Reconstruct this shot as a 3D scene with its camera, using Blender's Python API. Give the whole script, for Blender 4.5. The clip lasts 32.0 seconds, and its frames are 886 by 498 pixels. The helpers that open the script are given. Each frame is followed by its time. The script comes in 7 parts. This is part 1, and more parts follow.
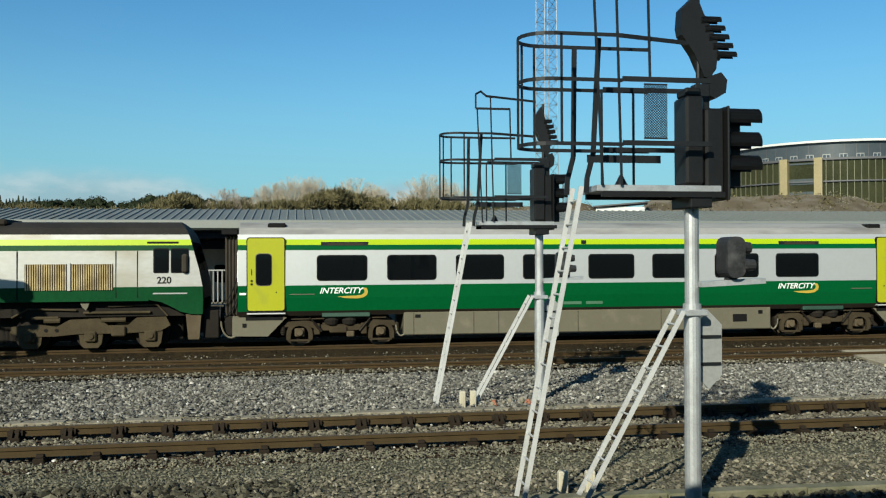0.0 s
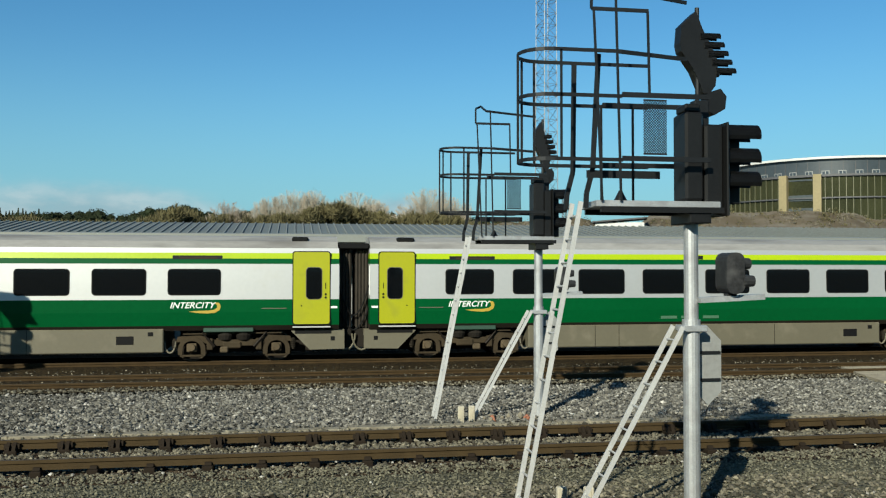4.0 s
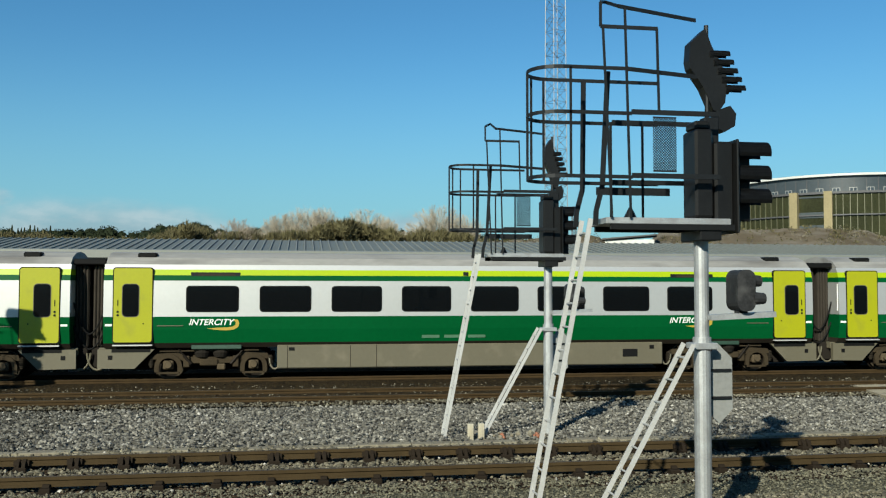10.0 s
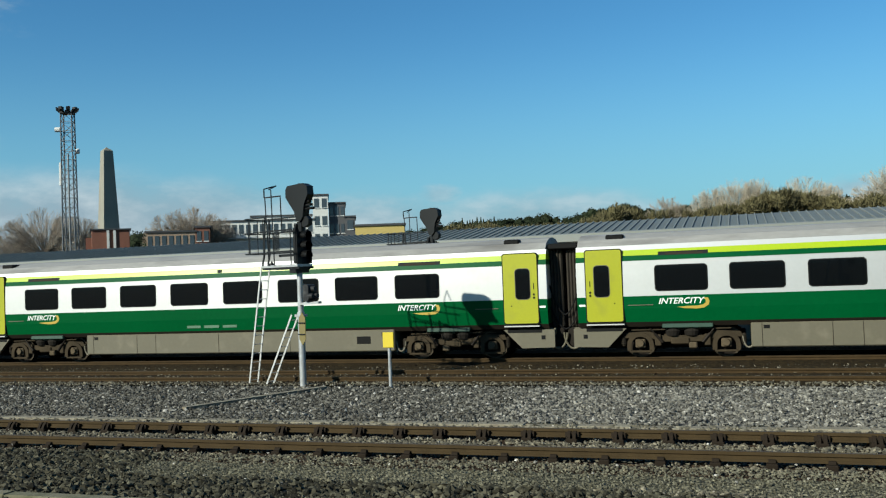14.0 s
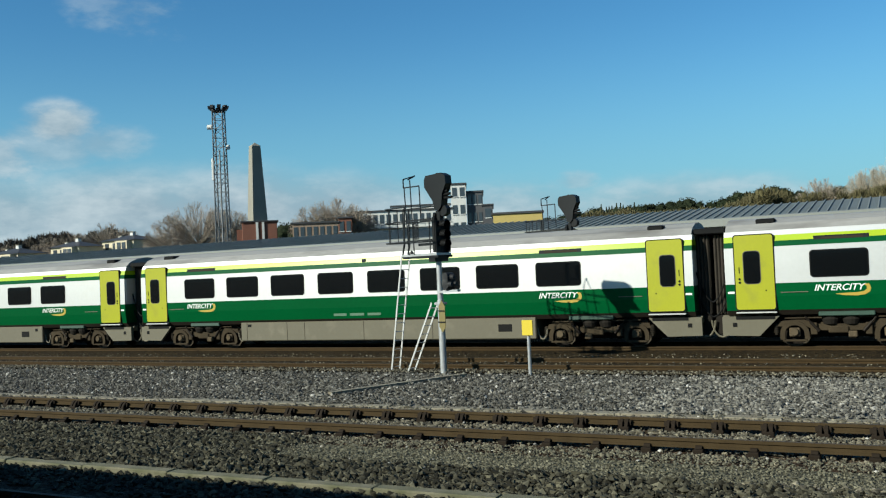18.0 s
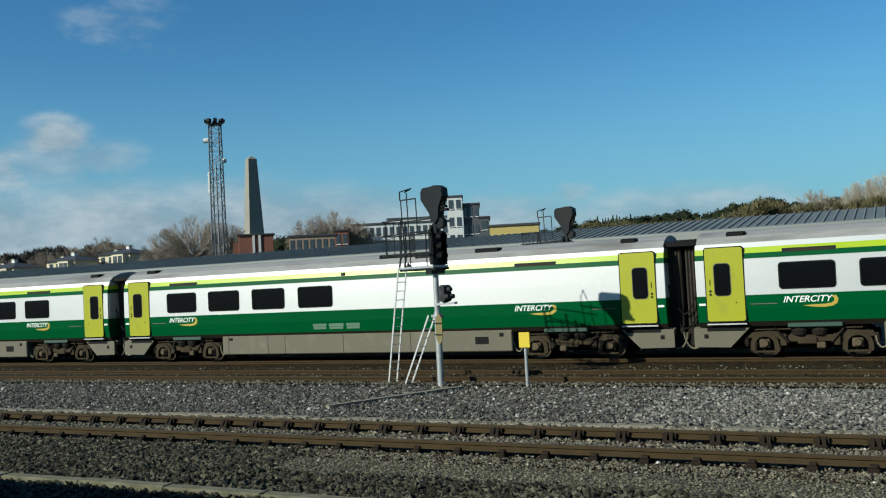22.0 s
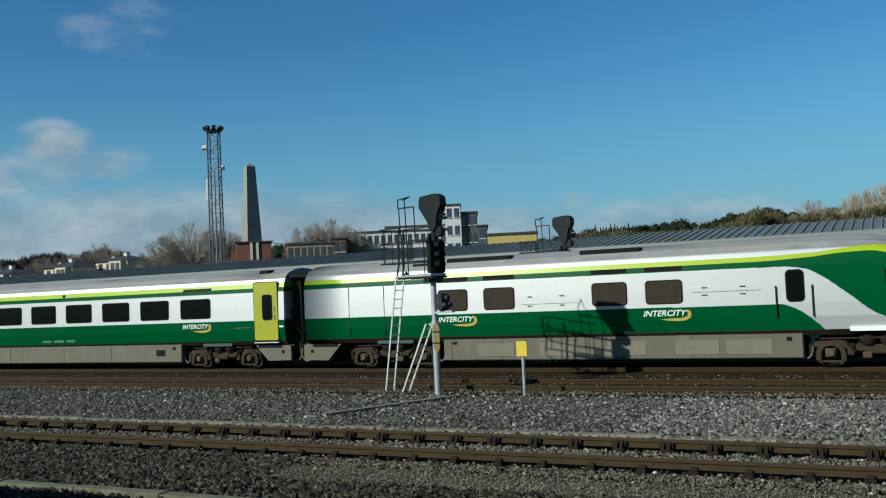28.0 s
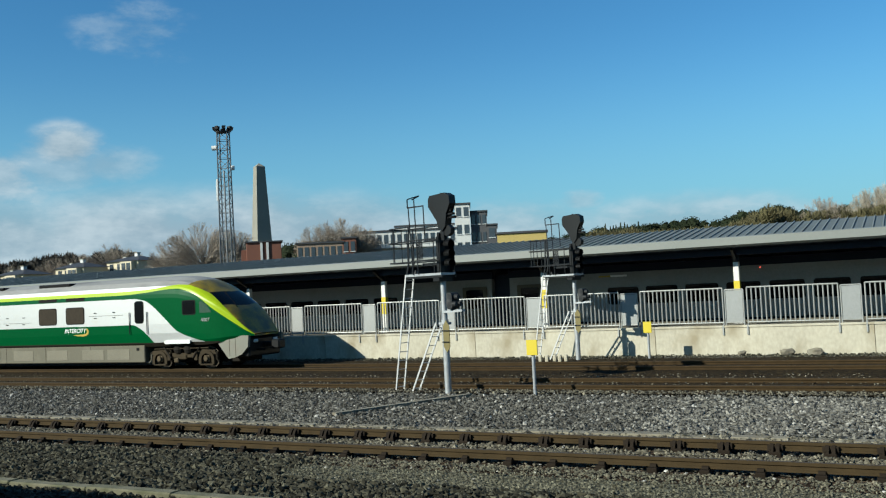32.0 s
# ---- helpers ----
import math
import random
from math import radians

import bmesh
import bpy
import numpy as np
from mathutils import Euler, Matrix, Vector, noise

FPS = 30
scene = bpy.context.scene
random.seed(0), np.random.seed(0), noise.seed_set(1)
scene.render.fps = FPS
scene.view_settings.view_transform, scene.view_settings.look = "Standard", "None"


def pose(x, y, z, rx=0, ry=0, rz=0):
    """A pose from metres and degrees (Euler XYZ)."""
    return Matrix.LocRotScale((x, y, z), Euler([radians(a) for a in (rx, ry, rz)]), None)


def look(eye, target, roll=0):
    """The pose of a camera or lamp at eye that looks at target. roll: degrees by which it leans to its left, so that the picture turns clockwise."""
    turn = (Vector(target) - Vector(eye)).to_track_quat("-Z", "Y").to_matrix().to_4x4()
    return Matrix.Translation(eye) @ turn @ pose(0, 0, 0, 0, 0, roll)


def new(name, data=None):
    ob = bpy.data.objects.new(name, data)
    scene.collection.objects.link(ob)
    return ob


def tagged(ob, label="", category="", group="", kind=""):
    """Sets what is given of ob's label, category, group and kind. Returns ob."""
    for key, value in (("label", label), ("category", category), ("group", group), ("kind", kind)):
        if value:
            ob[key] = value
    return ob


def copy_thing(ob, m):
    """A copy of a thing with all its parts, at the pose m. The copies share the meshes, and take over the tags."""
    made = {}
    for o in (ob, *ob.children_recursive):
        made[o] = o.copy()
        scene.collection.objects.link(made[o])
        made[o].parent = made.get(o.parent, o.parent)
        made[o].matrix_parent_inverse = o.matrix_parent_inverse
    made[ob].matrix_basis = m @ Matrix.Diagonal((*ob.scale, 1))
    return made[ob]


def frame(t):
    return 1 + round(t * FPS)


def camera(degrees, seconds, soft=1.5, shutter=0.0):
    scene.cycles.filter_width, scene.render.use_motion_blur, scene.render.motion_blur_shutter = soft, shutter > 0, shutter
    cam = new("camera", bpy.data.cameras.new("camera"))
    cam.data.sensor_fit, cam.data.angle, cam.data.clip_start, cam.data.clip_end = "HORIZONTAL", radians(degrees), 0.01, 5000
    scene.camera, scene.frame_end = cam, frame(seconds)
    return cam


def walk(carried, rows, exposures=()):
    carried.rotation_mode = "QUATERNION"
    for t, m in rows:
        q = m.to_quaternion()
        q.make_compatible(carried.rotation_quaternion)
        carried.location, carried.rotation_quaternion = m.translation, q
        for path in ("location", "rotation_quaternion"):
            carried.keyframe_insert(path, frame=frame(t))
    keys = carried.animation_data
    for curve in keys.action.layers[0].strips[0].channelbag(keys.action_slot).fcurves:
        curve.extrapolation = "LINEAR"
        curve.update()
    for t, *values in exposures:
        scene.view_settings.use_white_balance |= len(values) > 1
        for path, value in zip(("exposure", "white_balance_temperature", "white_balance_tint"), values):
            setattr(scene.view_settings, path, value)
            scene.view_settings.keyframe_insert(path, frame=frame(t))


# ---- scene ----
# World: x along the tracks, y away from the camera, z up from the rail tops (metres).
EYE = (0.0, 0.0, 2.75)
# seconds, turn to the left, tilt up, lean to the right (degrees)
PATH = [
    (0.0, -9.24, 0.45, 0.25), (0.5, -9.31, 0.78, 0.22), (1.0, -9.07, 1.15, 0.01), (1.5, -9.13, 1.19, 0.07),
    (2.0, -9.05, 0.92, -0.03), (2.5, -9.20, 1.03, -0.07), (3.0, -9.28, 1.28, 0.02), (3.5, -9.24, 1.29, -0.04),
    (5.5, -9.47, 1.70, 0.05), (6.0, -9.26, 1.65, -0.17), (6.5, -9.53, 1.60, -0.04), (7.0, -9.21, 1.95, -0.21),
    (7.5, -8.89, 2.07, -0.18), (8.0, -8.88, 2.28, -0.05), (8.5, -8.70, 2.06, -0.08), (9.0, -8.82, 2.19, 0.07),
    (9.5, -8.89, 2.39, -0.24), (10.0, -8.68, 2.44, -0.08), (10.5, -8.72, 2.42, -0.54), (11.0, -8.28, 2.57, -0.57),
    (11.5, -7.06, 3.09, -0.42), (12.0, -2.68, 2.75, 0.28), (12.5, 5.58, 2.20, 0.87), (13.0, 10.82, 2.15, 2.35),
    (13.5, 15.05, 1.66, 2.56), (14.0, 18.03, 1.63, 2.22), (14.5, 21.13, 1.34, 2.33), (16.5, 26.44, 0.65, 2.88),
    (17.0, 26.70, 0.71, 2.77), (17.5, 26.76, 1.04, 2.70), (18.0, 26.75, 1.24, 2.67), (18.5, 26.74, 1.51, 2.75),
    (19.0, 26.59, 1.61, 2.75), (19.5, 26.53, 1.71, 2.75), (20.0, 26.53, 1.75, 2.62), (20.5, 26.39, 1.89, 2.70),
    (21.0, 26.50, 1.91, 2.88), (21.5, 26.40, 1.86, 3.10), (22.0, 26.50, 2.01, 2.92), (22.5, 26.48, 2.10, 2.70),
    (23.0, 26.29, 2.14, 2.88), (23.5, 26.41, 2.07, 2.96), (24.0, 26.22, 2.15, 3.07), (24.5, 26.34, 2.29, 2.78),
    (25.0, 26.09, 2.38, 2.70), (25.5, 26.17, 2.34, 2.75), (27.5, 26.33, 2.57, 2.64), (28.0, 26.34, 2.53, 2.63),
    (28.5, 26.36, 2.40, 2.93), (29.0, 26.55, 2.45, 2.95), (29.5, 26.67, 2.28, 2.85), (30.0, 26.59, 2.38, 2.90),
    (30.5, 26.77, 2.37, 2.99), (31.0, 26.76, 2.38, 3.11), (31.5, 26.86, 2.45, 2.87), (32.0, 26.95, 2.50, 2.83)
]


def aim(turn, tilt, lean):
    a, e = radians(turn), radians(tilt)
    d = Vector((-math.sin(a) * math.cos(e), math.cos(a) * math.cos(e), math.sin(e)))
    return look(EYE, Vector(EYE) + d, -lean)


cam = camera(52.0, 32.0, soft=1.2)
walk(cam, [(t, aim(a, e, l)) for t, a, e, l in PATH],
     exposures=[(t, e, k, 2) for t, e, k in ((0.0, 0.90, 6800), (1.0, 0.89, 6800), (3.0, 0.86, 6800), (6.0, 0.82, 6800), (10.0, 0.82, 6750), (14.0, 0.84, 6500), (19.0, 0.88, 6500), (21.0, 0.89, 6450), (22.0, 0.66, 6300), (23.0, 0.59, 6250), (24.0, 0.69, 6300), (25.0, 0.79, 6350), (26.5, 0.61, 6200), (28.0, 0.48, 6100), (29.0, 0.44, 6050), (30.0, 0.52, 6050), (31.0, 0.80, 6300), (32.0, 0.89, 6350))])

# ------------------------------------------------------------------ light
SUN_WAY = Vector((0.63, 1.0, -0.62)).normalized()
world = bpy.data.worlds.new("sky")
scene.world = world
world.use_nodes = True
wn, wl = world.node_tree.nodes, world.node_tree.links
wn.clear()
w_out = wn.new("ShaderNodeOutputWorld")
w_bg = wn.new("ShaderNodeBackground")
w_sky = wn.new("ShaderNodeTexSky")
w_sky.sky_type = "NISHITA"
w_sky.sun_disc = False
w_sky.sun_elevation = math.asin(-SUN_WAY.z)
w_sky.sun_rotation = math.atan2(-SUN_WAY.x, -SUN_WAY.y)
w_sky.air_density, w_sky.dust_density, w_sky.ozone_density = 1.0, 0.3, 1.6
w_bg.inputs["Strength"].default_value = 0.055
# broken cloud low in the west: a few heaps with ragged edges, and a thin bank over the horizon
w_co = wn.new("ShaderNodeTexCoord")
w_map = wn.new("ShaderNodeMapping")
w_map.inputs["Scale"].default_value = (1.0, 1.0, 2.2)
w_n = wn.new("ShaderNodeTexNoise")
w_n.inputs["Scale"].default_value, w_n.inputs["Detail"].default_value, w_n.inputs["Roughness"].default_value = 13.0, 9.0, 0.6
wl.new(w_co.outputs["Generated"], w_map.inputs["Vector"])
wl.new(w_map.outputs["Vector"], w_n.inputs["Vector"])


def w_math(op, a, b, c=None):
    nd = wn.new("ShaderNodeMath")
    nd.operation = op
    for k, v in enumerate((a, b) if c is None else (a, b, c)):
        if isinstance(v, (int, float)):
            nd.inputs[k].default_value = v
        else:
            wl.new(v, nd.inputs[k])
    return nd.outputs["Value"]


w_sum = None
for c_az, c_el, c_r, c_tall, c_gain, c_rag in ((-49.3, 9.3, 0.05, 1.5, 0.95, 0.6), (-49.6, 8.2, 0.085, 2.4, 0.55, 0.6), (-47.3, 8.3, 0.07, 2.4, 0.5, 0.7), (-53.0, 7.6, 0.06, 1.6, 0.75, 0.9), (-54.0, 3.0, 0.20, 2.5, 0.9, 0.22), (-46.0, 3.0, 0.20, 2.3, 0.95, 0.22), (-40.0, 3.0, 0.20, 2.3, 0.95, 0.22), (-34.0, 2.8, 0.2, 2.5, 0.9, 0.22), (-59.0, 5.5, 0.2, 2.0, 0.8, 0.6), (-45.2, 16.0, 0.08, 2.0, 0.3, 1.2), (-24.0, 2.2, 0.24, 3.4, 0.8, 0.4), (-12.0, 2.4, 0.22, 3.6, 0.75, 0.4), (-18.2, 5.0, 0.035, 2.0, 0.5, 0.9), (-9.4, 3.8, 0.035, 1.6, 0.6, 0.8), (6.5, 4.0, 0.04, 2.0, 0.6, 0.8)):
    a, e = radians(c_az), radians(c_el)
    sub = wn.new("ShaderNodeVectorMath")
    sub.operation = "SUBTRACT"
    sub.inputs[1].default_value = (math.sin(a) * math.cos(e), math.cos(a) * math.cos(e), math.sin(e))
    wl.new(w_co.outputs["Generated"], sub.inputs[0])
    scl = wn.new("ShaderNodeVectorMath")
    scl.operation = "MULTIPLY"
    scl.inputs[1].default_value = (1, 1, c_tall)
    wl.new(sub.outputs["Vector"], scl.inputs[0])
    ln = wn.new("ShaderNodeVectorMath")
    ln.operation = "LENGTH"
    wl.new(scl.outputs["Vector"], ln.inputs[0])
    near = w_math("MULTIPLY_ADD", ln.outputs["Value"], -1.0 / c_r, 1.0)
    rag = w_math("MULTIPLY_ADD", w_n.outputs["Fac"], 2.6 * c_rag, -1.5 * c_rag)
    m = wn.new("ShaderNodeMapRange")
    m.interpolation_type = "SMOOTHSTEP"
    m.inputs["From Min"].default_value, m.inputs["From Max"].default_value, m.inputs["To Max"].default_value = -0.1, 0.65, c_gain
    wl.new(w_math("ADD", near, rag), m.inputs["Value"])
    soft_edge = wn.new("ShaderNodeMapRange")
    soft_edge.interpolation_type = "SMOOTHSTEP"
    soft_edge.inputs["From Max"].default_value = 0.35
    wl.new(near, soft_edge.inputs["Value"])
    lim = w_math("MULTIPLY", m.outputs["Result"], soft_edge.outputs["Result"])
    w_sum = lim if w_sum is None else w_math("MAXIMUM", w_sum, lim)
w_mix = wn.new("ShaderNodeMix")
w_mix.data_type = "RGBA"
w_shade = wn.new("ShaderNodeValToRGB")
w_shade.color_ramp.elements[0].position, w_shade.color_ramp.elements[1].position = 0.40, 0.62
w_shade.color_ramp.elements[0].color, w_shade.color_ramp.elements[1].color = (0.33, 0.43, 0.525, 1), (0.53, 0.61, 0.69, 1)
wl.new(w_n.outputs["Fac"], w_shade.inputs["Fac"])
w_gain = wn.new("ShaderNodeVectorMath")
w_gain.operation = "SCALE"
w_gain.inputs["Scale"].default_value = 10.0
wl.new(w_shade.outputs["Color"], w_gain.inputs[0])
wl.new(w_gain.outputs["Vector"], w_mix.inputs["B"])
wl.new(w_sum, w_mix.inputs["Factor"])
w_hue = wn.new("ShaderNodeHueSaturation")
w_hue.inputs["Saturation"].default_value = 1.2
wl.new(w_sky.outputs["Color"], w_hue.inputs["Color"])
w_tint = wn.new("ShaderNodeMix")
w_tint.data_type, w_tint.blend_type = "RGBA", "MULTIPLY"
w_tint.inputs["Factor"].default_value = 1.0
w_tint.inputs["B"].default_value = (0.62, 1.03, 1.23, 1)
wl.new(w_hue.outputs["Color"], w_tint.inputs["A"])
# pale haze thickening towards the horizon all round
w_sep = wn.new("ShaderNodeSeparateXYZ")
wl.new(w_co.outputs["Generated"], w_sep.inputs["Vector"])
w_low = wn.new("ShaderNodeMapRange")
w_low.interpolation_type = "SMOOTHERSTEP"
w_low.inputs["From Min"].default_value, w_low.inputs["From Max"].default_value = 0.30, -0.05
w_low.inputs["To Max"].default_value = 0.85
wl.new(w_sep.outputs["Z"], w_low.inputs["Value"])
w_haze = wn.new("ShaderNodeMix")
w_haze.data_type = "RGBA"
w_haze.inputs["B"].default_value = (2.2, 4.6, 6.2, 1)
wl.new(w_low.outputs["Result"], w_haze.inputs["Factor"])
wl.new(w_tint.outputs["Result"], w_haze.inputs["A"])
wl.new(w_haze.outputs["Result"], w_mix.inputs["A"])
wl.new(w_mix.outputs["Result"], w_bg.inputs["Color"])
wl.new(w_bg.outputs["Background"], w_out.inputs["Surface"])

sun_data = bpy.data.lights.new("sun", "SUN")
sun_data.energy, sun_data.angle, sun_data.color = 4.6, radians(0.53), (0.98, 0.945, 0.85)
sun = new("sun", sun_data)
sun.matrix_world = look(-SUN_WAY * 60, (0, 0, 0))


# ------------------------------------------------------------------ materials
def mat(name, col, rough=0.6, metal=0.0, var=0.12, scale=6.0, bump=0.0, bscale=80.0, dirt=None, dirt_at=0.62, each=0.0, stretch=(1, 1, 1)):
    """A painted or mineral surface: broad stains and fine grain over a base colour, and relief."""
    m = bpy.data.materials.new(name)
    m.use_nodes = True
    nt = m.node_tree
    bs = nt.nodes["Principled BSDF"]
    bs.inputs["Roughness"].default_value, bs.inputs["Metallic"].default_value = rough, metal
    if max(col) < 0.03:
        bs.inputs["Specular IOR Level"].default_value = 0.12
    co = nt.nodes.new("ShaderNodeTexCoord")
    mp = nt.nodes.new("ShaderNodeMapping")
    mp.inputs["Scale"].default_value = stretch
    nt.links.new(co.outputs["Object"], mp.inputs["Vector"])
    big = nt.nodes.new("ShaderNodeTexNoise")
    big.inputs["Scale"].default_value, big.inputs["Detail"].default_value = scale * 0.2, 5.0
    fine = nt.nodes.new("ShaderNodeTexNoise")
    fine.inputs["Scale"].default_value, fine.inputs["Detail"].default_value = scale * 4, 4.0
    add = nt.nodes.new("ShaderNodeMath")
    for nd in (big, fine):
        nt.links.new(mp.outputs["Vector"], nd.inputs["Vector"])
    nt.links.new(big.outputs["Fac"], add.inputs[0])
    nt.links.new(fine.outputs["Fac"], add.inputs[1])
    mr = nt.nodes.new("ShaderNodeMapRange")
    mr.inputs["From Min"].default_value, mr.inputs["From Max"].default_value = 0.7, 1.3
    mr.inputs["To Min"].default_value, mr.inputs["To Max"].default_value = 1 - var, 1 + var
    nt.links.new(add.outputs["Value"], mr.inputs["Value"])
    val = mr.outputs["Result"]
    if each:
        oi = nt.nodes.new("ShaderNodeObjectInfo")
        er = nt.nodes.new("ShaderNodeMapRange")
        er.inputs["To Min"].default_value, er.inputs["To Max"].default_value = 1 - each, 1 + each
        nt.links.new(oi.outputs["Random"], er.inputs["Value"])
        em = nt.nodes.new("ShaderNodeMath")
        em.operation = "MULTIPLY"
        nt.links.new(val, em.inputs[0])
        nt.links.new(er.outputs["Result"], em.inputs[1])
        val = em.outputs["Value"]
    hs = nt.nodes.new("ShaderNodeHueSaturation")
    hs.inputs["Color"].default_value = (*col, 1)
    nt.links.new(val, hs.inputs["Value"])
    out = hs.outputs["Color"]
    if dirt:
        dn = nt.nodes.new("ShaderNodeTexNoise")
        dn.inputs["Scale"].default_value, dn.inputs["Detail"].default_value = scale * 0.45, 8.0
        nt.links.new(mp.outputs["Vector"], dn.inputs["Vector"])
        dr = nt.nodes.new("ShaderNodeMapRange")
        dr.inputs["From Min"].default_value, dr.inputs["From Max"].default_value = dirt_at - 0.14, dirt_at + 0.1
        nt.links.new(dn.outputs["Fac"], dr.inputs["Value"])
        mx = nt.nodes.new("ShaderNodeMix")
        mx.data_type = "RGBA"
        mx.inputs["B"].default_value = (*dirt, 1)
        nt.links.new(dr.outputs["Result"], mx.inputs["Factor"])
        nt.links.new(out, mx.inputs["A"])
        out = mx.outputs["Result"]
    nt.links.new(out, bs.inputs["Base Color"])
    if bump:
        bn = nt.nodes.new("ShaderNodeTexNoise")
        bn.inputs["Scale"].default_value, bn.inputs["Detail"].default_value = bscale, 3.0
        nt.links.new(co.outputs["Object"], bn.inputs["Vector"])
        bp = nt.nodes.new("ShaderNodeBump")
        bp.inputs["Strength"].default_value, bp.inputs["Distance"].default_value = bump, 0.02
        nt.links.new(bn.outputs["Fac"], bp.inputs["Height"])
        nt.links.new(bp.outputs["Normal"], bs.inputs["Normal"])
    return m


def glass(name, col, rough=0.04, trans=0.5, spec=0.3):
    m = bpy.data.materials.new(name)
    m.use_nodes = True
    bs = m.node_tree.nodes["Principled BSDF"]
    bs.inputs["Base Color"].default_value = (*col, 1)
    bs.inputs["Roughness"].default_value = rough
    bs.inputs["Transmission Weight"].default_value = trans
    bs.inputs["IOR"].default_value = 1.4
    bs.inputs["Specular IOR Level"].default_value = spec
    return m


M_WHITE = mat("white coach paint", (0.43, 0.43, 0.42), 0.48, 0.60, var=0.03, scale=2, dirt=(0.40, 0.385, 0.34), dirt_at=0.74)
M_GREEN = mat("green coach paint", (0.001, 0.053, 0.0142), 0.32, var=0.08, scale=2)
M_GREEN.node_tree.nodes["Principled BSDF"].inputs["Specular IOR Level"].default_value = 0.08
M_LIME = mat("lime stripe paint", (0.248, 0.334, 0.00619), 0.35, var=0.05, scale=3)
M_YELLOW = mat("lime yellow door paint", (0.248, 0.254, 0.00372), 0.38, var=0.05, scale=3, dirt=(0.186, 0.186, 0.0186), dirt_at=0.72)
M_ROOF = mat("grey coach roof paint", (0.204, 0.198, 0.186), 0.6, var=0.12, scale=3, dirt=(0.0991, 0.0929, 0.0867), dirt_at=0.66, stretch=(0.3, 1, 1))
M_SKIRT = mat("dusty grey skirt paint", (0.078, 0.069, 0.044), 0.7, var=0.06, scale=3, dirt=(0.124, 0.108, 0.0743), dirt_at=0.7)
M_GRIME = mat("brake dust grime", (0.0186, 0.0149, 0.0105), 0.8, var=0.25, scale=6)
M_PANELDUST = mat("dusty skirt panel", (0.118, 0.105, 0.0743), 0.75, var=0.15, scale=5)
M_BOGIE = mat("brown dusty bogie steel", (0.033, 0.0245, 0.0145), 0.85, var=0.3, scale=10, bump=0.2, bscale=40)
M_CASTLIGHT = mat("pale dusty castings", (0.066, 0.05, 0.031), 0.85, var=0.3, scale=10)
M_DUSTGREEN = mat("dusty dark green paint", (0.012, 0.038, 0.024), 0.6, var=0.2, scale=5)
M_WHEEL = mat("wheel steel", (0.014, 0.011, 0.0085), 0.6, 0.4, var=0.25, scale=10)
M_TYRE = mat("dusty tyre steel", (0.045, 0.036, 0.025), 0.6, 0.2, var=0.2, scale=10)
M_UNDER = mat("near-black brown", (0.012, 0.01, 0.008), 0.9, var=0.3, scale=8)
M_DARK = mat("black rubber", (0.004, 0.004, 0.004), 0.7, var=0.3, scale=10)
M_BELLOWS = mat("grey brown bellows rubber", (0.0279, 0.0235, 0.0186), 0.85, var=0.3, scale=10)
M_TINT = glass("tinted coach glass", (0.003, 0.004, 0.005), 0.04, 0.3, 0.1)
M_BROWNGLASS = mat("brown louvre mesh", (0.026, 0.0195, 0.0125), 0.7, var=0.2, scale=40)
M_ORANGE = mat("orange yellow swoosh paint", (0.31, 0.215, 0.028), 0.4, var=0.04)
M_LETTER = mat("white lettering paint", (0.60, 0.60, 0.57), 0.4, var=0.02)
M_DATA = mat("dull green grey lettering", (0.04, 0.10, 0.055), 0.5)
M_STEEL = mat("galvanised steel", (0.33, 0.34, 0.345), 0.5, 0.55, var=0.18, scale=12, dirt=(0.258, 0.258, 0.258), dirt_at=0.62)
M_GALV = mat("dull zinc ladder", (0.361, 0.361, 0.353), 0.6, 0.3, var=0.15, scale=12)
M_BLACK = mat("black signal paint", (0.0062, 0.0064, 0.0066), 0.45, var=0.3, scale=8)
M_IRON = mat("dark grey iron", (0.010, 0.0112, 0.0125), 0.5, 0.3, var=0.25, scale=8)
M_WORNGREY = mat("worn dark grey casing", (0.0217, 0.0223, 0.0235), 0.55, var=0.35, scale=8, dirt=(0.0619, 0.0619, 0.0619), dirt_at=0.66)
M_OCHRE = mat("weathered ochre sign back", (0.12, 0.095, 0.03), 0.7, var=0.2, scale=6)
M_LENS = glass("signal lens glass", (0.05, 0.03, 0.03), 0.1, 0.2)
M_RAIL = mat("rusty rail side", (0.036, 0.024, 0.0105), 0.85, var=0.25, scale=14, bump=0.2, bscale=60)
M_RAILRUST = mat("lighter rust rail side", (0.034, 0.021, 0.0085), 0.85, var=0.25, scale=14, bump=0.2, bscale=60)
M_SOOTSHADE = mat("sooty roof and shaded end paint", (0.0173, 0.0155, 0.0136), 0.75, var=0.3, scale=4)
M_RAILTOP = mat("worn rail head", (0.036, 0.023, 0.011), 0.75, 0.0, var=0.2, scale=14)
M_SLEEPER = mat("oily timber sleeper", (0.0235, 0.0173, 0.0124), 0.9, var=0.3, scale=10, bump=0.4, bscale=25, each=0.25, stretch=(4, 0.6, 1))
M_CHAIR = mat("rusted rail chair", (0.0124, 0.00836, 0.00495), 0.85, var=0.3, scale=16)
M_CONC = mat("pale concrete", (0.345, 0.315, 0.243), 0.85, var=0.18, scale=2.5, bump=0.2, bscale=50, dirt=(0.225, 0.19, 0.125), dirt_at=0.62, stretch=(1.0, 1.0, 0.6))
M_CONCD = mat("weathered kerb concrete", (0.167, 0.149, 0.108), 0.9, var=0.2, scale=6, bump=0.3, bscale=40, dirt=(0.105, 0.0867, 0.0619), dirt_at=0.58)
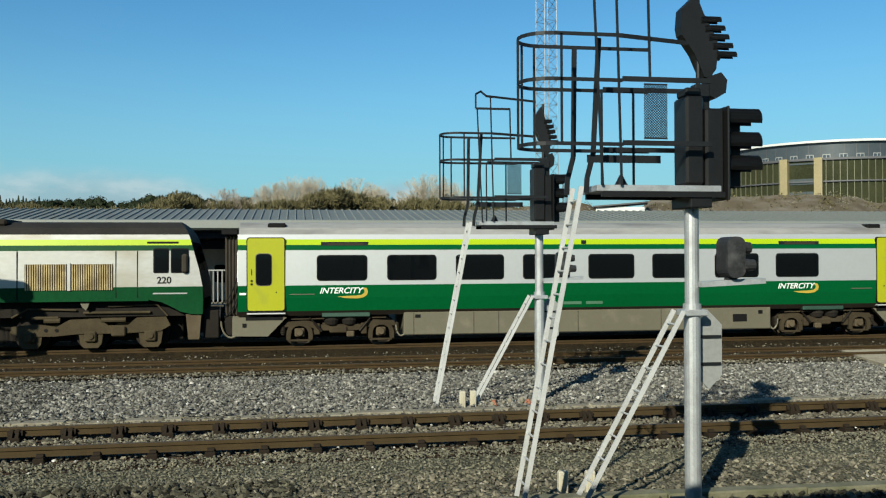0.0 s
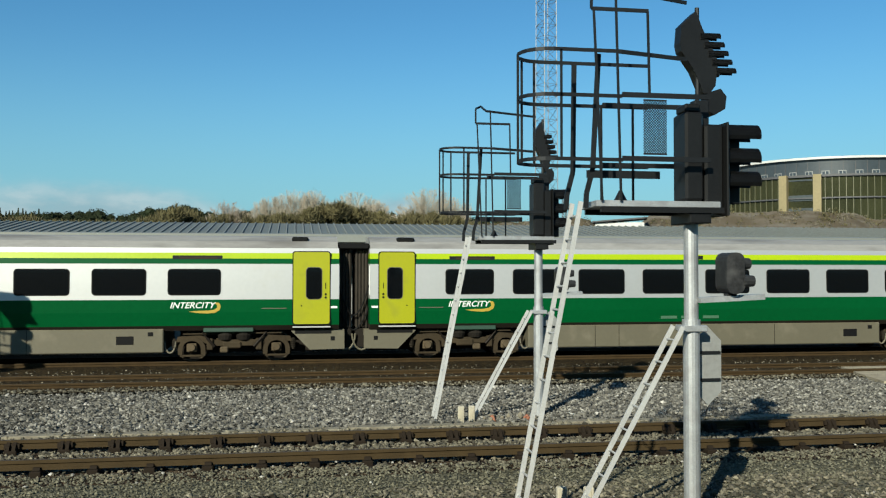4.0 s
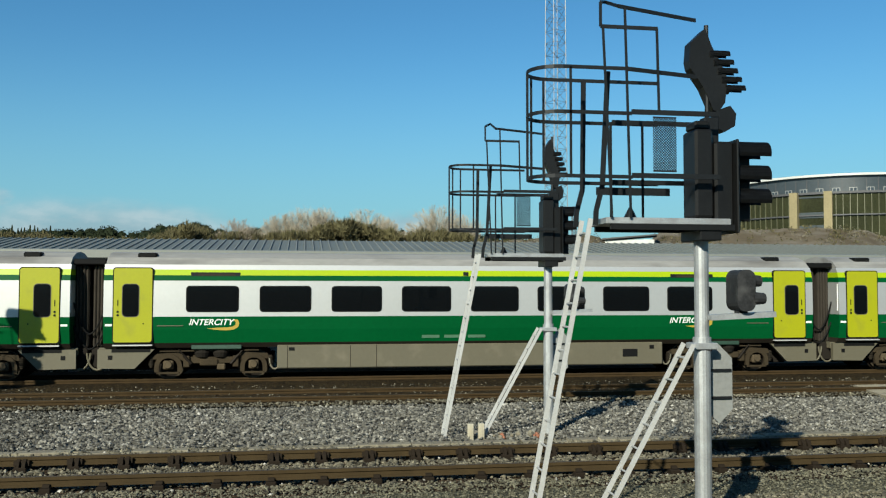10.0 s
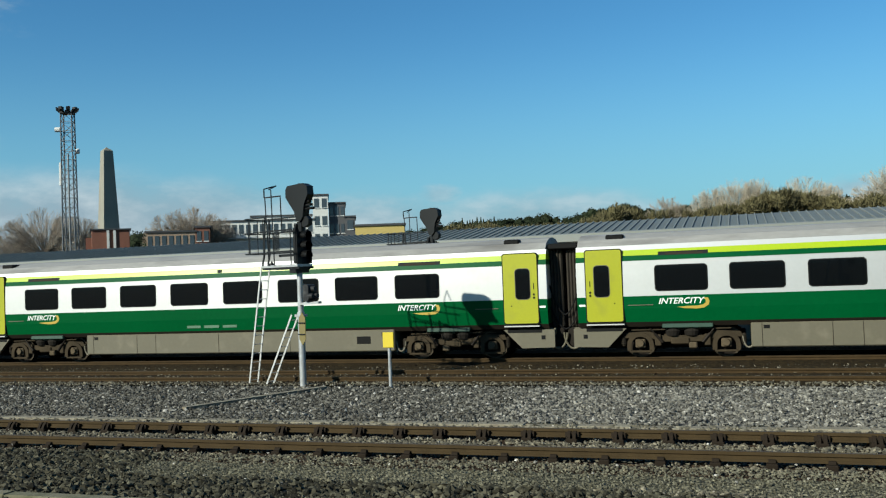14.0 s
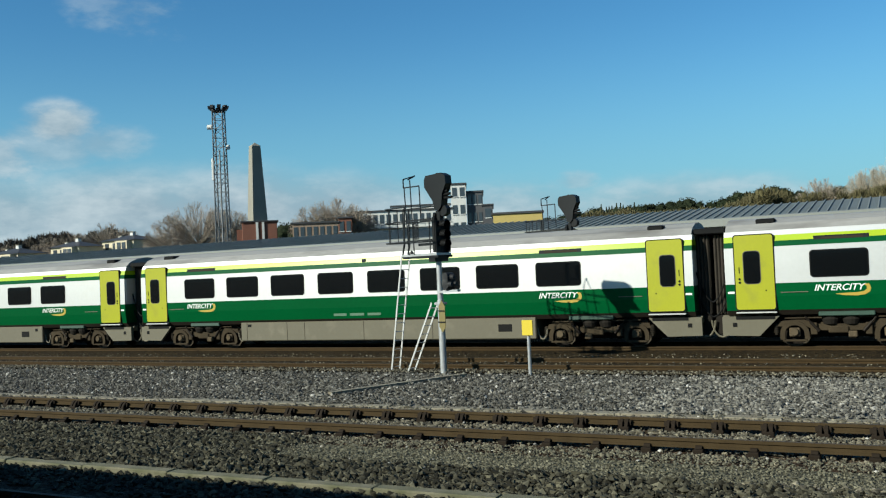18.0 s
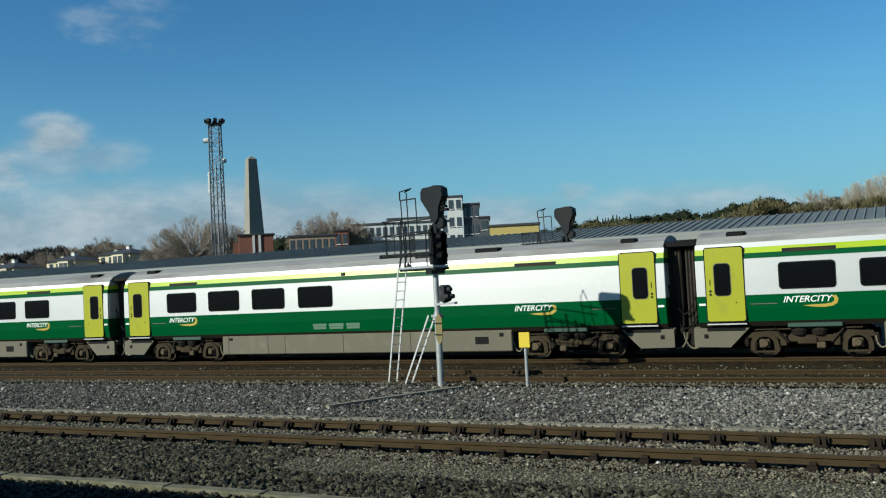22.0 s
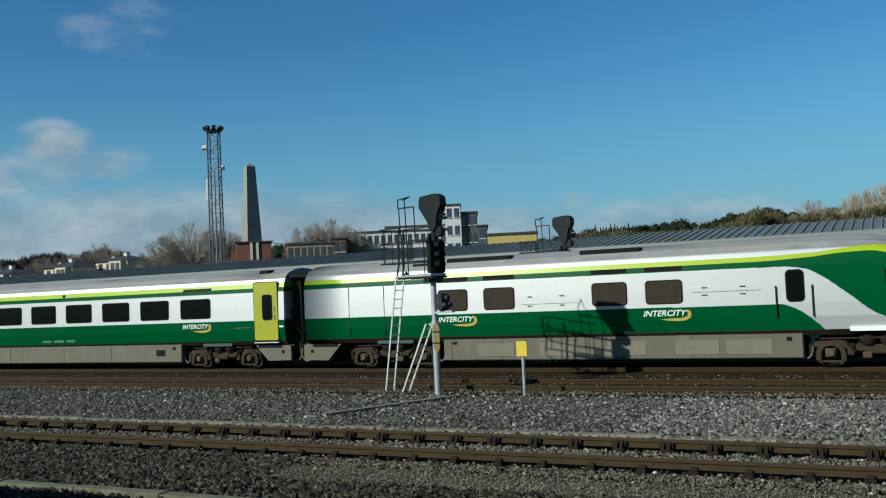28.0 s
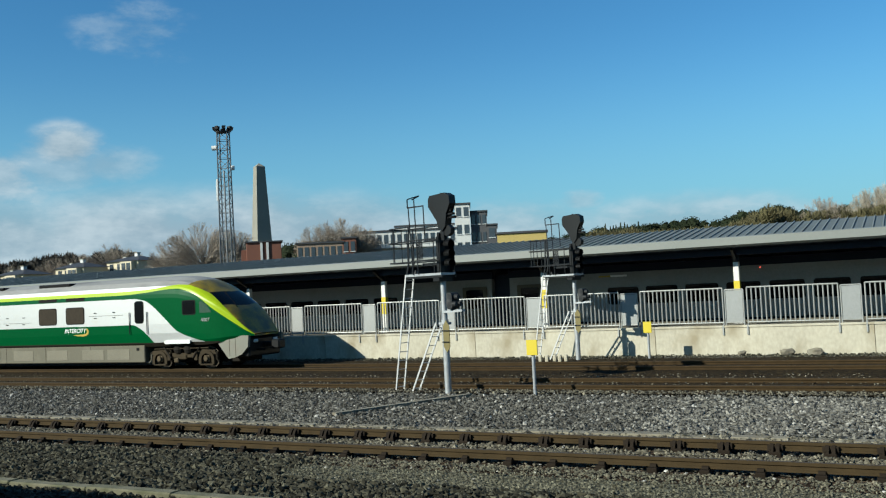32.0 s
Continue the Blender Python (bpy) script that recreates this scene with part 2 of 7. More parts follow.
M_KERB = mat("mossy kerb concrete", (0.118, 0.108, 0.0712), 0.95, var=0.25, scale=6, bump=0.3, bscale=40, dirt=(0.0619, 0.0619, 0.031), dirt_at=0.52)
M_SLAB = mat("tan crossing concrete", (0.25, 0.215, 0.15), 0.9, var=0.15, scale=5, bump=0.2, bscale=40, dirt=(0.15, 0.12, 0.08), dirt_at=0.64)
M_SIGNY = mat("yellow sign paint", (0.446, 0.341, 0.0124), 0.45, var=0.04)
M_CANROOF = mat("zinc canopy sheet", (0.09, 0.103, 0.101), 0.65, 0.05, var=0.12, scale=3)
M_FASCIA = mat("cream canopy fascia", (0.148, 0.155, 0.14), 0.55, var=0.06, scale=3, dirt=(0.158, 0.158, 0.147), dirt_at=0.7)
M_NAVY = mat("near-black navy coach and canopy paint", (0.007, 0.011, 0.022), 0.4, var=0.15, scale=3)
M_GREYTRAIN = mat("grey coach paint", (0.189, 0.189, 0.181), 0.45, var=0.12, scale=3)
M_POSTW = mat("white post paint", (0.5, 0.49, 0.46), 0.5, var=0.05)
M_FENCE = mat("galvanised fence", (0.255, 0.255, 0.24), 0.5, 0.35, var=0.1, scale=10)
M_PANEL = mat("galvanised panel", (0.23, 0.233, 0.225), 0.5, 0.3, var=0.12, scale=5)


def ballast_mat(name, cols, scale, bump=1.0):
    """Broken stone: a cell per stone, each with its own grey, over fine grain."""
    m = bpy.data.materials.new(name)
    m.use_nodes = True
    nt = m.node_tree
    bs = nt.nodes["Principled BSDF"]
    bs.inputs["Roughness"].default_value = 0.9
    co = nt.nodes.new("ShaderNodeTexCoord")
    vo = nt.nodes.new("ShaderNodeTexVoronoi")
    vo.inputs["Scale"].default_value = scale
    nt.links.new(co.outputs["Object"], vo.inputs["Vector"])
    rp = nt.nodes.new("ShaderNodeValToRGB")
    for i, (p, c) in enumerate(cols):
        el = rp.color_ramp.elements[i] if i < 2 else rp.color_ramp.elements.new(p)
        el.position, el.color = p, (*c, 1)
    sp = nt.nodes.new("ShaderNodeSeparateColor")
    nt.links.new(vo.outputs["Color"], sp.inputs["Color"])
    nt.links.new(sp.outputs["Red"], rp.inputs["Fac"])
    no = nt.nodes.new("ShaderNodeTexNoise")
    no.inputs["Scale"].default_value, no.inputs["Detail"].default_value = 0.5, 6.0
    nt.links.new(co.outputs["Object"], no.inputs["Vector"])
    mr = nt.nodes.new("ShaderNodeMapRange")
    mr.inputs["From Min"].default_value, mr.inputs["From Max"].default_value = 0.3, 0.7
    mr.inputs["To Min"].default_value, mr.inputs["To Max"].default_value = 0.75, 1.2
    nt.links.new(no.outputs["Fac"], mr.inputs["Value"])
    hs = nt.nodes.new("ShaderNodeHueSaturation")
    nt.links.new(rp.outputs["Color"], hs.inputs["Color"])
    nt.links.new(mr.outputs["Result"], hs.inputs["Value"])
    nt.links.new(hs.outputs["Color"], bs.inputs["Base Color"])
    bp = nt.nodes.new("ShaderNodeBump")
    bp.inputs["Strength"].default_value, bp.inputs["Distance"].default_value = bump, 0.04
    nt.links.new(vo.outputs["Distance"], bp.inputs["Height"])
    bp.invert = True
    nt.links.new(bp.outputs["Normal"], bs.inputs["Normal"])
    return m


M_BALLAST = ballast_mat("grey limestone ballast", [(0.0, (0.0491, 0.0455, 0.037)), (1.0, (0.209, 0.197, 0.164)), (0.5, (0.099, 0.0912, 0.0741)), (0.8, (0.145, 0.133, 0.109))], 17)
M_CESS = ballast_mat("olive cess gravel", [(0.0, (0.0359, 0.0328, 0.0211)), (1.0, (0.136, 0.127, 0.0867)), (0.6, (0.0774, 0.0718, 0.0471))], 26, 0.7)
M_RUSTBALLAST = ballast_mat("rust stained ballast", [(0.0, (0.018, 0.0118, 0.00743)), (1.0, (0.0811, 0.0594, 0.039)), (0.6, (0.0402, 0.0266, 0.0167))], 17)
M_FARBED = ballast_mat("oily brown trackbed", [(0.0, (0.006, 0.0041, 0.0017)), (1.0, (0.044, 0.030, 0.013)), (0.6, (0.0187, 0.0123, 0.0051))], 15, 0.6)
for m in (M_FARBED, M_RUSTBALLAST):
    m.node_tree.nodes["Principled BSDF"].inputs["Specular IOR Level"].default_value = 0.1  # dusty, no sheen
for m in (M_RAIL, M_RAILRUST, M_SLEEPER, M_CHAIR):
    m.node_tree.nodes["Principled BSDF"].inputs["Specular IOR Level"].default_value = 0.15


def stone_mat(name, lo, hi):
    """Loose stones: a grey for each stone."""
    m = bpy.data.materials.new(name)
    m.use_nodes = True
    nt = m.node_tree
    bs = nt.nodes["Principled BSDF"]
    bs.inputs["Roughness"].default_value = 0.85
    ge = nt.nodes.new("ShaderNodeNewGeometry")
    rp = nt.nodes.new("ShaderNodeValToRGB")
    rp.color_ramp.elements[0].color, rp.color_ramp.elements[1].color = (*lo, 1), (*hi, 1)
    el = rp.color_ramp.elements.new(0.85)
    el.color = (*[0.55 * a + 0.45 * b for a, b in zip(hi, lo)], 1)
    nt.links.new(ge.outputs["Random Per Island"], rp.inputs["Fac"])
    nt.links.new(rp.outputs["Color"], bs.inputs["Base Color"])
    return m


M_STONE = stone_mat("ballast stones", (0.03, 0.0285, 0.0245), (0.25, 0.236, 0.20))
M_STONEG = stone_mat("dark grey ballast stones", (0.022, 0.021, 0.018), (0.20, 0.19, 0.165))
M_STONEW = stone_mat("weathered ballast stones", (0.010, 0.0093, 0.0065), (0.104, 0.097, 0.067))
M_STONEB = stone_mat("brown ballast stones", (0.030, 0.0265, 0.0175), (0.195, 0.172, 0.12))
M_PALE = stone_mat("pale broken stones", (0.18, 0.17, 0.15), (0.42, 0.40, 0.36))
M_GRIT = stone_mat("olive grit", (0.052, 0.0482, 0.0305), (0.175, 0.163, 0.111))


for m in (M_BOGIE, M_CASTLIGHT, M_WHEEL, M_TYRE, M_GRIME, M_UNDER, M_BELLOWS, M_STONEW, M_STONEG, M_CESS, M_BROWNGLASS):
    m.node_tree.nodes["Principled BSDF"].inputs["Specular IOR Level"].default_value = 0.12
for m in (M_LIME, M_BLACK, M_IRON):
    m.node_tree.nodes["Principled BSDF"].inputs["Specular IOR Level"].default_value = 0.22

# ------------------------------------------------------------------ mesh helpers
def part(name, bm, material, parent=None, label="", smooth=False):
    me = bpy.data.meshes.new(name)
    bm.normal_update()
    bm.to_mesh(me)
    bm.free()
    for m in (material if isinstance(material, (list, tuple)) else [material]):
        me.materials.append(m)
    if smooth:
        for p in me.polygons:
            p.use_smooth = True
    ob = new(name, me)
    if parent:
        ob.parent = parent
    if label:
        ob["label"] = label
    return ob


def share(name, ob, parent, m):
    """Another piece on the same mesh."""
    o = new(name, ob.data)
    o.parent = parent
    o.matrix_basis = m
    return o


def B():
    return bmesh.new()


def box(bm, x0, x1, y0, y1, z0, z1, bev=0.0, mi=0):
    m = Matrix.Translation(((x0 + x1) / 2, (y0 + y1) / 2, (z0 + z1) / 2)) @ Matrix.Diagonal((abs(x1 - x0), abs(y1 - y0), abs(z1 - z0), 1))
    r = bmesh.ops.create_cube(bm, size=1, matrix=m)
    fs = {f for v in r["verts"] for f in v.link_faces}
    if mi:
        for f in fs:
            f.material_index = mi
    if bev:
        bmesh.ops.bevel(bm, geom=list({e for v in r["verts"] for e in v.link_edges}), offset=bev, segments=1, affect="EDGES", profile=0.5)
    return bm


def rod(bm, a, b, r, n=8, r2=None):
    a, b = Vector(a), Vector(b)
    d = b - a
    m = Matrix.Translation((a + b) / 2) @ d.to_track_quat("Z", "Y").to_matrix().to_4x4()
    bmesh.ops.create_cone(bm, cap_ends=True, segments=n, radius1=r, radius2=r if r2 is None else r2, depth=d.length, matrix=m)
    return bm


def tube(bm, pts, r, n=6):
    """One bent tube through the points."""
    pts = [Vector(p) for p in pts]
    last = None
    for i, p in enumerate(pts):
        d = (pts[min(i + 1, len(pts) - 1)] - pts[max(i - 1, 0)]).normalized()
        q = d.to_track_quat("Z", "Y")
        ring = [bm.verts.new(p + q @ Vector((r * math.cos(6.2832 * k / n), r * math.sin(6.2832 * k / n), 0))) for k in range(n)]
        if last:
            for k in range(n):
                bm.faces.new((last[k], last[(k + 1) % n], ring[(k + 1) % n], ring[k]))
        else:
            bm.faces.new(ring[::-1])
        last = ring
    bm.faces.new(last)
    return bm


def bar(bm, a, b, w, h):
    """A flat bar of width w (level) and height h between two points."""
    a, b = Vector(a), Vector(b)
    d = b - a
    t = d.normalized()
    s = t.cross(Vector((0, 0, 1)))
    s = s.normalized() if s.length > 1e-4 else Vector((1, 0, 0))
    u = s.cross(t)
    vs = [bm.verts.new(p + s * i * w / 2 + u * j * h / 2) for p in (a, b) for i, j in ((-1, -1), (1, -1), (1, 1), (-1, 1))]
    for q in ((0, 1, 2, 3), (7, 6, 5, 4), (0, 4, 5, 1), (1, 5, 6, 2), (2, 6, 7, 3), (3, 7, 4, 0)):
        bm.faces.new([vs[i] for i in q])
    return bm


def prism(bm, pts, fn, d0, d1, mi=0):
    """Sweeps a 2D outline between d0 and d1; fn(u, v, d) gives the place."""
    A = [bm.verts.new(fn(u, v, d0)) for u, v in pts]
    C = [bm.verts.new(fn(u, v, d1)) for u, v in pts]
    n = len(pts)
    fs = [bm.faces.new(A), bm.faces.new(C[::-1])]
    for i in range(n):
        j = (i + 1) % n
        fs.append(bm.faces.new((A[j], A[i], C[i], C[j])))
    for f in fs:
        f.material_index = mi
    bmesh.ops.recalc_face_normals(bm, faces=fs)
    return bm


def xz(u, v, d):
    return (u, d, v)


def yz(u, v, d):
    return (d, u, v)


def rounded(x0, x1, z0, z1, r, n=4):
    pts = []
    for cx, cz, a0 in ((x1 - r, z1 - r, 0), (x0 + r, z1 - r, 90), (x0 + r, z0 + r, 180), (x1 - r, z0 + r, 270)):
        for k in range(n + 1):
            a = radians(a0 + 90 * k / n)
            pts.append((cx + r * math.cos(a), cz + r * math.sin(a)))
    return pts


def empty(name, m=None):
    o = new(name)
    if m is not None:
        o.matrix_basis = m
    return o




# ------------------------------------------------------------------ ground and tracks
GZ = -0.17
WEST, EAST = -170.0, 150.0


def strip(name, y0, y1, z, material, x0=WEST, x1=EAST, label="", z1=None):
    bm = B()
    n = 60
    rows = []
    for i in range(n + 1):
        x = x0 + (x1 - x0) * i / n
        rows.append([bm.verts.new((x, y0, z)), bm.verts.new((x, y1, z if z1 is None else z1))])
    for a, b in zip(rows, rows[1:]):
        bm.faces.new((a[0], b[0], b[1], a[1]))
    ob = part(name, bm, material)
    return tagged(ob, label, "ground", kind="structure")


def ground_sheet():
    """Grass and earth to the horizon, with the yard let in where the tracks lie."""
    bm = B()
    bmesh.ops.create_grid(bm, x_segments=40, y_segments=40, size=2500, matrix=Matrix.Translation((0, 0, -0.5)))
    return tagged(part("ground", bm, M_CESS), "brown gravel and earth ground reaching the horizon", "ground", kind="structure")


ground_sheet()
BANDS = [  # y from, y to, material, label
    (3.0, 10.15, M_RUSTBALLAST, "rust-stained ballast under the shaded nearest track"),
    (10.15, 13.1, M_CESS, "brown cess gravel between kerb and track"),
    (13.1, 16.5, M_RUSTBALLAST, "rust-stained ballast of the near track"),
    (16.5, 17.3, M_CESS, "brown gravel strip beside the cable trough"),
    (17.3, 22.5, M_BALLAST, "grey limestone ballast between the tracks"),
    (22.5, 32.6, M_FARBED, "dark oily brown trackbed of the far tracks"),
    (32.6, 34.2, M_BALLAST, "grey ballast along the platform wall"),
]
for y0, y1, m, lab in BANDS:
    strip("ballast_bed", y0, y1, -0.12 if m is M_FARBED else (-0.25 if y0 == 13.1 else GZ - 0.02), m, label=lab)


def stones(name, count, x0, x1, y0, y1, size, material, label, z=GZ - 0.02, seed=1, heap=0.02):
    """Loose broken stones lying on the bed, in one mesh."""
    rng = np.random.default_rng(seed)
    base = np.array([(0, 0, 1), (1, 0, 0.1), (0.2, 1, 0), (-1, 0.1, -0.1), (-0.1, -1, 0.1), (0, 0, -1)], float)
    tri = np.array([(0, 1, 2), (0, 2, 3), (0, 3, 4), (0, 4, 1), (5, 2, 1), (5, 3, 2), (5, 4, 3), (5, 1, 4)])
    n = count
    s = size * rng.uniform(0.5, 1.6, (n, 1, 1)) * rng.uniform(0.6, 1.35, (n, 1, 3)) * np.array([1.25, 1.0, 0.72])
    v = base[None] * s * rng.uniform(0.7, 1.25, (n, 6, 1))
    a, c = rng.uniform(0, 6.283, n), rng.uniform(-0.9, 0.9, n)
    ca, sa = np.cos(a)[:, None], np.sin(a)[:, None]
    v = np.stack([v[..., 0] * ca - v[..., 1] * sa, v[..., 0] * sa + v[..., 1] * ca, v[..., 2]], -1)
    cc, sc = np.cos(c)[:, None], np.sin(c)[:, None]
    v = np.stack([v[..., 0], v[..., 1] * cc - v[..., 2] * sc, v[..., 1] * sc + v[..., 2] * cc], -1)
    off = np.stack([rng.uniform(x0, x1, n), rng.uniform(y0, y1, n), z + size * 0.25 + rng.uniform(0, heap, n)], -1)
    v = (v + off[:, None]).reshape(-1, 3)
    f = (tri[None] + (np.arange(n) * 6)[:, None, None]).reshape(-1, 3)
    me = bpy.data.meshes.new(name)
    me.from_pydata(v.tolist(), [], f.tolist())
    me.materials.append(material)
    return tagged(new(name, me), label, "gravel", kind="stuff")


stones("ballast_stones", 40000, -42, -5, 17.2, 22.6, 0.031, M_STONEG, "loose dark grey limestone ballast stones between the tracks", seed=33, heap=0.05)
stones("ballast_stones", 32000, -5, 24, 17.2, 22.6, 0.031, M_STONE, "loose grey limestone ballast stones between the tracks", seed=3, heap=0.05)
stones("ballast_stones", 1500, -42, 24, 17.2, 22.6, 0.030, M_PALE, "pale freshly broken stones among the grey ballast", seed=23, heap=0.05, z=GZ + 0.01)
stones("ballast_stones", 700, -34, 18, 10.6, 17.0, 0.018, M_PALE, "pale stones strewn about the near track", seed=24, heap=0.03)
stones("ballast_stones", 4500, -34, 16, 13.45, 13.98, 0.024, M_STONEB, "stones heaped against the near rail", seed=9, heap=0.02, z=-0.23)
stones("ballast_grit", 30000, -34, 16, 11.7, 13.7, 0.016, M_GRIT, "olive grit in front of the near track", seed=4)
stones("ballast_stones", 11000, -34, 0, 10.5, 12.0, 0.043, M_STONEW, "grey stones along the kerb", seed=10, heap=0.04)
stones("ballast_stones", 7000, -34, -9.5, 11.8, 13.6, 0.04, M_STONEW, "grey stones strewn up to the near rail", seed=13, heap=0.03)
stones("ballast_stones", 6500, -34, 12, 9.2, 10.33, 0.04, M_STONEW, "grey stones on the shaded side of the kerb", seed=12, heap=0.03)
stones("ballast_stones", 5000, -2, 16, 10.62, 12.2, 0.026, M_STONEB, "brown stones round the signal foot", seed=11)
stones("ballast_stones", 24000, -34, 20, 14.1, 15.68, 0.03, M_STONEB, "dark stones between the near rails", seed=5, heap=0.035, z=-0.238)
stones("ballast_stones", 8000, -34, 20, 15.8, 17.0, 0.04, M_STONEB, "stones beyond the near track", seed=6)
stones("ballast_stones", 1500, -44, 22, 22.4, 33.0, 0.025, M_CHAIR, "rusty stones round the far tracks", seed=7, z=-0.125)
stones("ballast_stones", 5000, -44, 22, 22.4, 23.1, 0.027, M_STONEB, "brown stones spilling from the bed", seed=41, z=-0.125, heap=0.03)
stones("ballast_stones", 3500, -44, 22, 22.6, 27.2, 0.022, M_STONEB, "brown stones scattered over the oily trackbed", seed=42, z=-0.125)
stones("ballast_stones", 9000, -46, 8, 32.8, 34.15, 0.028, M_STONEW, "grey stones heaped along the platform wall", seed=8, heap=0.06)

RAIL_OUT = [(-0.036, 0.0), (0.036, 0.0), (0.036, -0.05), (0.01, -0.062), (0.01, -0.108), (0.036, -0.12), (0.036, -0.148), (-0.036, -0.148), (-0.036, -0.12), (-0.01, -0.108), (-0.01, -0.062), (-0.036, -0.05)]


def track(yc, x0, x1, pitch, phase, label, buried=False):
    t = tagged(empty("railway_track", pose(0, yc, 0)), label, "railway track", kind="structure")
    for s in (-0.835, 0.835):
        bm = B()
        prism(bm, RAIL_OUT, yz, WEST, EAST)
        for f in bm.faces:
            if f.normal.z > 0.9 and f.calc_center_median().z > -0.01:
                f.material_index = 1
        r = part("rail", bm, [M_RAILRUST if buried else M_RAIL, M_RAILTOP], t)
        r.location = (0, s, 0)
    bm = B()
    box(bm, -0.125, 0.125, -1.3, 1.3, -0.36, -0.225, 0.012)
    first = part("sleeper", bm, M_SLEEPER, t)
    bm = B()
    box(bm, -0.10, 0.10, -0.18, 0.18, -0.23, -0.15, 0.012)
    for q in (-1, 1):
        prism(bm, [(0.037 * q, -0.15), (0.17 * q, -0.15), (0.13 * q, -0.08), (0.06 * q, -0.025), (0.037 * q, -0.04)], yz, -0.075, -0.02)
        prism(bm, [(0.037 * q, -0.15), (0.17 * q, -0.15), (0.13 * q, -0.08), (0.06 * q, -0.025), (0.037 * q, -0.04)], yz, 0.02, 0.075)
        prism(bm, [(0.037 * q, -0.13), (0.09 * q, -0.13), (0.075 * q, -0.05), (0.037 * q, -0.05)], yz, -0.12, 0.12)
        rod(bm, (0.07 * q, 0.14 * q, -0.15), (0.07 * q, 0.14 * q, -0.115), 0.022, 6)
    chair = part("chair", bm, M_CHAIR, t)
    bm = B()
    box(bm, -0.08, 0.08, -0.16, 0.16, -0.23, -0.15, 0.012)
    prism(bm, [(0.037, -0.13), (0.16, -0.13), (0.11, -0.06), (0.045, -0.03), (0.037, -0.05)], yz, -0.06, 0.06)
    prism(bm, [(-0.037, -0.145), (-0.1, -0.145), (-0.07, -0.11), (-0.037, -0.1)], yz, -0.05, 0.05)
    near_chair = part("chair", bm, M_CHAIR, t)
    n = int((x1 - x0) / pitch)
    for i in range(n):
        x = x0 + phase + i * pitch + random.uniform(-0.03, 0.03)
        m = pose(x, random.uniform(-0.04, 0.04), random.uniform(-0.008, 0.006), 0, 0, random.uniform(-0.7, 0.7))
        if i == 0:
            first.matrix_basis = m
        elif not buried or i % 3 == 0:
            share("sleeper", first, t, m)
        if buried and i:
            continue
        for k, s in enumerate((-0.835, 0.835)):
            kind = chair if k else near_chair
            if i == 0:
                kind.matrix_basis = pose(x, s, 0)
            else:
                share("chair", kind, t, pose(x, s, 0))
    return t


track(14.89, -40, 25, 0.80, 0.32, "near railway track of rusty rails on chaired timber sleepers")
track(24.25, -46, 26, 0.75, 0.1, "rusty middle railway track sunk in dark oily bed", True)
track(29.30, -46, 26, 0.75, 0.2, "railway track that carries the moving train", True)
track(7.57, -20, 2, 0.75, 0.2, "nearest railway track lying in the platform's shade")


def kerb_line():
    k = tagged(empty("kerb", pose(0, 10.42, 0)), "weathered low concrete kerb beside the shaded track", "kerb", kind="structure")
    first = None
    for i in range(40):
        x = -46 + i * 1.8
        if first is None:
            bm = B()
            box(bm, 0, 1.794, -0.13, 0.10, -0.5, -0.10, 0.02)
            first = part("kerb_stone", bm, M_KERB, k)
            first.matrix_basis = pose(x, 0, 0)
        else:
            share("kerb_stone", first, k, pose(x, random.uniform(-0.01, 0.01), random.uniform(-0.015, 0.01), 0, 0, random.uniform(-0.3, 0.3)))


kerb_line()


def trough_line():
    k = tagged(empty("cable_trough", pose(0, 16.95, 0)), "half-buried concrete cable trough beside the track", "cable trough", kind="structure")
    first = None
    for i in range(66):
        x = -44 + i * 1.0
        if first is None:
            bm = B()
            box(bm, 0, 0.985, -0.14, 0.14, -0.4, -0.135, 0.012)
            first = part("trough_lid", bm, M_CONCD, k)
            first.matrix_basis = pose(x, 0, 0)
        else:
            share("trough_lid", first, k, pose(x, random.uniform(-0.012, 0.012), random.uniform(-0.03, 0.008), 0, 0, random.uniform(-0.6, 0.6)))


trough_line()


SLAB = [(15.9, 24.6), (15.35, 22.9), (14.9, 21.2), (15.4, 20.9), (27, 20.9), (27, 24.6)]


def slab():
    bm = B()
    prism(bm, SLAB, lambda u, v, d: (u, v, d), -0.4, -0.07)
    tagged(part("track_crossing", bm, M_SLAB), "pale concrete crossing slab beside the far tracks", "slab", kind="structure")


slab()


# ------------------------------------------------------------------ far platform
def platform_wall():
    w = tagged(empty("platform_wall", pose(0, 34.2, 0)), "pale rendered concrete platform wall with stained joints", "wall", kind="structure")
    first = None
    L = 7.5
    for i in range(24):
        x = -100 + i * L
        if first is None:
            bm = B()
            box(bm, 0.006, L - 0.006, 0, 0.5, -0.6, 0.82, 0.01)
            box(bm, 0.0, L, -0.03, 0.55, 0.82, 0.9, 0.012)
            first = part("wall_panel", bm, M_CONC, w)
            first.matrix_basis = pose(x + 1.4, 0, 0)
        else:
            share("wall_panel", first, w, pose(x + 1.4, 0, 0))
    bm = B()
    box(bm, -100, 82, 34.75, 39.2, 0.55, 0.86)
    tagged(part("platform_floor", bm, M_CONCD), "grey concrete platform floor under the canopy", "floor", kind="structure")
    bm = B()
    box(bm, -100, 82, 39.2, 48.2, -0.5, -0.25)
    tagged(part("floor", bm, M_RUSTBALLAST), "dark trackbed under the station canopy", "ground", kind="structure")


platform_wall()


